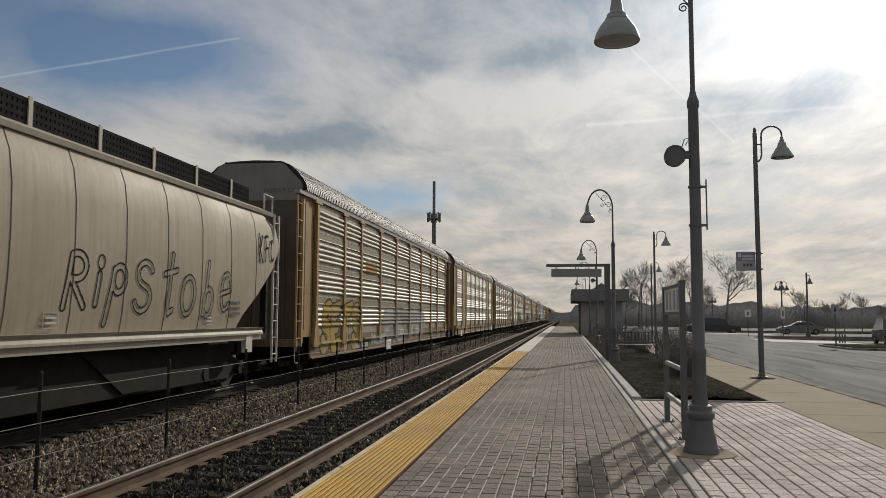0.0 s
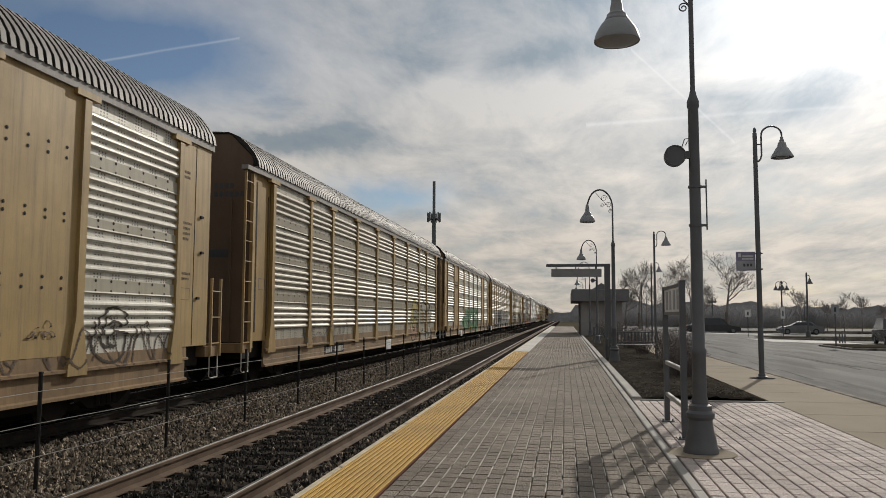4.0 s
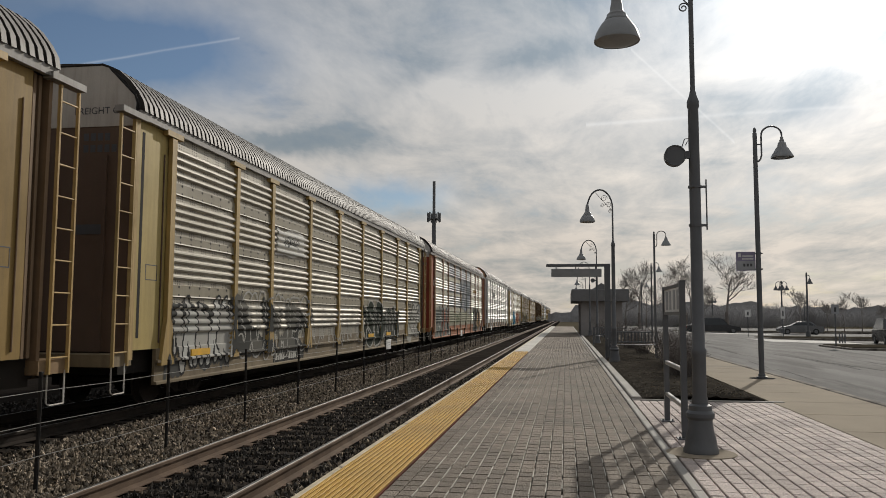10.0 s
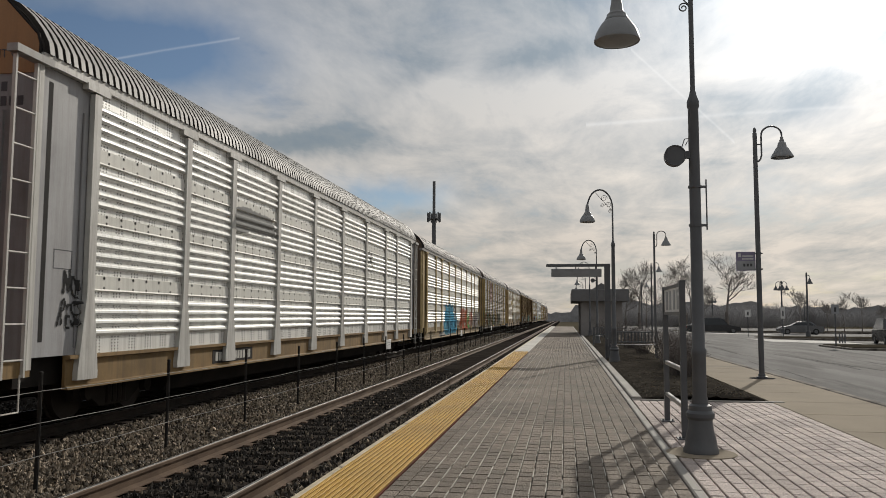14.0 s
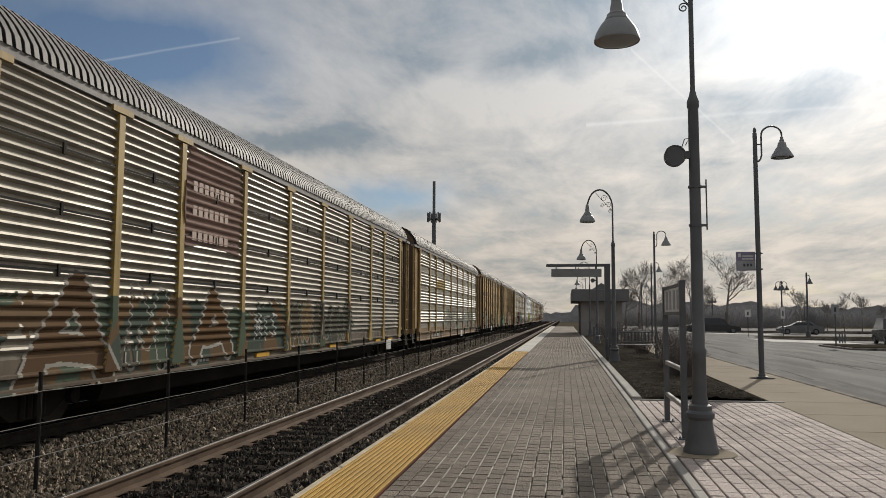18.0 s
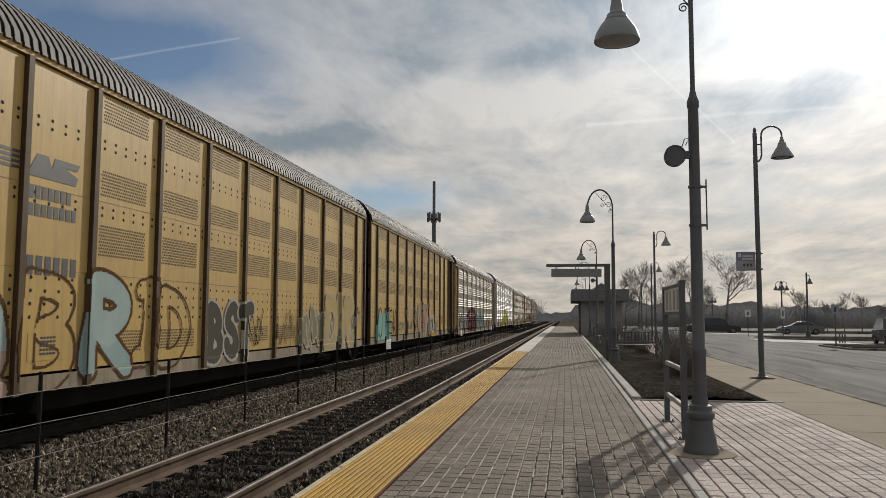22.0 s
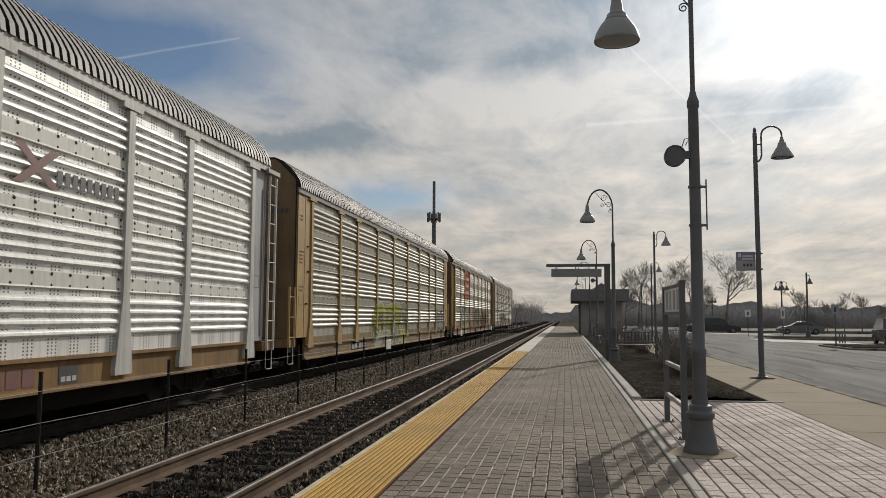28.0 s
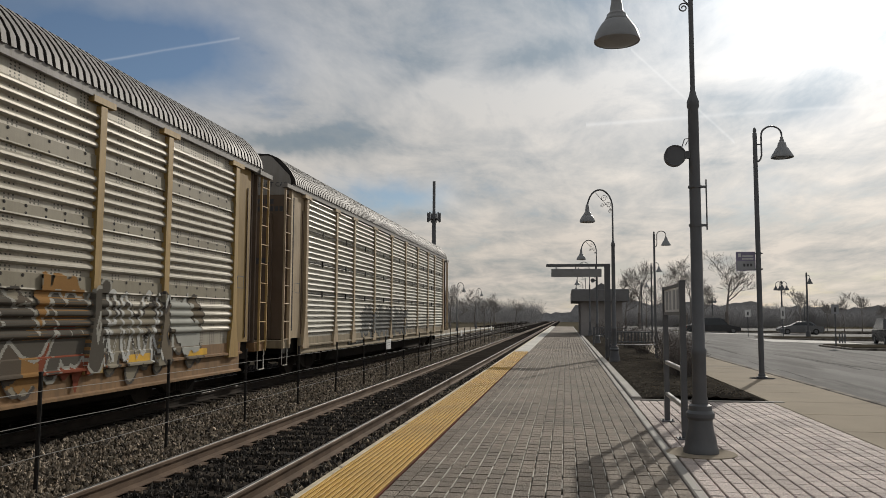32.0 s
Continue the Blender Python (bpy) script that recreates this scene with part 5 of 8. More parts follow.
def bars_text(root, y0, z0, count, w, h, gap, x, mat, label):
    """A line of plain bars in place of lettering."""
    g = Geo()
    for k in range(count):
        g.box(x, x + 0.004, y0 + k * (w + gap), y0 + k * (w + gap) + w, z0, z0 + h)
    part("lettering", g, mat, root, label)


UNIT_POSTS = [0.62, 2.13, 3.74, 5.33, 7.27, 9.20, 11.13, 13.05, 14.98, 16.90, 18.80, 20.66, 21.78]


def articulated_rack():
    """A long two-unit wagon with flat yellow sides, dark posts and a black gangway in the middle."""
    total, lift = 44.4, 0.13
    car = thing("articulated_autorack", pose(FAR_TRACK, 0, RAIL), "two-unit yellow autorack with dark posts and a black gangway", "railway wagon", "autorack wagons of the goods train")
    m_side = metal_paint("yellow_side_paint", (0.60, 0.40, 0.125), (0.50, 0.335, 0.115), 0.45, spec=0.3, dirt=(0.27, 0.18, 0.075), dirt_amount=0.5, car=car)
    m_post = metal_paint("dark_post_paint", (0.115, 0.07, 0.035), (0.075, 0.048, 0.025), 0.6, dirt=(0.03, 0.025, 0.02), car=car)
    m_roof = metal_paint("galvanised_roof", (0.28, 0.27, 0.255), (0.21, 0.20, 0.19), 0.65, 0.0, 0.2, dirt=(0.1, 0.08, 0.07), car=car)
    m_end = metal_paint("wagon_end_paint", (0.16, 0.11, 0.065), (0.11, 0.08, 0.055), 0.65, car=car)
    m_lad = metal_paint("wagon_ladder_paint", (0.44, 0.32, 0.14), (0.36, 0.26, 0.11), 0.6, car=car)
    m_slot = material("vent_hole_dark", (0.10, 0.065, 0.025), 0.8, scale=4, fine=60, bump=0.0)
    m_plate = metal_paint("sill_plate_paint", (0.36, 0.30, 0.22), (0.22, 0.17, 0.11), 0.65, dirt=(0.10, 0.08, 0.06), dirt_amount=0.6, car=car)
    top = 5.03 + lift

    def vent(width, height):
        """A field of small round vent holes, as dark hexagons a little proud of the sheet."""
        g = Geo()
        nz = max(3, round(height / 0.052))
        for r in range(nz):
            y = 0.02 + (0.028 if r % 2 else 0.0)
            z = (r + 0.5) * height / nz
            while y < width - 0.02:
                g.add([(0.0, y + 0.021 * math.cos(q * math.pi / 3), z + 0.019 * math.sin(q * math.pi / 3)) for q in range(6)], [(0, 1, 2, 3, 4, 5)])
                y += 0.056
        return g.mesh("vent_field", None, fix=False)

    post = Geo().box(0.0, 0.10, -0.055, 0.055, 0.62, top + 0.02).mesh("post", None)
    for u in range(2):
        lines = UNIT_POSTS if u == 0 else [total - y for y in reversed(UNIT_POSTS)]
        ya, yb = (0.0, 21.85) if u == 0 else (total - 21.85, total)
        # black box in place of the unit's shaded interior
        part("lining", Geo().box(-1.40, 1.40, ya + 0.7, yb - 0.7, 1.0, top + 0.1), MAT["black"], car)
        # each unit's tapered black prism stands in for shade underneath
        part("underframe", Geo().box(-1.35, 1.35, ya + 0.5, yb - 0.1, 0.80, 1.0).prism([(-1.3, 0.8), (1.3, 0.8), (1.15, 0.30), (-1.15, 0.30)], "y", ya + 4.6, yb - 4.6), MAT["under"], car)
        for s in (1, -1):
            fl = pose(0, 0, 0) if s == 1 else pose(0, ya + yb, 0, 0, 0, 180)
            part("top_rail", Geo().box(1.46, 1.55, ya + 0.3, yb - 0.05, top + 0.02, top + 0.14), m_side, car, at=fl)
            cols = lines if s == 1 else [ya + yb - y for y in reversed(lines)]
            for y in cols:
                part("post", post, m_post, car, at=fl @ pose(1.475, y, 0))
            for k in range(len(cols) - 1):
                y, w = cols[k], cols[k + 1] - cols[k]
                outer = k == (0 if u == 0 else len(cols) - 2)
                if outer:
                    # open door pocket beside the ladder, with upright ribs
                    part("door_pocket", Geo().box(1.30, 1.38, y + 0.05, y + w - 0.05, 1.0, top), m_end, car, at=fl)
                    for f in (0.3, 0.55, 0.8):
                        part("pocket_rib", Geo().box(1.38, 1.45, y + w * f - 0.03, y + w * f + 0.03, 1.0, top), m_end, car, at=fl)
                    continue
                p = part("side_panel", Geo().soft_box(0.0, 0.03, 0.065, w - 0.065, 0.90, top, 0.006), m_side, car, at=fl @ pose(1.475, y, 0))
                part("sill_plate", Geo().box(0.0, 0.045, 0.09, w - 0.09, 0.64, 0.86), m_plate, car, at=fl @ pose(1.475, y, 0))
                plain = w < 1.8
                if s == 1 and not plain:
                    wide, tall_, mid, low_ = [shared(("vent", round(w, 1), h), vent, round(w, 1) - 0.52, h) for h in (0.44, 0.42, 0.50, 0.36)]
                    for z, me in ((4.63 + lift * 0.5, wide), (3.54, tall_), (2.60, mid), (1.09, low_)):
                        part("vent_field", me, m_slot, p, "field of small dark vent holes", at=pose(0.0325, 0.20, z), kind="stuff")
                if s == 1:
                    rivets(p, MAT["black"], 0.12, w - 0.12, (4.42, 4.30, 3.36, 3.24, 2.20, 2.02, 1.84, 1.66), 0.30, 0.030)
                    part("fold_line", Geo().box(0.0302, 0.034, 0.08, w - 0.08, 2.315, 2.325).box(0.0302, 0.034, 0.08, w - 0.08, 3.455, 3.463), m_plate, p, "faint sheet joint")
        end_y = ya if u == 0 else yb
        lad = shared(("ladder", True), ladder_mesh, 0.86, 4.98)
        part("ladder", lad, m_lad, car, at=pose(1.50, end_y if u == 0 else end_y - 0.46, 0))
        part("roof_bracket", Geo().box(1.44, 1.60, end_y - 0.1 if u == 0 else end_y - 0.72, end_y + 0.72 if u == 0 else end_y + 0.1, top, top + 0.10), m_lad, car)
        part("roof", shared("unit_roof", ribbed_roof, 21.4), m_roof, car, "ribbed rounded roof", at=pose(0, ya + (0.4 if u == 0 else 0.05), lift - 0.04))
        door = shared("end", end_wall)
        part("end_door", door, m_end, car, at=pose(0, ya, lift * 0.6) if u == 0 else pose(0, yb, lift * 0.6, 0, 0, 180))
        inner = lines[-1] if u == 0 else lines[0]
        for z in (2.6, 3.5):
            part("hinge", Geo().soft_box(1.50, 1.56, inner - 0.07, inner + 0.07, z, z + 0.12, 0.01), MAT["black"], car)
    # pleated black gangway between the units
    arc = [(1.40, 0.8), (1.44, 5.10 + lift), (1.38, 5.42 + lift), (1.15, 5.72 + lift), (0.85, 5.90 + lift)]
    ring = arc + [(-x, z) for x, z in reversed(arc)]
    k = 0
    while 21.75 + 0.12 * k < total - 21.75:
        y = 21.75 + 0.12 * k
        part("gangway_pleat", Geo().prism([(x * (1.0 if k % 2 else 0.97), z) for x, z in ring], "y", y, y + 0.118), MAT["black"], car, "black rubber gangway pleat")
        k += 1
    flat = UNIT_POSTS + [total - y for y in reversed(UNIT_POSTS)]
    tint = (0.42, 0.52, 0.50)
    dark_brown, ghost = (0.13, 0.075, 0.04), (0.50, 0.47, 0.38)
    spray(car, "flat", flat, [
        (2.0, 3.7, 0.70, 1.9, 1, (tint, (0.50, 0.36, 0.30)), dark_brown, "fat:Q"), (3.6, 5.2, 0.80, 2.2, 1, ((0.58, 0.39, 0.11),), dark_brown, "hollow:B"), (5.1, 6.7, 0.90, 2.2, 1, (tint, (0.36, 0.47, 0.46)), dark_brown, "fat:R"), (6.5, 7.5, 0.95, 2.15, 1, ((0.50, 0.35, 0.26),), dark_brown, "hollow:I"), (7.3, 8.7, 0.90, 2.1, 1, ((0.58, 0.39, 0.11),), dark_brown, "hollow:D"),
        (9.3, 11.7, 0.86, 1.85, 3, ((0.12, 0.11, 0.09),), (0.46, 0.45, 0.40), "fat:BST"), (11.5, 12.3, 1.0, 1.95, 1, (INK,), INK, "thin"), (13.1, 14.8, 0.9, 1.9, 3, ((0.16, 0.13, 0.09),), (0.2, 0.16, 0.1), "thin"), (15.0, 20.4, 0.85, 1.8, 7, ((0.30, 0.26, 0.18),), ghost, "bubble"),
        (17.0, 18.7, 0.70, 2.2, 1, ((0.55, 0.42, 0.20), (0.50, 0.40, 0.24)), (0.52, 0.49, 0.40), "fat:D"), (18.5, 19.7, 0.72, 2.15, 1, ((0.55, 0.42, 0.20), (0.50, 0.40, 0.24)), (0.52, 0.49, 0.40), "fat:V"), (19.5, 20.6, 0.74, 2.15, 1, ((0.55, 0.42, 0.20), (0.50, 0.40, 0.24)), (0.52, 0.49, 0.40), "fat:C"), (20.75, 21.6, 1.3, 2.1, 2, (ghost,), ghost, "thin"),
        (23.7, 25.9, 0.70, 2.0, 1, ((0.26, 0.48, 0.44), (0.32, 0.50, 0.45)), INK, "fade"), (23.8, 26.0, 0.8, 2.0, 2, (INK,), (0.10, 0.09, 0.07), "tag:OF"), (25.8, 27.2, 0.9, 1.95, 2, (INK,), INK, "tag:EK"), (27.6, 29.2, 0.8, 1.6, 3, (ghost,), ghost, "thin"),
        (29.5, 34.8, 0.75, 2.0, 8, ((0.50, 0.40, 0.22),), ghost, "hollow:ENSCNBUR"), (32.4, 34.9, 0.64, 2.2, 1, ((0.50, 0.36, 0.26), (0.46, 0.38, 0.27)), (0.3, 0.1, 0.08), "fade"), (32.5, 34.9, 0.72, 2.15, 3, (INK,), (0.20, 0.06, 0.045), "hollow:RVN"), (35.05, 37.0, 0.62, 1.75, 1, (ghost, (0.55, 0.50, 0.40)), ghost, "fade"), (35.4, 36.8, 0.95, 1.55, 4, (INK,), INK, "tag:MCNE"), (35.3, 36.9, 0.64, 0.86, 3, ((0.55, 0.33, 0.06),), INK, "fade"), (39.2, 40.4, 1.3, 1.75, 4, ((0.36, 0.14, 0.08),), (0.36, 0.16, 0.09), "tag:COSB"), (40.8, 41.3, 1.0, 1.7, 1, (INK,), INK, "thin")])
    # railway emblem and name, as plain shapes
    m_logo = MAT["sign_dark"]
    for k in range(4):
        part("emblem_stripe", Geo().prism([(2.5 + 0.1 * k, 3.62 + 0.07 * k), (2.5 + 0.1 * k, 3.66 + 0.07 * k), (3.66, 3.66 + 0.07 * k), (3.66, 3.62 + 0.07 * k)], "x", 1.507, 1.511), m_logo, car, "dark slanted stripe")
    part("emblem", Geo().prism([(3.82, 3.58), (4.02, 3.90), (4.26, 3.90), (4.34, 3.74), (4.40, 3.90), (4.98, 3.90), (4.92, 3.80), (4.62, 3.80), (4.94, 3.70), (4.90, 3.58)], "x", 1.507, 1.511), m_logo, car, "dark slanted emblem")
    for z, n in ((3.28, 7), (3.04, 8)):
        bars_text(car, 3.88, z, n, 0.10, 0.17, 0.035, 1.507, m_logo, "name in plain bars")
    bars_text(car, 3.90, 2.24, 6, 0.13, 0.26, 0.06, 1.507, m_logo, "large marking in plain bars")
    part("notice_plate", Geo().box(1.5065, 1.5095, 4.0, 4.9, 1.06, 1.44), m_side, car, "yellow notice plate")
    for k in range(5):
        bars_text(car, 4.25, 1.36 - 0.055 * k, 5, 0.05, 0.03, 0.02, 1.510, m_logo, "notice lines in plain bars")
    bars_text(car, 20.95, 1.75, 4, 0.06, 0.10, 0.03, 1.507, m_logo, "small marking in plain bars")
    couplers(car, -0.33, total + 0.35)
    running_gear(car, (3.0, total / 2, total - 3.0))
    return car


HOPPER_SECTION = [(1.45, 1.38), (1.50, 1.7), (1.535, 2.2), (1.545, 2.8), (1.53, 3.4), (1.47, 3.85), (1.36, 4.14), (1.30, 4.22)]


def hopper():
    """A covered hopper wagon with rounded sides; local origin at its rear end, reaching forward along -y."""
    car = thing("hopper_wagon", pose(FAR_TRACK, 0, RAIL), "beige covered hopper wagon with rounded sides and sprayed lettering", "railway wagon")
    m_side = metal_paint("beige_hopper_paint", (0.36, 0.312, 0.232), (0.30, 0.258, 0.192), 0.6, spec=0.18, dirt=(0.16, 0.13, 0.09), dirt_amount=0.5, car=car)
    m_trim = metal_paint("pale_trim_paint", (0.40, 0.365, 0.295), (0.33, 0.30, 0.245), 0.6, dirt=(0.2, 0.16, 0.12), car=car)
    # side wall: a bulging section drawn along the wagon, its rear end cut on a slope
    sec = HOPPER_SECTION
    cut = [-2.55, -2.25, -1.45, -0.62, -0.12, -0.25, -0.85, -1.15]
    for s in (1, -1):
        g = Geo()
        ys = [-17.2, -12.0, -6.0, -3.2]
        for y in ys:
            g.v += [(s * x, y, z) for x, z in sec]
        g.v += [(s * x, c, z) for (x, z), c in zip(sec, cut)]
        g.v += [(s * (x - 0.5), c - 0.25, z) for (x, z), c in zip(sec, cut)]
        n = len(sec)
        for j in range(5):
            for i in range(n - 1):
                a = j * n + i
                g.f.append((a, a + 1, a + n + 1, a + n))
        part("side_wall", g, m_side, car, "bulging beige side sheet", smooth=50)
        # upright welded seams
        for k in range(11):
            y = -1.62 - k * 1.375
            part("seam", Geo().tube([(s * (x + 0.002), y, z) for x, z in sec], 0.007, 5), MAT["seam"], car, "dark weld seam")
    part("end_sheet", Geo().add([(-1.3, -1.1, 4.2), (1.3, -1.1, 4.2), (1.42, -0.35, 3.2), (-1.42, -0.35, 3.2), (1.38, -2.6, 1.4), (-1.38, -2.6, 1.4)], [(0, 1, 2, 3), (3, 2, 4, 5)]), m_side, car)
    roof = [(1.40, 4.16), (1.42, 4.24), (1.0, 4.42), (0.0, 4.50), (-1.0, 4.42), (-1.42, 4.24), (-1.40, 4.16)]
    part("roof", Geo().prism(roof, "y", -17.3, -0.15), m_trim, car, "pale roof with a rounded eave")
    part("roof_hatch", Geo().soft_box(-0.45, 0.45, -16.5, -1.5, 4.5, 4.62, 0.04), m_trim, car)
    # running board: dark open grating on brackets along the roof edge
    board = Geo()
    for k in range(150):
        y = -16.6 + k * 0.105
        board.box(0.97, 1.0, y, y + 0.075, 4.40, 4.80)
    for z in (4.44, 4.55, 4.66, 4.78):
        board.box(0.985, 1.005, -16.7, -0.9, z - 0.03, z + 0.03)
    board.box(0.955, 0.968, -16.7, -0.9, 4.40, 4.80)
    part("walkway_grating", board, MAT["walkway"], car, "dark open walkway grating")
    for k in range(9):
        y = -1.95 - k * 1.74
        part("walkway_bracket", Geo().box(1.008, 1.03, y - 0.045, y + 0.045, 4.38, 4.84), m_trim, car)
    part("side_sill", Geo().prism([(1.40, 1.26), (1.56, 1.26), (1.56, 1.30), (1.52, 1.36), (1.58, 1.42), (1.40, 1.42)], "y", -17.4, -1.15), m_trim, car, "pale side sill")
    part("sill_web", Geo().box(1.44, 1.50, -17.4, -1.15, 1.14, 1.26).box(-1.5, -1.44, -17.4, -1.15, 1.14, 1.42), m_trim, car)
    # black box added between the chutes in place of the shaded underside
    part("centre_sill", Geo().box(-1.15, 1.15, -15.6, -2.2, 0.30, 1.26), MAT["under"], car)
    for k in range(3):
        y = -6.0 - k * 4.2
        part("discharge_chute", Geo().prism([(-2.0, 1.26), (2.0, 1.26), (0.5, 0.35), (-0.5, 0.35)], "x", -1.2, 1.2), MAT["under"], car, at=pose(0, y, 0))
    # end cage with ladders, brake gear
    m_dark = MAT["under"]
    part("end_platform", Geo().box(-1.45, 1.45, -1.5, -0.1, 1.12, 1.26), m_dark, car)
    lad = shared(("ladder", "hopper"), ladder_mesh, 0.55, 4.2, 0.36, 9)
    part("ladder", lad, MAT["chrome_white"], car, "pale end ladder", at=pose(1.47, -0.45, 0))
    part("roof_rail", Geo().tube([(1.35, -0.75, 4.2), (1.35, -0.75, 4.68), (1.35, -0.2, 4.66), (1.35, -0.2, 4.2)], 0.025, 6), MAT["chrome_white"], car)
    part("jack_pad", Geo().box(1.40, 1.52, -2.05, -1.7, 0.86, 1.26), MAT["chrome_white"], car)
    for x in (-1.32, 1.32):
        part("end_post", Geo().box(x - 0.075, x + 0.075, -0.62, -0.5, 1.2, 3.3), m_dark, car)
    for y0 in (-4.1, -9.1):
        g = Geo()
        for za, zb, ya, yb in ((1.50, 1.51, 0, 0.34), (1.71, 1.72, 0, 0.34), (1.51, 1.71, 0, 0.01), (1.51, 1.71, 0.33, 0.34), (1.56, 1.59, 0.05, 0.29), (1.63, 1.66, 0.05, 0.29)):
            g.box(1.507, 1.511, y0 + ya, y0 + yb, za, zb)
        part("data_box", g, MAT["mark"], car, "pale outlined data box with plain bars")
    for k in range(3):
        bars_text(car, -3.0, 1.95 - k * 0.12, 6, 0.06, 0.05, 0.03, 1.537, MAT["sign_dark"], "small stencilled lines in plain bars")
    # sprayed line lettering
    words = (("R", -8.8, -8.05, 1.80, 2.62), ("i", -7.98, -7.75, 1.86, 2.60), ("p", -7.72, -7.05, 1.55, 2.52), ("S", -7.0, -6.15, 1.74, 2.62),
             ("t", -5.98, -5.35, 1.72, 2.80), ("o", -5.35, -4.55, 1.68, 2.45), ("b", -4.42, -3.75, 1.66, 2.75), ("e", -3.68, -2.90, 1.72, 2.62),
             ("K", -1.55, -1.22, 2.95, 3.62), ("F", -1.18, -0.88, 2.98, 3.62), ("C", -0.86, -0.52, 3.0, 3.55))
    spray(car, "hopper", [99.0], [(y0, y1, z0, z1, 1, (INK,), INK, "twin:" + ch if z0 < 2.0 else ch) for ch, y0, y1, z0, z1 in words])
    couplers(car, -17.8, 0.9)
    running_gear(car, (-2.4, -15.2))
    return car


MAT["seam"] = material("dark_weld", (0.10, 0.085, 0.065), 0.8)

TRAIN = []
PLAY = [-0.20, 0.06, 0.05, -0.28, -0.26, -0.30, -0.27, -0.25, -0.27, -0.29, -0.23, 0.0, 0.12, 0.27, 0.19, 0.18, 0.18]      # slack in the couplings


def couple(car, s):
    TRAIN.append((car, s))


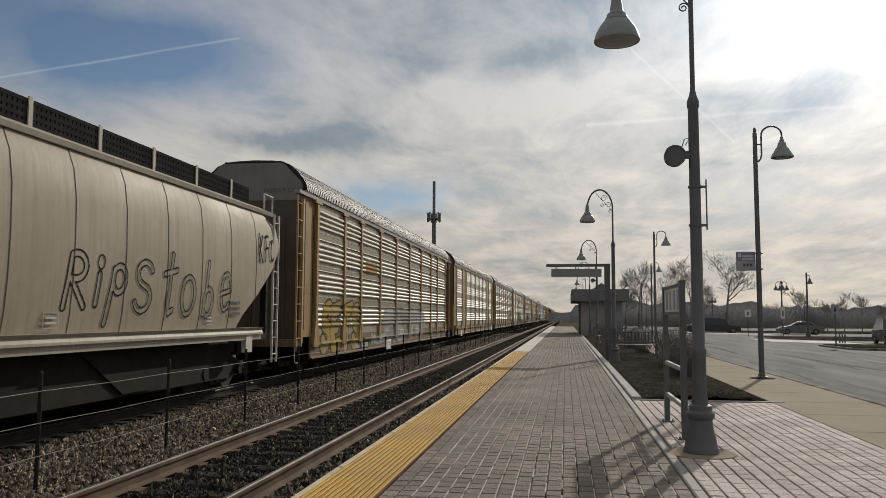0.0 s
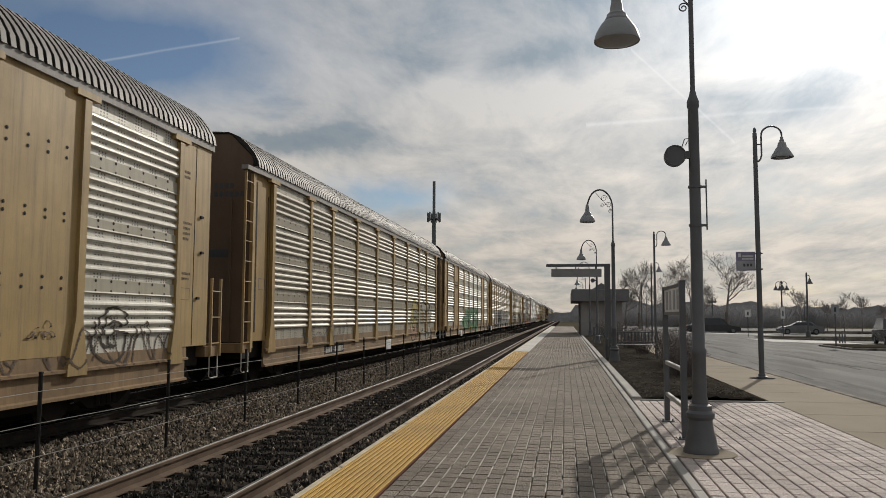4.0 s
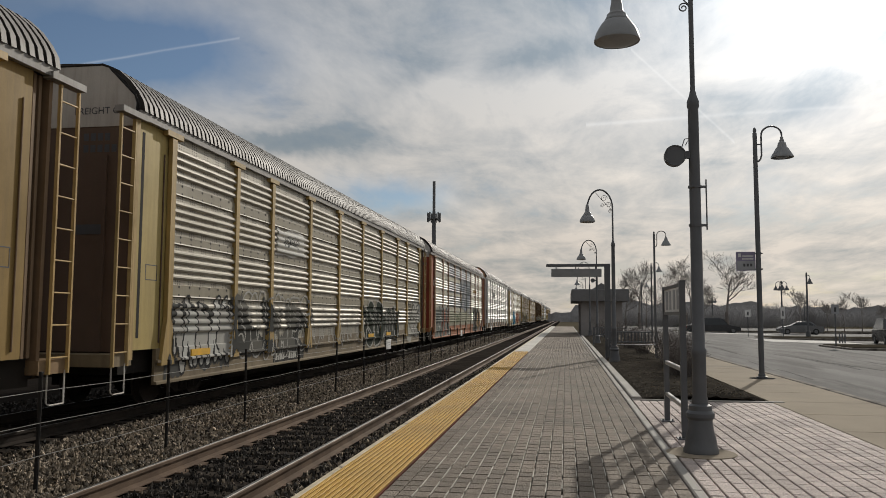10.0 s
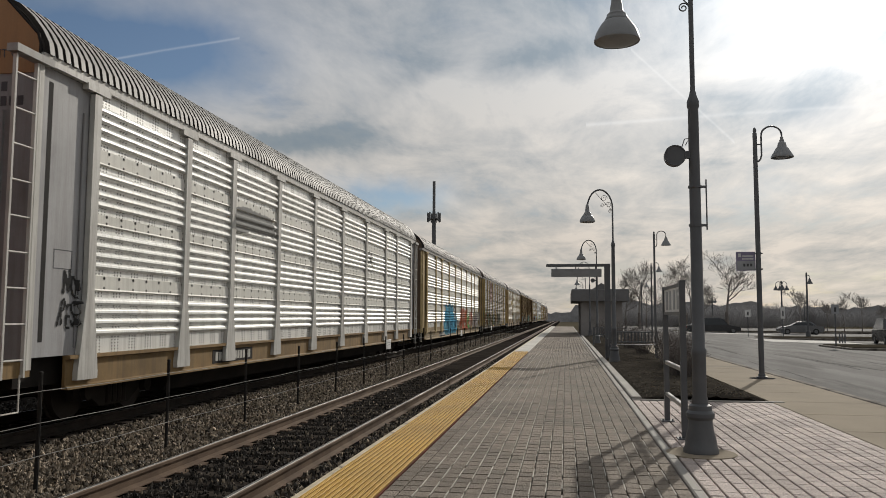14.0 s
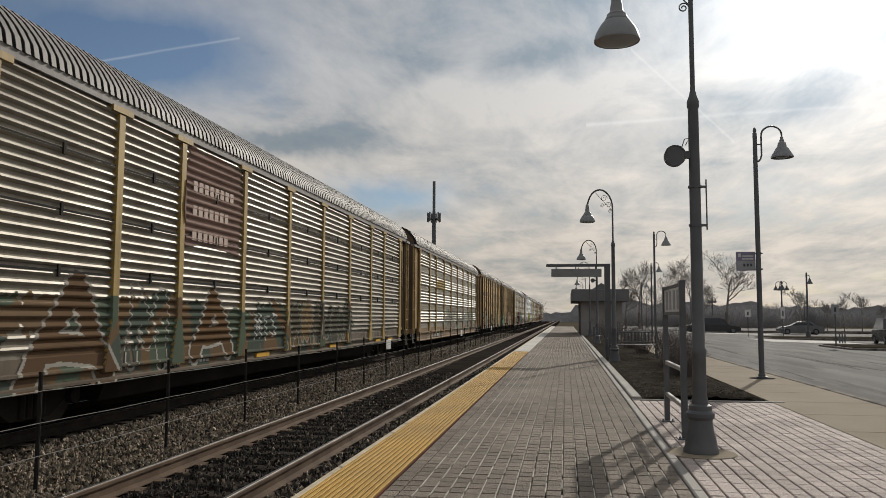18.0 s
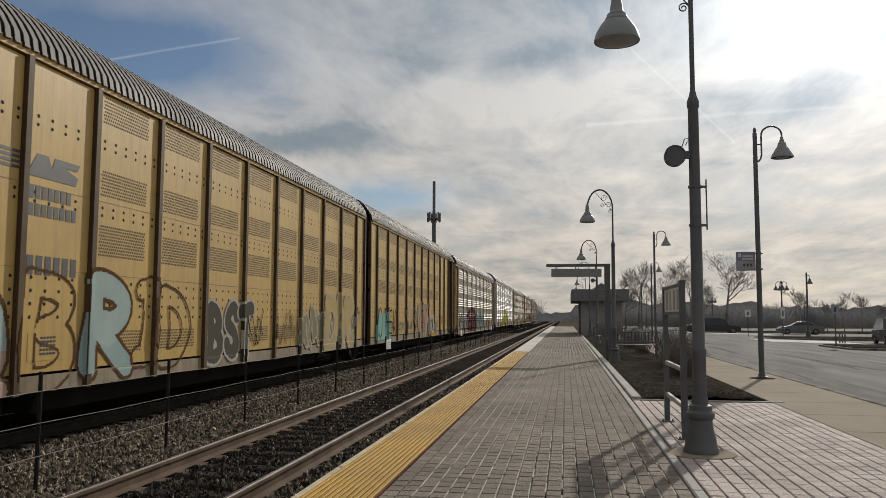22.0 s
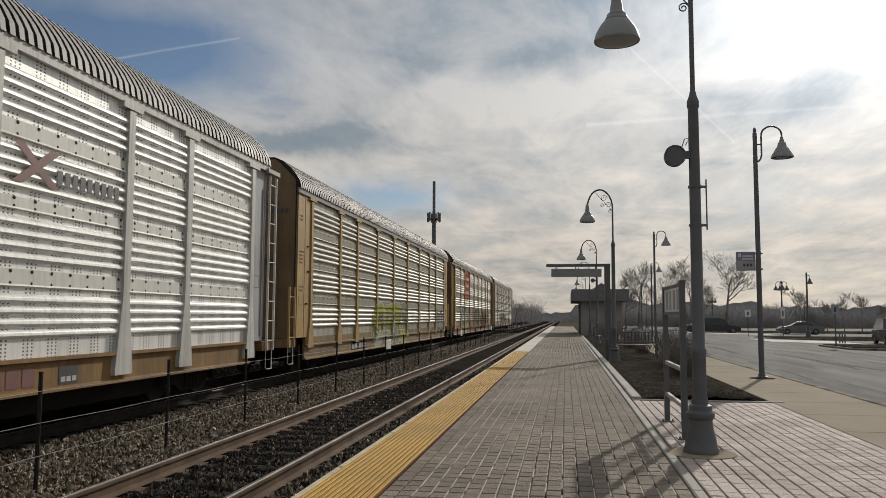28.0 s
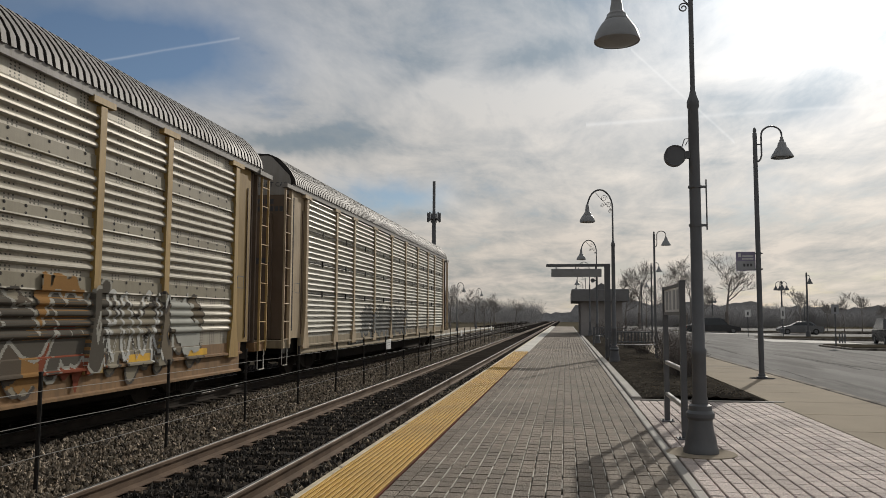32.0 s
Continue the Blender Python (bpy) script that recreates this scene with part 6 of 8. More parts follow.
def build_train():
    couple(hopper(), 19.05)
    tan = (0.38, 0.235, 0.10)
    pale, grey, dim = (0.44, 0.43, 0.40), (0.20, 0.20, 0.195), (0.33, 0.31, 0.27)
    black = (0.05, 0.05, 0.05)
    spec = [
        dict(label="grey corrugated autorack with tan posts and faded yellow spray paint", panel=((0.46, 0.415, 0.325), (0.36, 0.32, 0.245)), metal=0.06, roof_end=(0.20, 0.20, 0.20), end=(0.11, 0.085, 0.065), frame_=(0.378, 0.224, 0.101), sill=(0.22, 0.15, 0.09), marks=6.2,
             paint=[(2.0, 6.6, 0.72, 2.0, 4, ((0.46, 0.35, 0.14), (0.42, 0.34, 0.18)), (0.12, 0.095, 0.06), "fat:SETS"), (9.7, 19.2, 0.72, 2.05, 3, (pale, dim), pale, "fade"), (9.8, 12.6, 0.85, 1.75, 4, (pale,), (0.45, 0.43, 0.38), "thin"), (7.3, 9.0, 3.2, 3.65, 3, ((0.46, 0.31, 0.18),), dim, "fade"), (8.3, 10.6, 0.64, 1.0, 3, (pale,), pale, "fade")]),
        dict(label="tan-ended autorack with plain tan panels among corrugated ones", panel=((0.70, 0.68, 0.61), (0.58, 0.555, 0.49)), frame_=(0.40, 0.262, 0.130), solid_bays=(1, 7), ladders="low", plain_end=True, end=(0.17, 0.12, 0.08), marks=8.6,
             paint=[(9.9, 15.8, 0.92, 2.05, 4, (INK,), (0.07, 0.068, 0.065), "hollow:RNEM"), (20.8, 26.3, 0.8, 1.7, 5, (dim,), (0.15, 0.12, 0.1), "thin"), (23.9, 25.2, 1.0, 1.7, 1, (INK,), (0.10, 0.09, 0.08), "hollow:G")]),
        dict(label="brown-framed autorack with white spray paint on its lower side", frame_=tan, end=(0.14, 0.10, 0.07),
             paint=[(19.3, 25.4, 0.64, 2.2, 1, ((0.40, 0.375, 0.30), (0.42, 0.33, 0.22)), dim, "fade"), (19.4, 21.3, 0.66, 2.3, 1, ((0.50, 0.43, 0.22), (0.44, 0.30, 0.22)), black, "fat:G"), (22.0, 23.8, 0.66, 2.2, 1, ((0.46, 0.44, 0.38),), black, "fat:I"), (23.6, 25.4, 0.66, 2.15, 1, ((0.46, 0.44, 0.38),), black, "fat:K"), (4.3, 8.8, 0.8, 1.5, 5, (dim,), grey, "thin")]),
        dict(label="autorack with plain tan panels and faded green spray paint", panel=((0.70, 0.68, 0.61), (0.58, 0.555, 0.49)), frame_=(0.405, 0.258, 0.122), solid_bays=(1, 7), plain_end=True, ladders="low", end=(0.16, 0.11, 0.06),
             paint=[(8.6, 18.6, 0.64, 2.3, 7, ((0.22, 0.34, 0.22), (0.17, 0.27, 0.19), (0.28, 0.38, 0.28)), pale, "fade"), (9.6, 17.9, 0.75, 1.95, 6, (INK,), (0.13, 0.19, 0.14), "hollow:OGBCSO"), (13.55, 14.3, 0.70, 0.98, 1, ((0.56, 0.30, 0.05),), dim, "block"), (18.4, 20.6, 0.9, 1.65, 3, (INK,), (0.22, 0.27, 0.22), "thin"), (2.8, 5.2, 1.45, 1.8, 8, (grey,), grey, "thin"), (5.1, 6.5, 3.55, 4.0, 2, ((0.22, 0.14, 0.08),), dim, "bubble")]),
        dict(label="autorack with broad black block lettering on a white ground", roof_end=(0.42, 0.41, 0.39), frame_=(0.441, 0.276, 0.108), end=(0.20, 0.13, 0.075), marks=0, emblem="ring",
             paint=[(4.2, 13.9, 0.64, 2.30, 1, ((0.43, 0.425, 0.40),), pale, "block"), (13.6, 23.7, 0.66, 2.15, 1, ((0.41, 0.405, 0.38),), pale, "block"), (4.3, 13.7, 0.70, 2.35, 5, (black, (0.06, 0.06, 0.06)), black, "LLAME"), (13.8, 23.5, 0.80, 2.1, 10, ((0.46, 0.455, 0.43), (0.40, 0.40, 0.38)), black, "bubble"), (14.0, 23.4, 0.63, 0.95, 9, (grey,), black, "thin")]),
        dict(label="dark-ended autorack with black sprayed tags along its foot", frame_=(0.400, 0.259, 0.108), roof_end=(0.46, 0.43, 0.39), plate=(0.44, 0.34, 0.13), end=(0.12, 0.08, 0.06), sill=(0.24, 0.19, 0.12), marks=7.3, reflectors=(0, 5, 6),
             paint=[(1.75, 4.1, 0.66, 1.9, 1, ((0.10, 0.10, 0.095),), black, "fade"), (1.75, 4.2, 0.68, 2.0, 5, (pale, WHITE), black, "bubble"), (4.5, 9.5, 0.72, 2.0, 1, ((0.085, 0.085, 0.08), (0.16, 0.155, 0.14)), black, "fade"), (4.6, 9.4, 0.85, 2.05, 6, (INK,), (0.44, 0.43, 0.40), "hollow:SUNMES"), (9.8, 15.7, 0.70, 1.9, 6, (pale,), pale, "thin"), (15.6, 21.3, 0.64, 1.9, 1, ((0.055, 0.062, 0.054), (0.09, 0.094, 0.085)), black, "fade"), (15.9, 18.5, 0.72, 2.05, 2, ((0.062, 0.07, 0.06),), pale, "fat:SD"), (18.6, 21.2, 0.72, 1.95, 4, ((0.088, 0.092, 0.084),), pale, "bubble"), (23.3, 26.3, 0.66, 2.4, 1, ((0.46, 0.45, 0.41),), pale, "fade"), (23.5, 26.2, 1.5, 2.25, 3, (INK,), black, "tag:BOF"), (23.6, 26.0, 0.75, 1.4, 3, (INK,), black, "thin"), (7.15, 9.2, 3.25, 3.9, 1, ((0.70, 0.69, 0.65),), pale, "block"), (7.6, 8.7, 3.45, 3.75, 3, ((0.12, 0.12, 0.12),), grey, "heavy")]),
        dict(label="autorack with red ends, orange sill and grey patched panels", roof_end=(0.50, 0.49, 0.47), panel=((0.80, 0.78, 0.69), (0.68, 0.655, 0.57)), frame_=(0.400, 0.179, 0.072), post_paint=(0.31, 0.205, 0.135), plate=(0.37, 0.14, 0.08), sill=(0.40, 0.15, 0.062), end=(0.25, 0.05, 0.032), patch_bays=((2, 3, 4, 5), (0.25, 0.26, 0.26)),
             paint=[(1.1, 1.4, 2.15, 3.9, 1, (INK,), (0.52, 0.44, 0.38), "thin"), (1.85, 6.8, 0.62, 2.1, 1, ((0.15, 0.155, 0.14), (0.20, 0.205, 0.18)), WHITE, "fade"), (4.0, 4.95, 0.60, 2.1, 1, ((0.34, 0.15, 0.12),), WHITE, "block"), (1.9, 4.1, 0.66, 2.05, 4, ((0.14, 0.155, 0.145), (0.20, 0.21, 0.19)), (0.44, 0.44, 0.41), "fat:NOSI"), (4.2, 6.7, 0.66, 2.05, 4, ((0.14, 0.155, 0.145), (0.32, 0.16, 0.12)), (0.44, 0.44, 0.41), "fat:UNIU"), (6.9, 18.4, 1.15, 1.98, 1, ((0.40, 0.39, 0.31),), pale, "block"), (9.8, 11.7, 1.25, 1.85, 5, (INK,), (0.12, 0.16, 0.10), "tag:RANEN"), (7.2, 9.0, 1.2, 1.7, 3, (INK,), (0.30, 0.33, 0.22), "thin"), (19.6, 23.2, 0.64, 2.15, 3, ((0.055, 0.058, 0.055), (0.13, 0.13, 0.12)), (0.42, 0.40, 0.36), "fat:SRO"), (23.0, 25.2, 0.64, 1.95, 2, ((0.07, 0.07, 0.068), (0.40, 0.26, 0.16)), (0.42, 0.40, 0.36), "fat:MA"), (22.3, 23.2, 0.9, 1.95, 1, ((0.46, 0.33, 0.20),), dim, "fade"), (18.0, 19.8, 0.68, 0.98, 5, (pale,), pale, "thin"), (19.6, 22.0, 3.5, 3.75, 4, ((0.42, 0.33, 0.18), (0.32, 0.16, 0.07)), dim, "fade"), (12.0, 17.5, 2.1, 4.3, 1, ((0.30, 0.315, 0.33), (0.40, 0.40, 0.40)), dim, "fade")]),
        dict(label="clean bright galvanised autorack with white posts and ladders", panel=((0.88, 0.88, 0.85), (0.78, 0.78, 0.75)), frame_=(0.60, 0.59, 0.56), sill=(0.29, 0.19, 0.085), roof_end=(0.36, 0.20, 0.10), end=(0.30, 0.30, 0.31), ladders="white", metal=0.2, roof=(0.36, 0.355, 0.34), bays=WHITE_BAYS, plate=(0.40, 0.40, 0.41),
             paint=[(1.0, 1.4, 1.95, 2.25, 2, (black,), black, "tag:NO"), (0.95, 1.5, 1.5, 1.85, 4, (black,), black, "tag:REST"), (6.95, 9.7, 3.50, 3.95, 4, ((0.34, 0.34, 0.33),), grey, "fade"), (18.9, 19.7, 3.50, 3.95, 1, (INK,), (0.12, 0.12, 0.12), "tag:X")]),
        dict(label="bright galvanised autorack with blue and red spray paint", panel=((0.86, 0.85, 0.81), (0.75, 0.735, 0.69)), frame_=(0.462, 0.330, 0.181), sill=(0.36, 0.27, 0.15), metal=0.3,
             paint=[(7.6, 13.0, 0.62, 1.95, 1, ((0.12, 0.36, 0.52),), INK, "block"), (9.9, 11.5, 0.9, 2.35, 1, ((0.13, 0.37, 0.53), (0.10, 0.30, 0.47)), INK, "fat:M"), (8.0, 10.1, 0.8, 2.3, 2, ((0.13, 0.37, 0.53), (0.18, 0.42, 0.55)), INK, "fat:OB"), (11.6, 12.75, 1.2, 2.35, 1, ((0.52, 0.53, 0.53), (0.12, 0.36, 0.52)), INK, "fat:V"), (8.4, 12.2, 0.75, 1.3, 4, (INK,), INK, "thin"), (12.9, 14.5, 0.85, 1.05, 9, (pale,), INK, "thin"), (12.9, 14.4, 1.1, 1.5, 3, (INK,), INK, "hollow:OOO"), (14.4, 18.6, 0.70, 2.15, 4, ((0.50, 0.17, 0.11), (0.48, 0.28, 0.21), (0.42, 0.14, 0.09)), (0.2, 0.1, 0.1), "fade"), (14.8, 18.4, 0.9, 1.9, 4, (INK,), (0.22, 0.09, 0.07), "thin"), (18.5, 19.7, 0.85, 2.1, 1, ((0.14, 0.36, 0.13),), INK, "fade"), (19.5, 21.4, 0.85, 2.15, 2, ((0.50, 0.16, 0.11), (0.46, 0.30, 0.25)), INK, "fade"), (21.6, 26.4, 0.8, 2.1, 4, (dim, (0.26, 0.22, 0.22)), grey, "fade")]),
        dict(label="autorack with finely ribbed panels, black seams and dark green spray paint", name_lines=((4.10, 8), (3.62, 7), (3.14, 7)), style="fine", panel=((0.32, 0.293, 0.24), (0.25, 0.225, 0.182)), frame_=(0.441, 0.286, 0.108), sill=(0.17, 0.135, 0.10),
             paint=[(1.0, 18.6, 0.68, 1.95, 1, ((0.12, 0.15, 0.11), (0.19, 0.13, 0.08), (0.10, 0.12, 0.10)), black, "fade"), (1.9, 4.7, 0.74, 2.2, 1, ((0.155, 0.10, 0.062), (0.14, 0.092, 0.058)), (0.40, 0.38, 0.34), "fat:A"), (4.7, 6.3, 0.92, 2.1, 1, ((0.22, 0.15, 0.09),), (0.46, 0.44, 0.40), "hollow:M"), (6.9, 9.2, 0.95, 2.15, 1, ((0.17, 0.108, 0.062), (0.15, 0.098, 0.058)), (0.46, 0.44, 0.40), "fat:A"), (10.15, 11.65, 1.15, 1.72, 3, (WHITE,), (0.60, 0.60, 0.58), "tag:MTS"), (12.8, 15.3, 0.9, 2.05, 3, ((0.14, 0.13, 0.10), (0.26, 0.19, 0.11)), dim, "bubble"), (15.7, 18.5, 0.9, 1.95, 4, ((0.12, 0.12, 0.10),), dim, "bubble"), (19.3, 25.3, 0.8, 1.7, 5, ((0.16, 0.15, 0.13),), dim, "thin"), (6.9, 9.55, 3.0, 4.95, 1, ((0.31, 0.225, 0.195),), dim, "block")], reflectors=(3, 5, 7, 8)),
        dict(label="weathered tan autorack with faint pale spray paint", frame_=(0.388, 0.241, 0.101),
             paint=[(9.6, 26.0, 0.72, 2.05, 1, ((0.43, 0.42, 0.37), dim, (0.30, 0.24, 0.19), (0.34, 0.37, 0.30)), pale, "fade"), (10.0, 12.3, 0.9, 2.2, 3, (pale,), (0.46, 0.46, 0.42), "thin"), (12.8, 15.3, 0.95, 1.8, 3, (pale,), (0.45, 0.43, 0.36), "thin"), (6.95, 9.4, 3.2, 3.75, 2, ((0.46, 0.37, 0.20),), dim, "fade")]),
        None,
        dict(label="grey autorack with maroon spray paint and one pale panel", panel=((0.46, 0.44, 0.385), (0.38, 0.36, 0.31)), frame_=(0.400, 0.259, 0.116),
             paint=[(2.6, 6.9, 0.66, 2.0, 4, ((0.05, 0.05, 0.05), (0.30, 0.30, 0.28)), (0.40, 0.40, 0.38), "bubble"), (6.6, 12.4, 0.62, 1.75, 1, ((0.095, 0.028, 0.036), (0.13, 0.045, 0.05)), black, "fade"), (6.9, 9.2, 0.70, 2.2, 1, ((0.115, 0.028, 0.038), (0.075, 0.024, 0.03)), (0.33, 0.26, 0.23), "fat:C"), (9.0, 10.7, 0.70, 2.3, 1, ((0.105, 0.028, 0.036), (0.07, 0.024, 0.03)), (0.33, 0.26, 0.23), "fat:S"), (10.5, 12.4, 0.66, 2.2, 1, ((0.105, 0.03, 0.038), (0.065, 0.024, 0.03)), (0.33, 0.26, 0.23), "fat:R"), (13.0, 18.9, 0.64, 1.95, 1, ((0.27, 0.42, 0.40), (0.36, 0.40, 0.37), (0.22, 0.36, 0.36)), dim, "fade"), (13.1, 18.7, 0.75, 2.0, 6, (INK,), (0.04, 0.07, 0.07), "thin"), (20.0, 26.0, 0.75, 1.6, 5, (dim,), grey, "thin"), (7.0, 9.6, 3.15, 3.95, 1, ((0.76, 0.75, 0.71),), pale, "block"), (7.9, 9.0, 3.42, 3.78, 3, (black,), black, "heavy")]),
        dict(label="bright galvanised autorack with a yellow sill and yellow spray paint", panel=((0.88, 0.88, 0.85), (0.78, 0.78, 0.75)), frame_=(0.60, 0.59, 0.56), sill=(0.30, 0.18, 0.075), end=(0.34, 0.34, 0.34), ladders="white", metal=0.2, emblem=True, roof=(0.36, 0.355, 0.34), marks=0, bays=WHITE_BAYS, plate=(0.40, 0.40, 0.41),
             paint=[(10.2, 18.2, 0.62, 1.75, 1, ((0.58, 0.54, 0.07),), INK, "block"), (10.2, 12.2, 0.70, 2.15, 1, ((0.62, 0.58, 0.08), (0.56, 0.50, 0.06)), (0.05, 0.05, 0.04), "fat:D"), (12.1, 13.9, 0.70, 2.2, 1, ((0.62, 0.58, 0.08), (0.56, 0.50, 0.06)), (0.05, 0.05, 0.04), "fat:R"), (13.8, 15.3, 0.70, 2.15, 1, ((0.62, 0.58, 0.08), (0.56, 0.50, 0.06)), (0.05, 0.05, 0.04), "fat:U"), (15.0, 16.5, 0.66, 2.15, 1, ((0.62, 0.58, 0.08), (0.56, 0.50, 0.06)), (0.05, 0.05, 0.04), "fat:N"), (16.4, 18.0, 0.66, 2.15, 1, ((0.62, 0.58, 0.08), (0.56, 0.50, 0.06)), (0.05, 0.05, 0.04), "fat:E"), (17.7, 18.8, 1.0, 1.85, 1, ((0.07, 0.13, 0.22),), (0.5, 0.5, 0.48), "fade")]),
        dict(label="yellow-ended autorack with faint yellow spray paint", panel=((0.50, 0.48, 0.41), (0.42, 0.40, 0.33)), frame_=(0.420, 0.259, 0.108), plain_end=True, ladders="low", end=(0.20, 0.14, 0.08), sill=(0.27, 0.18, 0.09),
             paint=[(9.0, 15.9, 0.64, 2.1, 3, ((0.42, 0.41, 0.13), (0.36, 0.36, 0.24), (0.46, 0.45, 0.38)), pale, "fade"), (9.2, 11.4, 0.72, 2.05, 1, ((0.40, 0.39, 0.12), (0.42, 0.42, 0.36)), (0.50, 0.49, 0.40), "fat:S"), (11.3, 13.3, 0.72, 2.05, 1, ((0.42, 0.41, 0.13), (0.34, 0.34, 0.26)), (0.50, 0.49, 0.40), "fat:E"), (13.2, 15.8, 0.72, 2.1, 2, ((0.42, 0.41, 0.14), (0.30, 0.30, 0.22)), (0.50, 0.49, 0.40), "fat:SX"), (9.3, 15.7, 0.8, 2.0, 4, (INK,), (0.10, 0.10, 0.08), "thin"), (16.1, 26.0, 0.85, 1.9, 9, (dim,), (0.42, 0.38, 0.33), "thin"), (24.0, 26.5, 0.85, 2.0, 5, ((0.44, 0.44, 0.41), (0.38, 0.38, 0.35)), (0.07, 0.075, 0.07), "bubble")]),
        dict(label="autorack with a faded red panel, yellow reflectors and spray paint", name_lines=((4.30, 8), (3.80, 7), (3.30, 7)), frame_=(0.400, 0.250, 0.101), end=(0.15, 0.11, 0.08), sill=(0.30, 0.18, 0.09),
             paint=[(6.92, 9.62, 2.95, 4.95, 1, ((0.46, 0.17, 0.12),), dim, "block"), (2.6, 4.3, 1.55, 2.05, 4, (INK,), (0.46, 0.44, 0.38), "tag:LADS"), (4.9, 11.6, 0.98, 2.1, 1, ((0.33, 0.29, 0.21), (0.37, 0.31, 0.20)), dim, "fade"), (4.6, 6.5, 0.98, 2.2, 1, ((0.48, 0.50, 0.42), (0.48, 0.43, 0.30)), (0.15, 0.14, 0.12), "fat:V"), (6.7, 8.2, 0.95, 2.15, 1, ((0.48, 0.49, 0.42), (0.46, 0.42, 0.31)), (0.15, 0.14, 0.12), "fat:K"), (8.15, 9.6, 0.98, 2.15, 1, ((0.46, 0.48, 0.40), (0.48, 0.41, 0.27)), (0.15, 0.14, 0.12), "fat:U"), (9.9, 11.6, 0.98, 2.15, 1, ((0.44, 0.43, 0.35), (0.44, 0.39, 0.27)), (0.17, 0.16, 0.13), "fat:R"), (0.62, 1.15, 1.72, 1.95, 5, (INK,), INK, "tag:BOOST"), (0.62, 1.20, 1.42, 1.68, 5, (INK,), INK, "tag:REPCO"), (11.7, 12.8, 0.9, 2.0, 1, ((0.46, 0.25, 0.24),), dim, "fade"), (12.8, 13.4, 0.8, 2.0, 1, ((0.5, 0.5, 0.48),), black, "bubble"), (13.5, 16.0, 0.72, 2.1, 2, ((0.26, 0.23, 0.17), (0.34, 0.32, 0.25)), (0.09, 0.09, 0.08), "fat:RO"), (16.2, 25.0, 0.74, 2.0, 6, ((0.30, 0.27, 0.21), (0.20, 0.17, 0.13)), (0.10, 0.09, 0.08), "bubble"), (18.4, 21.7, 0.64, 2.05, 1, ((0.24, 0.075, 0.045), (0.30, 0.17, 0.07), (0.12, 0.10, 0.08)), dim, "fade"), (19.6, 21.8, 0.9, 2.15, 2, ((0.11, 0.10, 0.085),), (0.36, 0.35, 0.31), "bubble"), (21.8, 23.7, 0.95, 2.1, 4, (INK,), (0.58, 0.58, 0.55), "tag:ROCK"), (22.0, 23.4, 0.9, 1.5, 3, (INK,), (0.55, 0.55, 0.52), "thin"), (23.8, 25.3, 0.9, 2.05, 2, ((0.46, 0.46, 0.42),), (0.40, 0.40, 0.37), "fade")], reflectors=(1, 2, 5, 7, 8)),
        dict(label="last autorack of the train, finely ribbed with dark spray paint", roof_end=(0.30, 0.29, 0.27), style="fine", panel=((0.47, 0.455, 0.40), (0.39, 0.375, 0.325)), frame_=(0.483, 0.375, 0.245), end=(0.16, 0.12, 0.09), sill=(0.34, 0.28, 0.19),
             paint=[(8.3, 16.2, 0.85, 2.0, 6, ((0.24, 0.24, 0.23),), (0.1, 0.1, 0.1), "bubble"), (16.8, 22.8, 0.85, 1.8, 6, ((0.28, 0.28, 0.26),), grey, "thin")]),
    ]
    s = 20.45
    for d in spec:
        if d is None:
            couple(articulated_rack(), s)
            s += 45.0
            continue
        lines = d.pop("name_lines", None)
        play = PLAY[len(TRAIN) - 1]
        d["paint"] = [(j[0] - play, j[1] - play, *j[2:]) if j[2] < 2.5 else j for j in d["paint"]]
        car = autorack("autorack_wagon", **d)
        for z, n in lines or ():
            bars_text(car, 7.2, z, n, 0.17, 0.20, 0.07, 1.5485, MAT["name_paint"], "owner's name in plain bars")
        couple(car, s + play)
        s += PITCH


build_train()


# ---------------------------------------------------------------- fence between the tracks
def build_fence():
    x, z0 = -5.62, -0.5
    root = thing("track_fence", pose(x, 0, z0), "low dark wire fence on thin steel posts between the tracks", "fence")
    post = Geo().box(-0.016, 0.016, -0.016, 0.016, 0.0, 1.33).box(-0.021, 0.021, -0.004, 0.004, 0.05, 1.32).soft_box(-0.019, 0.019, -0.019, 0.019, 1.33, 1.35, 0.006).mesh("post", None)
    ys = [5.05 + 2.79 * k for k in range(42)]
    rnd = random.Random(11)
    for y in ys:
        part("post", post, MAT["black"], root, at=pose(0, y, rnd.uniform(-0.03, 0.03), rnd.uniform(-0.8, 0.8), rnd.uniform(-1.2, 1.2), 0))
    for z in (0.45, 0.80, 1.14):
        pts = [(0.025, ys[0], z)]
        for a, b in zip(ys, ys[1:]):
            pts += [(0.025, (a + b) / 2, z - 0.012), (0.025, b, z)]
        part("wire", Geo().tube(pts, 0.0045, 4), MAT["wire"], root, "thin galvanised wire")
    for y in (24.6, 42.4, 60.0):
        b = thing("fence_sign", pose(x + 0.06, y, z0 + 0.92), "small white sign plate fixed to the track fence", "sign", "fence signs")
        part("plate", Geo().soft_box(-0.006, 0.006, -0.32, 0.32, 0, 0.30, 0.004), MAT["sign_white"], b)
        part("lettering", Geo().box(0.0065, 0.0085, -0.24, 0.24, 0.19, 0.21).box(0.0065, 0.0085, -0.20, 0.22, 0.12, 0.14), MAT["sign_grey"], b)


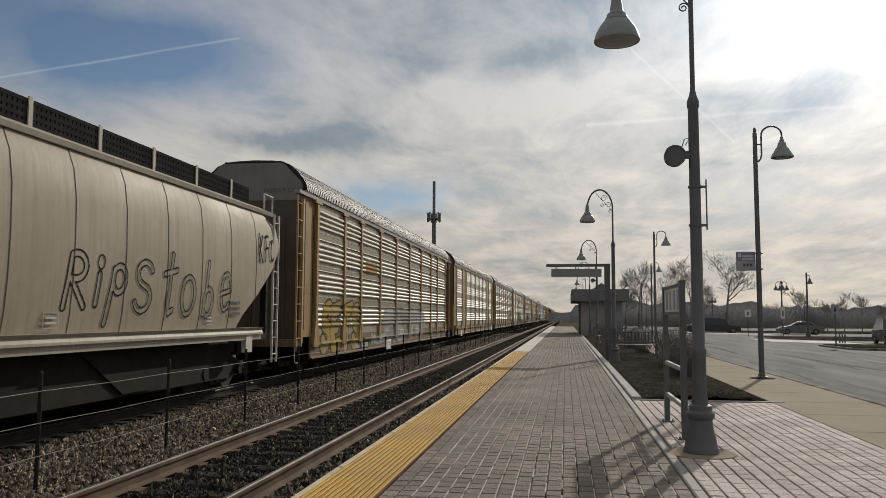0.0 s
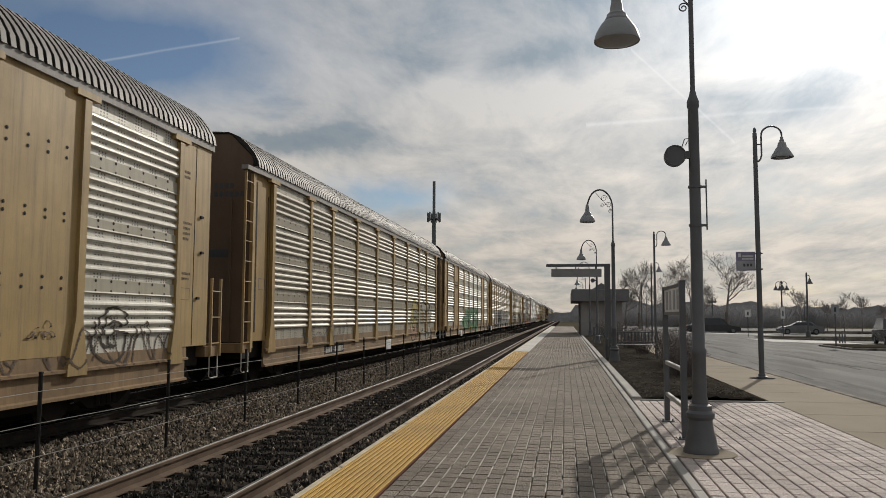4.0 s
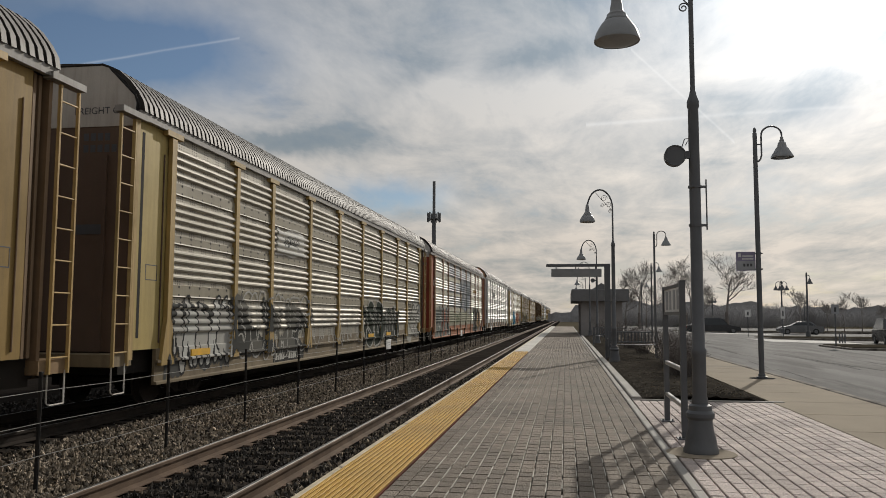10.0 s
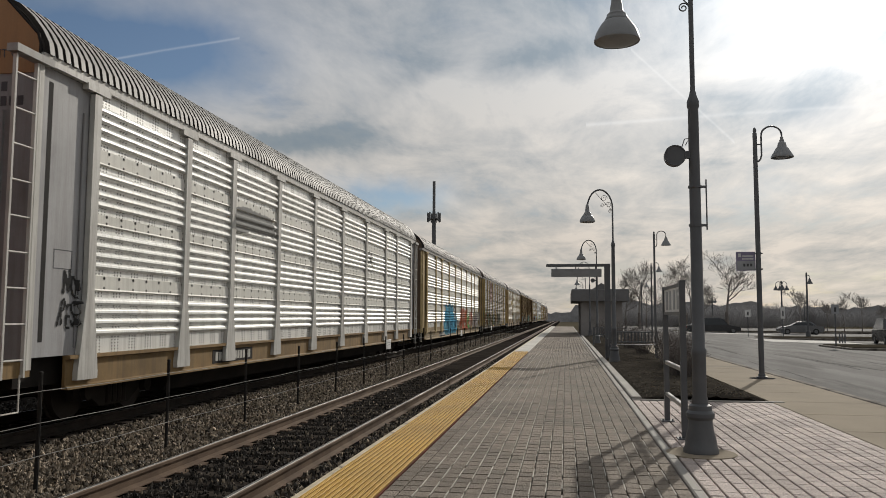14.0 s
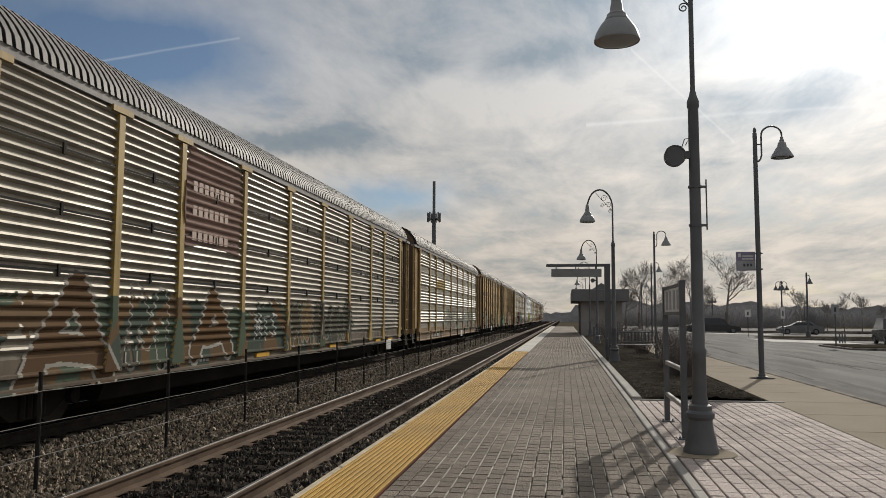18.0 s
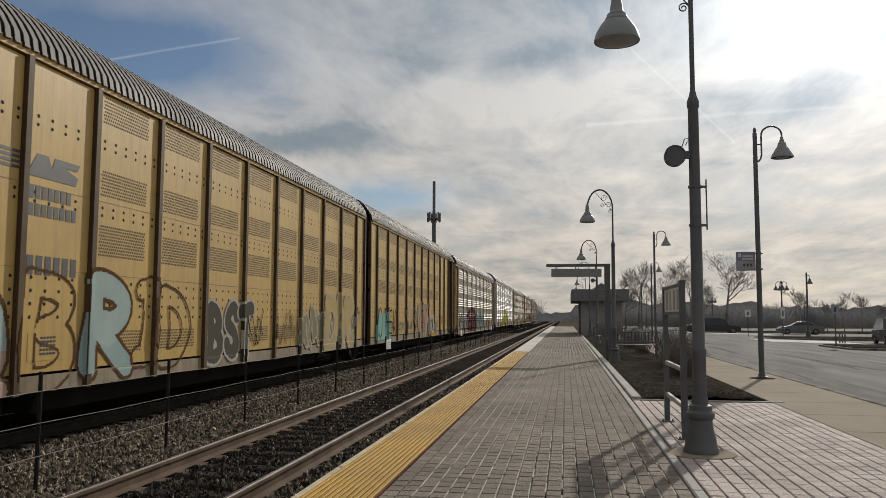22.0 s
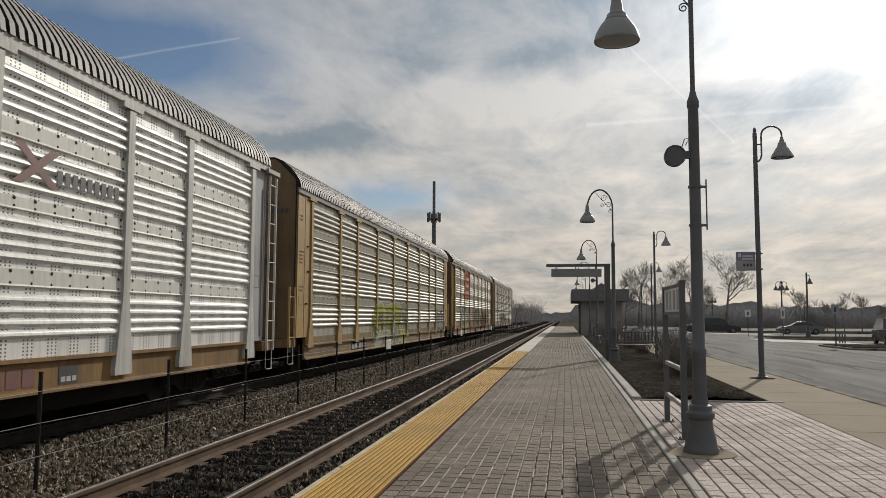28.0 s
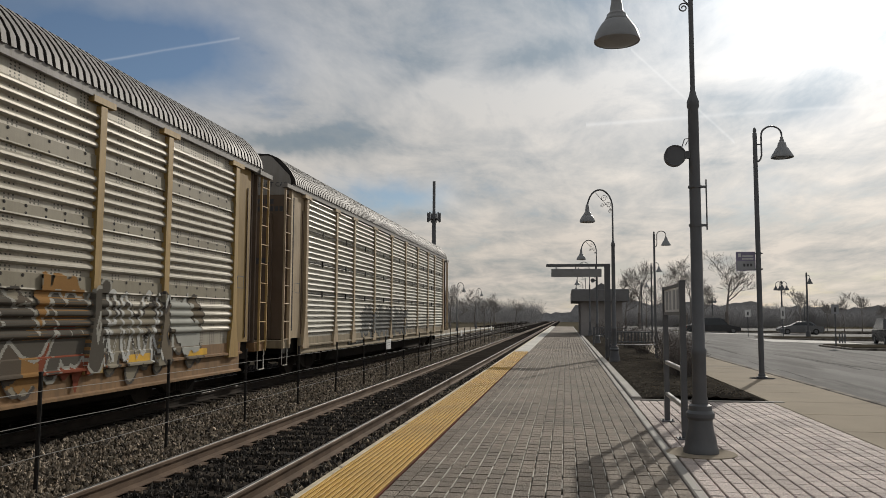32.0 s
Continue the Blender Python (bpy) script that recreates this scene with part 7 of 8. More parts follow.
# ---------------------------------------------------------------- lamps
BELL = [(0.03, 0.60), (0.05, 0.56), (0.062, 0.45), (0.068, 0.42), (0.075, 0.36), (0.087, 0.335), (0.112, 0.315), (0.112, 0.295), (0.125, 0.275), (0.138, 0.25),
        (0.136, 0.24), (0.158, 0.225), (0.187, 0.185), (0.215, 0.14), (0.238, 0.095), (0.252, 0.04), (0.258, 0.02), (0.258, 0.0), (0.245, 0.0), (0.22, 0.09), (0.15, 0.19)]

SMALL_BELL = [(0.02, 0.62), (0.035, 0.60), (0.035, 0.54), (0.055, 0.52), (0.055, 0.47), (0.085, 0.44), (0.10, 0.36), (0.115, 0.30), (0.15, 0.26), (0.165, 0.22),
              (0.20, 0.15), (0.235, 0.08), (0.255, 0.03), (0.258, 0.0), (0.245, 0.0), (0.225, 0.08), (0.15, 0.20)]


def scroll(cx, cz, r, turns, s):
    """Points of a flat spiral in the plane of the arm."""
    pts = []
    for k in range(int(14 * turns) + 1):
        a = 2 * math.pi * k / 14
        rr = r * (1 - 0.8 * k / (14 * turns))
        pts.append((cx + s * rr * math.cos(a), 0, cz + rr * math.sin(a)))
    return pts


def platform_lamp():
    """A tapered post with a wide arch over the platform and a bell-shaped lantern."""
    root = thing("platform_lamp", pose(0, 0, 0), "tall dark metal lamp post with an arched arm and bell lantern", "street lamp", "platform lamps")
    base = [(0.0, 0.0), (0.185, 0.0), (0.185, 0.05), (0.17, 0.08), (0.165, 0.14), (0.135, 0.27), (0.128, 0.36), (0.150, 0.39), (0.150, 0.43), (0.125, 0.46), (0.12, 0.51), (0.088, 0.53), (0.085, 0.60)]
    part("base", Geo().lathe(base, seg=20), MAT["iron"], root, "turned cast base", smooth=30)
    part("footing", Geo().lathe([(0.0, -0.02), (0.37, -0.02), (0.37, 0.006), (0.36, 0.010), (0.0, 0.011)], seg=28), MAT["walk"], root, "round concrete footing")
    part("post", Geo().lathe([(0.076, 0.58), (0.074, 1.04), (0.082, 1.06), (0.082, 1.11), (0.068, 1.13), (0.057, 3.78), (0.067, 3.81), (0.067, 3.86), (0.045, 3.92), (0.032, 3.98)], seg=16), MAT["iron"], root, smooth=40)
    arm = [(0, 0, 3.95), (0, 0, 5.05)]
    for k in range(1, 15):
        a = math.pi * k / 14
        arm.append((-0.41 + 0.41 * math.cos(a), 0, 5.05 + 0.62 * math.sin(a)))
    arm.append((-0.82, 0, 5.08))
    part("arm", Geo().tube(arm, 0.028, 10), MAT["iron"], root, smooth=60)
    g = Geo()
    for cx, cz, r, s in ((-0.27, 5.38, 0.11, 1), (-0.13, 5.16, 0.10, -1), (-0.33, 5.14, 0.07, 1), (-0.08, 4.95, 0.06, 1)):
        g.tube(scroll(cx, cz, r, 1.6, s), 0.008, 5)
    g.tube([(-0.55, 0, 5.58), (-0.30, 0, 5.28), (-0.02, 0, 4.98)], 0.008, 5)
    part("scrollwork", g, MAT["iron"], root, "thin wrought scrollwork")
    b = part("bell_shade", Geo().lathe(BELL, (-0.82, 0, 4.595), 24), MAT["bell"], root, "grey bell-shaped shade", smooth=40)
    part("lens", Geo().lathe([(0.0, -0.035), (0.12, -0.028), (0.20, -0.012), (0.243, 0.004), (0.235, 0.02), (0.0, 0.02)], (-0.82, 0, 4.597), 24), MAT["lamp_white"], b, "frosted lens", smooth=40)
    return root


def street_lamp():
    """A slim post with a finial and a small gooseneck arm towards the road."""
    root = thing("street_lamp", pose(0, 0, 0), "slim dark lamp post with a gooseneck arm and bell lantern", "street lamp", "street lamps along the pavement")
    part("ground_plate", Geo().lathe([(0.0, -0.002), (0.30, -0.002), (0.30, 0.006), (0.0, 0.007)], seg=24), MAT["tar"], root, "round black ground plate")
    part("base", Geo().lathe([(0.0, 0.007), (0.125, 0.007), (0.125, 0.04), (0.085, 0.05), (0.08, 0.10), (0.066, 0.12)], seg=20), MAT["iron"], root)
    part("post", Geo().lathe([(0.066, 0.1), (0.063, 2.0), (0.052, 6.0), (0.03, 6.02), (0.045, 6.06), (0.03, 6.12), (0.0, 6.15)], seg=14), MAT["iron"], root, smooth=40)
    arm = [(0.06, 0, 5.28), (0.12, 0, 5.34), (0.15, 0, 5.45), (0.15, 0, 5.90)]
    for k in range(1, 13):
        a = math.pi * (1 - k / 12)
        arm.append((0.39 + 0.24 * math.cos(a), 0, 5.94 + 0.22 * math.sin(a)))
    arm.append((0.63, 0, 5.80))
    part("arm", Geo().tube(arm, 0.022, 8), MAT["iron"], root, smooth=60)
    part("brace", Geo().box(0.05, 0.16, -0.012, 0.012, 5.70, 5.73), MAT["iron"], root)
    b = part("bell_shade", Geo().lathe([(r * 1.03, z * 0.85) for r, z in SMALL_BELL], (0.63, 0, 5.37), 22), MAT["bell"], root, "dark bell-shaped shade", smooth=40)
    part("lens", Geo().lathe([(0.0, -0.03), (0.12, -0.02), (0.20, 0.03), (0.0, 0.05)], (0.63, 0, 5.39), 16), MAT["lamp_white"], b, "frosted lens")
    return root


def car_park_lamp(arms, height):
    root = thing("car_park_lamp", pose(0, 0, 0), "dark car park lamp post with bell lanterns on curved arms" if arms > 1 else "dark car park lamp post with one bell lantern", "street lamp", "car park lamps")
    part("post", Geo().lathe([(0.0, 0.0), (0.2, 0.0), (0.2, 0.5), (0.09, 0.55), (0.07, height), (0.0, height + 0.1)], seg=10), MAT["iron"], root)
    for k in range(arms):
        a = (0, math.pi, math.pi / 2, -math.pi / 2)[k] + (0 if arms > 1 else 0.0)
        d = Vector((math.cos(a), math.sin(a), 0))
        reach = 0.56 if arms > 1 else 0.30
        pts = []
        for i in range(11):
            b = math.pi * (1 - i / 10)
            pts.append(d * (reach / 2 + reach / 2 * math.cos(b)) + Vector((0, 0, height - 0.35 + reach * 0.55 * math.sin(b))))
        part("arm", Geo().tube([d * 0.0 + Vector((0, 0, height - 0.6))] + pts, 0.03, 6), MAT["iron"], root)
        at = d * reach + Vector((0, 0, height - 0.95))
        part("bell_shade", Geo().lathe([(r * 1.0, z * 0.9) for r, z in SMALL_BELL], at, 14), MAT["iron"], root)
    return root


# bell grey is raised above the posts' for veiling glare by the sun
MAT["bell"] = material("glare_lifted_grey", (0.20, 0.205, 0.212), 0.45, second=(0.24, 0.245, 0.25), scale=4, fine=60, bump=0.05)


def round_speaker(at, s=1.0):
    root = thing("round_speaker", at, "round dark loudspeaker clamped to the lamp post", "loudspeaker", "loudspeakers on the lamp posts")
    part("drum", Geo().tube([(-0.18 * s, -0.05, 0), (-0.18 * s, 0.05, 0)], 0.114, 28), MAT["iron"], root, smooth=40)
    part("rim", Geo().tube([(-0.18 * s + 0.110 * math.cos(a * math.pi / 14), -0.05, 0.110 * math.sin(a * math.pi / 14)) for a in range(29)], 0.009, 6), MAT["iron"], root)
    part("bracket", Geo().box(-0.06 * s - 0.03, -0.06 * s + 0.05, -0.03, 0.03, -0.03, 0.05), MAT["iron"], root)
    part("cable", Geo().tube([(-0.10 * s, 0.0, 0.10), (-0.07 * s, 0, 0.19), (-0.03 * s, 0, 0.20), (0.0, 0, 0.12), (0.02, 0, 0.02)], 0.006, 5).tube([(-0.06 * s, 0.0, 0.12), (-0.02 * s, 0, 0.20), (0.02, 0, 0.10)], 0.006, 5), MAT["iron"], root)


def build_lamps():
    first = platform_lamp()
    ys = [8.96, 26.4, 43.9, 61.3, 78.7, 96.1]
    line_x = lambda y: 1.43 + 0.0079 * (y - ys[0])      # the lamps stand on a line slightly askew to the platform
    first.matrix_basis = pose(1.43, ys[0], 0.0)
    for y in ys[1:]:
        copy_thing(first, pose(line_x(y), y, 0.0))
    round_speaker(pose(1.40, 8.96, 3.25))
    round_speaker(pose(1.67, 43.9, 3.45))
    # slender rod held off the first post
    rod = thing("banner_rod", pose(1.43, 8.96, 0), "thin upright rod on two short brackets of the lamp post", "bracket")
    part("rod", Geo().tube([(0.12, 0, 2.42), (0.12, 0, 2.98)], 0.008, 6), MAT["iron"], rod)
    for z in (2.47, 2.90):
        part("clamp", Geo().box(0.05, 0.125, -0.012, 0.012, z - 0.012, z + 0.012).tube([(0, -0.001, z - 0.012), (0, -0.001, z + 0.012)], 0.075, 12), MAT["iron"], rod)
    second = street_lamp()
    second.matrix_basis = pose(4.66, 20.1, 0.0)
    for x, y in ((4.83, 44.2), (7.1, 67.5), (9.4, 101.0)):
        copy_thing(second, pose(x, y, 0.0 if y < 50 else -0.16))
    # flag-mounted board on the first street lamp
    b = thing("lamp_post_sign", pose(4.66, 20.1, 0), "small dull purple and white notice board on the lamp post", "sign")
    part("board", Geo().soft_box(-0.52, -0.07, -0.012, 0.012, 2.60, 3.06, 0.004), MAT["sign_purple"], b)
    part("lower_field", Geo().box(-0.50, -0.09, -0.016, -0.0125, 2.62, 2.84), MAT["sign_grey"], b)
    part("lettering", Geo().box(-0.36, -0.31, -0.019, -0.0165, 2.70, 2.77).box(-0.28, -0.23, -0.019, -0.0165, 2.70, 2.77).box(-0.20, -0.15, -0.019, -0.0165, 2.70, 2.77), MAT["sign_dark"], b)
    part("logo", Geo().box(-0.47, -0.41, -0.016, -0.0125, 2.93, 3.02).box(-0.38, -0.12, -0.016, -0.0125, 2.94, 2.97).box(-0.38, -0.12, -0.016, -0.0125, 2.87, 2.90), MAT["sign_white"], b)
    part("band", Geo().box(-0.09, 0.09, -0.05, 0.05, 2.62, 2.65).box(-0.09, 0.09, -0.05, 0.05, 3.0, 3.03), MAT["iron"], b)
    two = car_park_lamp(4, 5.5)
    two.matrix_basis = pose(22.63, 88.0, -0.2)
    copy_thing(two, pose(28.2, 160.0, -0.3))
    copy_thing(two, pose(26.9, 152.0, -0.3))
    one = car_park_lamp(1, 5.6)
    one.matrix_basis = pose(21.0, 73.4, -0.22, 0, 0, -50)
    copy_thing(one, pose(42.4, 150.0, -0.75))
    # posts on the opposite platform
    for y in (58.0, 74.0, 92.0, 112.0):
        copy_thing(first, pose(-12.6, y, -0.23, 0, 0, 180))


# ---------------------------------------------------------------- platform furniture
def sign_frame():
    root = thing("notice_frame", pose(1.41, 0, 0), "dark metal frame with a pale notice panel and low rails", "notice board")
    a, b = 9.98, 11.65
    post = lambda y, z: Geo().box(-0.035, 0.035, y - 0.035, y + 0.035, 0.0, z)
    part("post", post(a, 1.91), MAT["iron"], root)
    part("post", post(b, 1.89), MAT["iron"], root)
    for y in (a, b):
        part("foot_plate", Geo().soft_box(-0.09, 0.09, y - 0.09, y + 0.09, -0.002, 0.012, 0.004), MAT["iron"], root)
        for dx in (-0.065, 0.065):
            part("bolt", Geo().tube([(dx, y - 0.06, 0.01), (dx, y - 0.06, 0.035)], 0.012, 6), MAT["iron"], root)
    for z in (0.36, 0.80):
        part("rail", Geo().soft_box(-0.025, 0.025, a + 0.035, b - 0.035, z, z + 0.05, 0.008), MAT["rail_grey"], root, "worn grey rail")
    fr = Geo().box(-0.025, 0.025, a + 0.035, b - 0.035, 1.84, 1.88).box(-0.025, 0.025, a + 0.035, b - 0.035, 1.49, 1.53)
    part("panel_frame", fr, MAT["iron"], root)
    p = part("panel", Geo().box(-0.012, 0.012, a + 0.035, b - 0.035, 1.53, 1.84), MAT["sign_white"], root, "pale printed panel")
    for k in range(4):
        part("printed_field", Geo().box(-0.016, -0.0125, a + 0.18 + 0.36 * k, a + 0.36 + 0.36 * k, 1.56, 1.81), MAT["sign_grey"], p, "grey printed field")


def train_sign():
    root = thing("overhead_sign", pose(1.48, 28.6, -0.07), "dark cantilevered train information sign on one steel post", "sign")
    part("post", Geo().box(-0.10, 0.10, -0.09, 0.09, 0.0, 3.40), MAT["iron"], root)
    part("beam", Geo().soft_box(-2.15, 0.11, -0.07, 0.07, 3.32, 3.42, 0.01), MAT["iron"], root)
    part("display_box", Geo().soft_box(-1.97, -0.20, -0.14, 0.14, 2.96, 3.24, 0.02), MAT["bell"], root, "closed grey display box")
    for x in (-1.8, -1.1, -0.4):
        part("hanger", Geo().tube([(x, 0, 3.22), (x, 0, 3.34)], 0.02, 6), MAT["iron"], root)


def bench(at, name="bench"):
    root = thing(name, at, "dark slatted metal bench on the planting bed edge", "bench", "platform benches")
    for x in (-0.8, 0.8):
        part("leg", Geo().box(x - 0.03, x + 0.03, -0.28, 0.28, 0.38, 0.43).box(x - 0.03, x + 0.03, -0.27, -0.21, 0, 0.62).box(x - 0.03, x + 0.03, 0.21, 0.27, 0, 0.90), MAT["iron"], root)
        part("armrest", Geo().soft_box(x - 0.035, x + 0.035, -0.30, 0.24, 0.62, 0.66, 0.01), MAT["iron"], root)
    for k in range(7):
        part("seat_slat", Geo().soft_box(-0.8, 0.8, -0.26 + 0.07 * k, -0.205 + 0.07 * k, 0.43, 0.455, 0.005), MAT["iron"], root)
    part("back_rail", Geo().soft_box(-0.8, 0.8, 0.21, 0.25, 0.86, 0.90, 0.008), MAT["iron"], root)
    part("back_rail", Geo().soft_box(-0.8, 0.8, 0.21, 0.25, 0.52, 0.56, 0.008), MAT["iron"], root)
    for k in range(14):
        x = -0.74 + k * 0.114
        part("back_slat", Geo().box(x - 0.022, x + 0.022, 0.22, 0.24, 0.56, 0.86), MAT["iron"], root)


def shelter():
    root = thing("platform_shelter", pose(0, 0, 0), "dark brick station shelter with a deep flat roof", "shelter")
    x0, x1, y0, y1 = 1.25, 4.6, 66, 78
    t = 0.3
    part("wall", Geo().box(x0, x1, y0, y0 + t, -0.2, 2.75), MAT["brick"], root)
    part("wall", Geo().box(x0, x1, y1 - t, y1, -0.2, 2.75), MAT["brick"], root)
    part("wall", Geo().box(x1 - t, x1, y0 + t, y1 - t, -0.2, 2.75), MAT["brick"], root)
    for k in range(5):
        y = y0 + t + k * 2.8
        part("pier", Geo().box(x0, x0 + 0.3, y, y + 0.35, -0.2, 2.75), MAT["brick"], root)
    part("roof", Geo().soft_box(x0 - 0.75, x1 + 0.5, y0 - 0.8, y1 + 0.8, 2.75, 3.72, 0.05), MAT["roof_dark"], root, "deep dark fascia and roof")
    part("roof_gable", Geo().prism([(x0 + 0.9, 3.721), (x1 - 0.7, 3.721), ((x0 + x1) / 2 + 0.1, 4.35)], "y", y0 + 2.0, y1 - 2.0), MAT["roof_dark"], root, "low dark gable on the roof")


def clutter():
    sign_frame()
    train_sign()
    bench(pose(2.28, 28.0, 0.07, 0, 0, 180))
    bench(pose(2.2, 41.0, 0.04, 0, 0, 180))
    shelter()


# ---------------------------------------------------------------- trees and shrubs
def grow(g, rnd, p, d, length, r, level, top, spread, twig):
    """One limb with its side limbs."""
    steps = 4 if level < 2 else 3 if level < 3 else 2
    pts, radii = [p], [r]
    dd = d.copy()
    for k in range(steps):
        dd = (dd + Vector((rnd.uniform(-1, 1), rnd.uniform(-1, 1), rnd.uniform(-0.4, 0.8))) * 0.16).normalized()
        p = p + dd * (length / steps)
        pts.append(p)
        radii.append(max(twig, r * (1 - 0.62 * (k + 1) / steps)))
    g.tube(pts, radii, 7 if level == 0 else 5 if level == 1 else 3, cap=False)
    if level >= top:
        return
    n = (5, 6, 5, 5, 4)[min(level, 4)]
    for k in range(n):
        f = 0.35 + 0.65 * (k + rnd.random() * 0.7) / n if level else 0.30 + 0.70 * (k + 0.5 * rnd.random()) / n
        i = min(int(f * steps), steps - 1)
        q = pts[i].lerp(pts[i + 1], f * steps - i)
        axis = Vector((rnd.uniform(-1, 1), rnd.uniform(-1, 1), rnd.uniform(-0.15, 0.7))).normalized()
        nd = (dd * (1.0 - spread) + axis * spread).normalized()
        grow(g, rnd, q, nd, length * rnd.uniform(0.5, 0.72), max(twig, radii[i] * 0.55), level + 1, top, spread, twig)


def bare_tree_meshes(seed, height, spread, top, twig, r):
    rnd = random.Random(seed)
    trunk, crown = Geo(), Geo()
    trunk.tube([(0, 0, -0.3), (0, 0, height * 0.16), (rnd.uniform(-0.1, 0.1), rnd.uniform(-0.1, 0.1), height * 0.3)], [r * 1.3, r, r * 0.85], 8)
    grow(crown, rnd, Vector((0, 0, height * 0.27)), Vector((0, 0, 1)), height * 0.52, r * 0.8, 0, top, spread, twig)
    return trunk.mesh("trunk", None, fix=False), crown.mesh("crown", None, fix=False)


def build_trees():
    kinds = [bare_tree_meshes(21, 9.0, 0.62, 4, 0.013, 0.22), bare_tree_meshes(22, 8.4, 0.58, 4, 0.013, 0.20), bare_tree_meshes(26, 9.2, 0.60, 4, 0.013, 0.24)]
    small = [bare_tree_meshes(31, 4.6, 0.42, 4, 0.008, 0.07), bare_tree_meshes(32, 4.4, 0.46, 4, 0.008, 0.07)]
    rnd = random.Random(2)

    def plant(meshes, x, y, z, s, label, group):
        t = thing("bare_tree", pose(x, y, z, 0, 0, rnd.uniform(0, 360)) @ Matrix.Diagonal((s, s, s, 1)), label, "tree", group)
        part("trunk", meshes[0], MAT["bark"], t)
        part("crown", meshes[1], MAT["twig"], t, "bare winter branches")

    def row(px_list, label, group, meshes):
        for x, y, s in px_list:
            plant(meshes[rnd.randrange(len(meshes))], x, y, -0.5, s, label, group)

    row([(10.1, 112, 0.95), (11.6, 118, 0.72), (8.9, 121, 0.66), (16.3, 112, 1.0), (18.4, 121, 0.85), (21.7, 112, 0.98), (20.2, 124, 0.7)],
        "bare grey-brown deciduous tree beyond the car park", "bare trees beyond the car park", kinds)
    row([(31.0, 112, 1.12), (34.45, 112, 0.80), (36.6, 112, 0.80), (38.8, 112, 0.98), (41.5, 112, 0.76)],
        "small bare young tree in the car park", "young trees in the car park", small)
    row([(-16, 118, 0.5), (-19, 130, 0.6), (-22, 140, 0.75), (-14.5, 142, 0.5), (-24, 165, 0.85), (-17, 190, 0.7), (-13, 210, 0.6), (-30, 135, 0.8), (-26, 150, 0.8), (-20, 175, 0.75), (-15, 160, 0.55), (-28, 120, 0.75)],
        "bare tree beyond the opposite platform", "bare trees beyond the tracks", kinds)
    # shrubs in the planting bed
    for k, (x, y, h, w) in enumerate(((2.75, 19.8, 0.95, 0.55), (3.1, 21.4, 1.1, 0.6), (2.95, 23.4, 1.2, 0.75), (3.15, 25.4, 1.15, 0.6), (3.0, 32.0, 1.2, 0.8), (2.9, 37.0, 1.3, 0.9), (2.7, 47.0, 1.4, 1.0), (2.8, 55.0, 1.3, 1.1))):
        g = Geo()
        r2 = random.Random(60 + k)
        for _ in range(130):
            a, u = r2.uniform(0, 2 * math.pi), r2.random() ** 0.5
            p0 = Vector((0.22 * u * math.cos(a), 0.22 * u * math.sin(a), 0))
            tip = Vector((w * u * math.cos(a) * r2.uniform(0.7, 1.1), w * u * math.sin(a) * r2.uniform(0.7, 1.1), h * r2.uniform(0.45, 0.95)))
            mid = p0.lerp(tip, 0.5) + Vector((r2.uniform(-0.08, 0.08), r2.uniform(-0.08, 0.08), 0.12))
            g.tube([p0, mid, tip], [0.008, 0.006, 0.003], 3, cap=False)
            for _k in range(3):
                q = mid.lerp(tip, r2.random())
                g.tube([q, q + Vector((r2.uniform(-0.26, 0.26), r2.uniform(-0.26, 0.26), r2.uniform(-0.06, 0.18)))], [0.004, 0.002], 3, cap=False)
        s = thing("bare_shrub", pose(x, y, 0.03), "leafless twiggy brown shrub in the mulched bed", "shrub", "shrubs in the planting bed")
        part("crown", g, MAT["shrub"], s)
    # far woods: a long irregular belt of thin crowns, and low distance
    g = Geo()
    r3 = random.Random(77)

    def belt(x0, x1, y, h0, h1, count, depth):
        for _ in range(count):
            x, yy = r3.uniform(x0, x1), y + r3.uniform(0, depth)
            h = r3.uniform(h0, h1)
            for _k in range(9):
                a = r3.uniform(0, 2 * math.pi)
                b = Vector((x + r3.uniform(-0.6, 0.6), yy, h * r3.uniform(0.0, 0.5) - 0.8))
                t = b + Vector((math.cos(a) * h * 0.30, math.sin(a) * h * 0.2, h * r3.uniform(0.3, 0.55)))
                g.tube([b, b.lerp(t, 0.5) + Vector((0, 0, h * 0.06)), t], [0.03, 0.028, 0.016], 3, cap=False)

    belt(16, 60, 190, 4.0, 6.0, 1300, 20)
    belt(55, 190, 190, 2.8, 4.4, 3600, 30)
    belt(-60, -8, 230, 5, 9, 900, 60)
    belt(5, 40, 150, 3.0, 5.2, 1300, 25)
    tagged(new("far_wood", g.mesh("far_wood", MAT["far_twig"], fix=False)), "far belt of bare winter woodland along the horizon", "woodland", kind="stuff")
    # land behind the woods: a low uneven rise with haze put into its grey
    g = Geo()
    n = 700
    for k in range(n + 1):
        x = -700 + 1400 * k / n
        h = (7.2 if 20 < x < 75 else 5.4) + 1.0 * noise.noise((x * 0.02, 3.1, 0)) + 0.9 * noise.noise((x * 0.09, 1.1, 0)) + 1.3 * noise.noise((x * 0.17, 7.7, 0)) + 1.5 * noise.noise((x * 0.43, 2.7, 0))
        if -14 < x < 4:
            h *= 0.55
        g.v += [(x, 330 - abs(x) * 0.12, -1.0), (x, 332 - abs(x) * 0.12, max(1.0, h)), (x, 380 - abs(x) * 0.12, -1.0)]
    for k in range(n):
        a = 3 * k
        g.f += [(a, a + 3, a + 4, a + 1), (a + 1, a + 4, a + 5, a + 2)]
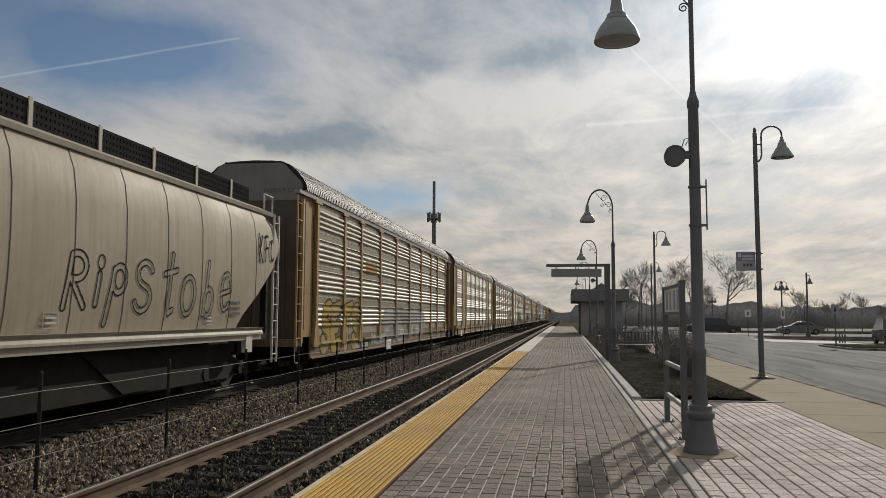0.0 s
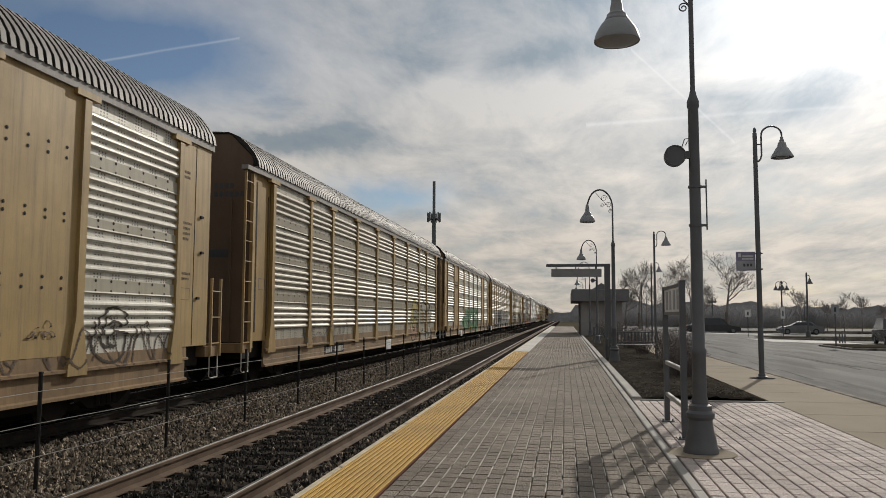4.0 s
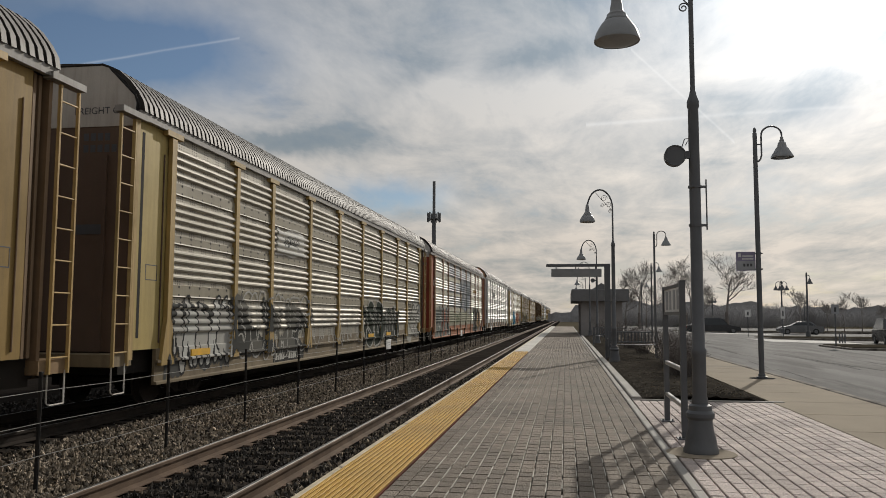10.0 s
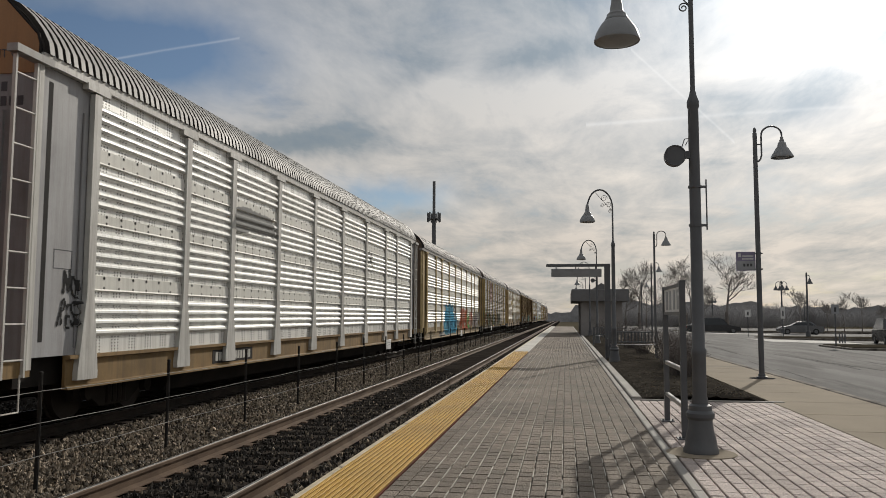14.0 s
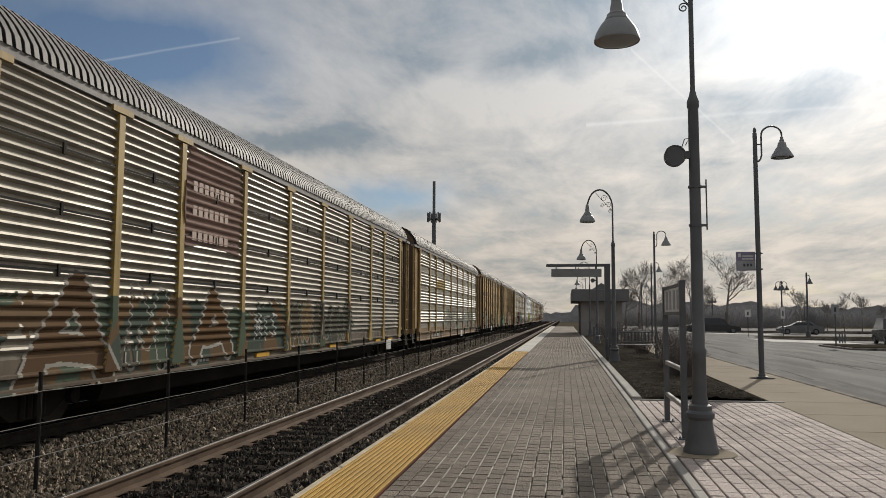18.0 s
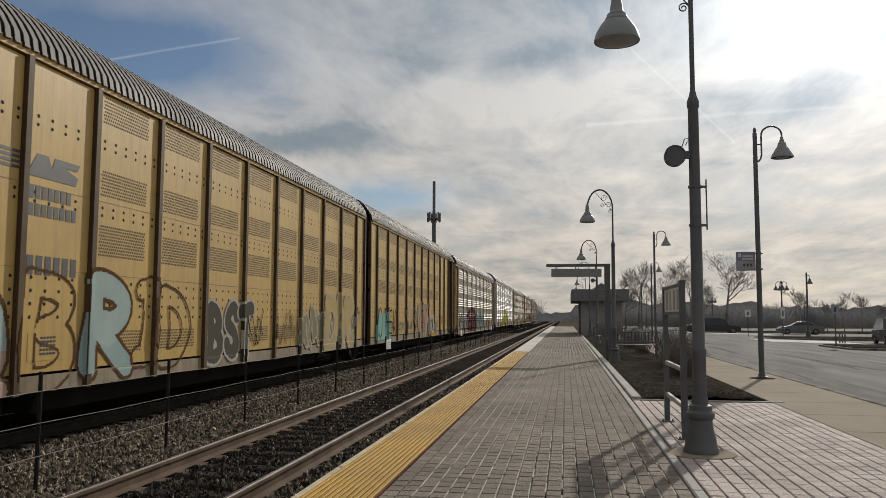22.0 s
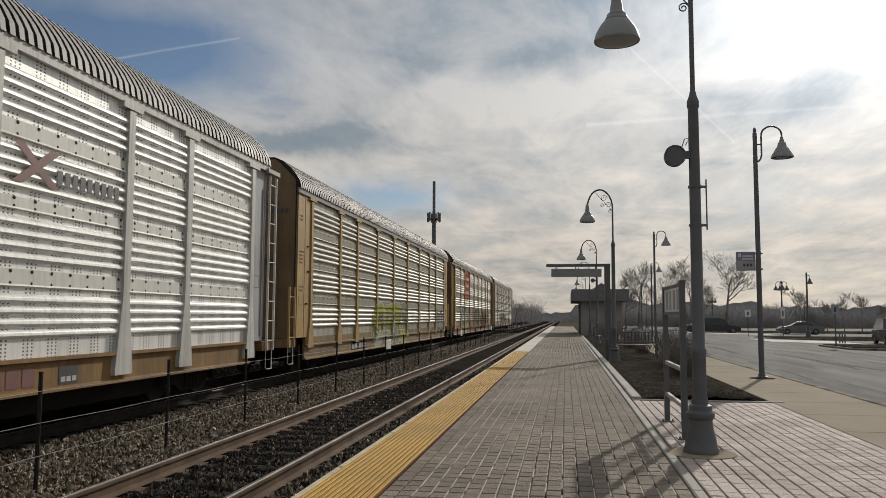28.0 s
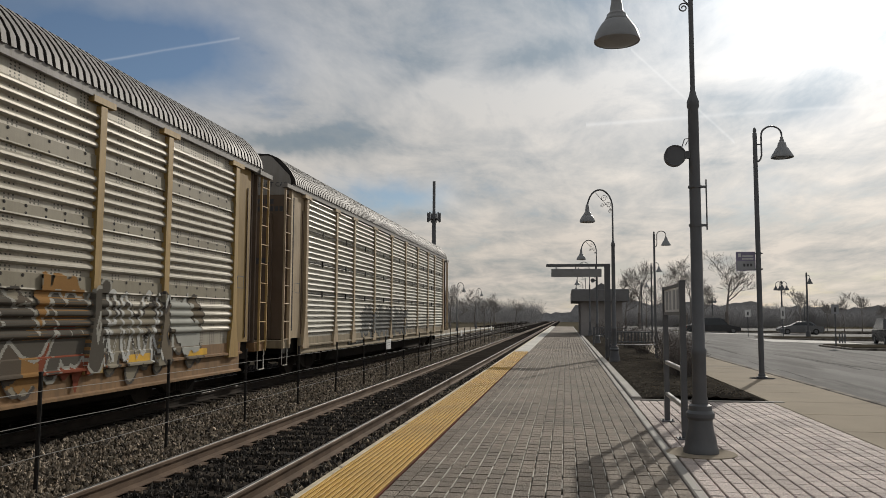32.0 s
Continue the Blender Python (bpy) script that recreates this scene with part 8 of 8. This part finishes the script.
    tagged(new("backdrop", g.mesh("backdrop", MAT["far_hill"])), "low wooded rise on the horizon, greyed for haze", "backdrop", kind="structure")


# ---------------------------------------------------------------- vehicles, signs, far things
def parked_car(name, at, paint, label, length=4.7, height=1.45, suv=False):
    """A car: side outline drawn across, glass, wheels, lamps. It points along +x."""
    root = thing(name, at, label, "car", "parked cars")
    L, H = length / 2, height
    if suv:
        body = [(-L, 0.45), (-L, 0.95), (-L + 0.15, 1.05), (-L + 0.35, H), (L - 2.2, H), (L - 1.35, 1.08), (L - 0.1, 0.98), (L, 0.75), (L, 0.40), (L - 0.2, 0.28), (-L + 0.2, 0.28)]
        glass = [(-L + 0.42, 1.10), (-L + 0.55, H - 0.08), (L - 2.25, H - 0.08), (L - 1.55, 1.10)]
    else:
        body = [(-L, 0.50), (-L + 0.05, 0.92), (-L + 0.75, 1.0), (-L + 1.35, H - 0.03), (-L + 2.0, H), (L - 2.05, H - 0.03), (L - 1.25, 0.98), (L - 0.15, 0.80), (L, 0.60), (L - 0.05, 0.32), (L - 0.25, 0.24), (-L + 0.2, 0.26)]
        glass = [(-L + 0.95, 1.02), (-L + 1.45, H - 0.10), (-L + 2.0, H - 0.07), (L - 2.05, H - 0.10), (L - 1.42, 1.0)]
    low = [(x, min(z, 1.02)) for x, z in body]
    part("body", Geo().prism(low, "y", -0.88, 0.88), paint, root)
    cab = Geo()
    n = len(body)
    up = [p for p in body if p[1] > 0.99]
    cab.v += [(x, -0.86 + max(0, z - 1.0) * 0.32, z) for x, z in up] + [(x, 0.86 - max(0, z - 1.0) * 0.32, z) for x, z in up]
    m = len(up)
    cab.f += [tuple(range(m)), tuple(range(2 * m - 1, m - 1, -1))] + [(i, (i + 1) % m, m + (i + 1) % m, m + i) for i in range(m)]
    part("roof", cab, paint, root)
    for s in (-1, 1):
        g = Geo()
        g.v += [(x, s * (0.875 - max(0, z - 1.0) * 0.32), z) for x, z in glass]
        g.f.append(tuple(range(len(glass))))
        part("side_window", g, MAT["car_glass"], root, "tinted glass")
        for x in (-L + 0.9, L - 0.9):
            w = part("wheel", Geo().tube([(x, s * 0.70, 0.33), (x, s * 0.895, 0.33)], 0.33, 20), MAT["tyre"], root, smooth=40)
            part("rim", Geo().tube([(x, s * 0.89, 0.33), (x, s * 0.905, 0.33)], 0.20, 14), MAT["car_silver"], w, "alloy rim")
        part("headlight", Geo().soft_box(L - 0.30, L - 0.06, s * 0.70 - 0.14, s * 0.70 + 0.14, 0.62, 0.78, 0.02), MAT["lamp_white"], root)
        part("tail_light", Geo().soft_box(-L - 0.01, -L + 0.12, s * 0.70 - 0.13, s * 0.70 + 0.13, 0.70, 0.88, 0.02), MAT["red_paint"], root)
    ws = Geo()
    a, b = glass[-2], glass[-1]
    ws.add([(a[0] + 0.06, -0.66, a[1]), (a[0] + 0.06, 0.66, a[1]), (b[0] + 0.10, 0.78, b[1]), (b[0] + 0.10, -0.78, b[1])], [(0, 1, 2, 3)])
    part("windscreen", ws, MAT["car_glass"], root, "tinted glass")
    return root


def post_sign(x, y, z, h, w, hh, label, mat, group="car park signs"):
    s = thing("post_sign", pose(x, y, z), label, "sign", group)
    part("post", Geo().box(-0.03, 0.03, -0.03, 0.03, 0, h), MAT["iron"], s)
    part("plate", Geo().soft_box(-w / 2, w / 2, -0.045, -0.032, h - hh, h, 0.004), mat, s)
    part("symbol", Geo().box(-w * 0.12, w * 0.16, -0.049, -0.0455, h - hh * 0.78, h - hh * 0.3), MAT["sign_dark"], s, "dark symbol")


def build_far():
    parked_car("parked_car", pose(17.05, 97, -0.42, 0, 0, 2), MAT["car_dark"], "dark estate car parked beyond the road", 6.2, 1.80)
    parked_car("parked_car", pose(26.3, 95.0, -0.43, 0, 0, 176), MAT["car_silver"], "dark silver saloon parked at the far kerb", 4.8, 1.45)
    parked_car("parked_car", pose(22.9, 60.2, -0.43, 0, 0, 262), MAT["car_dark"], "dark sport utility car at the kerb", 4.8, 1.86, True)
    post_sign(15.45, 71.0, -0.17, 2.3, 0.46, 0.62, "white parking sign with a dark symbol on a post", MAT["sign_white"])
    post_sign(18.43, 71.5, -0.17, 2.5, 0.36, 0.95, "narrow white parking sign on a post", MAT["sign_white"])
    post_sign(15.2, 48.0, -0.10, 2.32, 0.40, 0.54, "grey-backed sign on a post at the kerb", MAT["sign_grey"])
    for x in (19.42, 19.60, 19.78):
        b = thing("bollard", pose(x, 60.5, -0.38), "short dark steel bollard beside the kerb", "bollard", "bollards")
        part("post", Geo().lathe([(0, 0), (0.05, 0), (0.05, 0.72), (0.0, 0.76)], seg=10), MAT["iron"], b)
    # slim monopole mast
    t = thing("radio_mast", pose(-31.8, 190, -0.6), "tall slim dark radio mast with panel antennas", "mast")
    part("pole", Geo().lathe([(0.0, 0), (0.75, 0), (0.62, 12), (0.45, 27), (0.36, 28), (0.36, 35.3), (0.0, 35.4)], seg=14), MAT["iron"], t, smooth=40)
    part("platform_ring", Geo().lathe([(0.4, 25.8), (1.3, 25.8), (1.3, 26.0), (0.4, 26.0)], seg=12), MAT["iron"], t)
    for k in range(9):
        a = 2 * math.pi * k / 9
        part("antenna", Geo().box(-0.17, 0.17, -0.1, 0.1, 25.2, 27.5), MAT["iron"], t, "panel antenna", at=pose(1.6 * math.cos(a), 1.6 * math.sin(a), 0, 0, 0, math.degrees(a) + 90))
        part("bracket", Geo().tube([(0.4 * math.cos(a), 0.4 * math.sin(a), 26.0), (1.6 * math.cos(a), 1.6 * math.sin(a), 26.2)], 0.06, 5), MAT["iron"], t)
    # opposite platform with its edge, hut and house
    o = thing("opposite_platform", pose(0, 0, 0), "far low platform with a pale edge across the tracks", "platform", kind="structure")
    part("slab", Geo().box(-16.0, -11.25, 30, 125, -0.71, -0.26), MAT["walk"], o)
    part("edge_strip", Geo().soft_box(-11.9, -11.2, 30, 125, -0.30, -0.22, 0.01), MAT["white_strip"], o)
    h = thing("waiting_hut", pose(-13.8, 62, -0.26), "small dark waiting hut on the opposite platform", "shelter")
    part("wall", Geo().box(-1.0, -0.9, -1.4, 1.4, 0, 2.2).box(-1.0, 1.0, -1.5, -1.4, 0, 2.2).box(-1.0, 1.0, 1.4, 1.5, 0, 2.2), MAT["brick"], h)
    part("roof", Geo().prism([(-1.3, 2.2), (1.3, 2.2), (1.2, 2.35), (-1.2, 2.35)], "y", -1.8, 1.8), MAT["concrete"], h, "pale flat roof")
    b = thing("station_house", pose(-19.0, 82, -0.7), "brick station house with a pitched roof", "house")
    part("wall", Geo().box(-4, 4, -5, 5, 0, 4.0), MAT["brick"], b)
    part("roof", Geo().prism([(-4.5, 4.0), (4.5, 4.0), (0, 6.8)], "y", -5.4, 5.4), MAT["roof_dark"], b)
    part("barge_board", Geo().prism([(-4.5, 3.9), (-4.5, 4.15), (0, 6.95), (4.5, 4.15), (4.5, 3.9), (0, 6.65)], "y", -5.55, -5.42), MAT["sign_white"], b, "pale barge board")
    for x in (-2.0, 2.0):
        w = part("window", Geo().box(x - 0.6, x + 0.6, -5.05, -5.01, 1.1, 2.7), MAT["sign_white"], b)
        part("pane", Geo().box(x - 0.5, x + 0.5, -5.07, -5.052, 1.2, 2.6), MAT["car_glass"], w)


build_fence()
build_lamps()
clutter()
build_trees()
build_far()
build_stones()
lay_pavers(PLATFORM, "distant_pavers", STRIP_IN + 0.012, CURB_L - 0.004, -9.0, 60.0, 8.2, MAT["paver"], 1, gx=0.012, gy=0.017)
FORE = bpy.data.objects["forecourt"]
lay_pavers(FORE, "more_pavers", CURB_R + 0.006, WALK_L - 0.006, -9.0, BED_Y - 0.12, 9.0, MAT["paver_warm"], 2)
part("far_paving", Geo().box(STRIP_IN + 0.012, CURB_L - 0.004, 60.4, PLAT_END, -0.034, -0.004), MAT["paver"], PLATFORM)


# ---------------------------------------------------------------- what moves
def motions():
    """The whole train rolls towards the camera and slowly loses speed."""
    for car, s in TRAIN:
        walk(car, [(0.5 * k, pose(FAR_TRACK, s - run(0.5 * k), RAIL)) for k in range(65)])


motions()
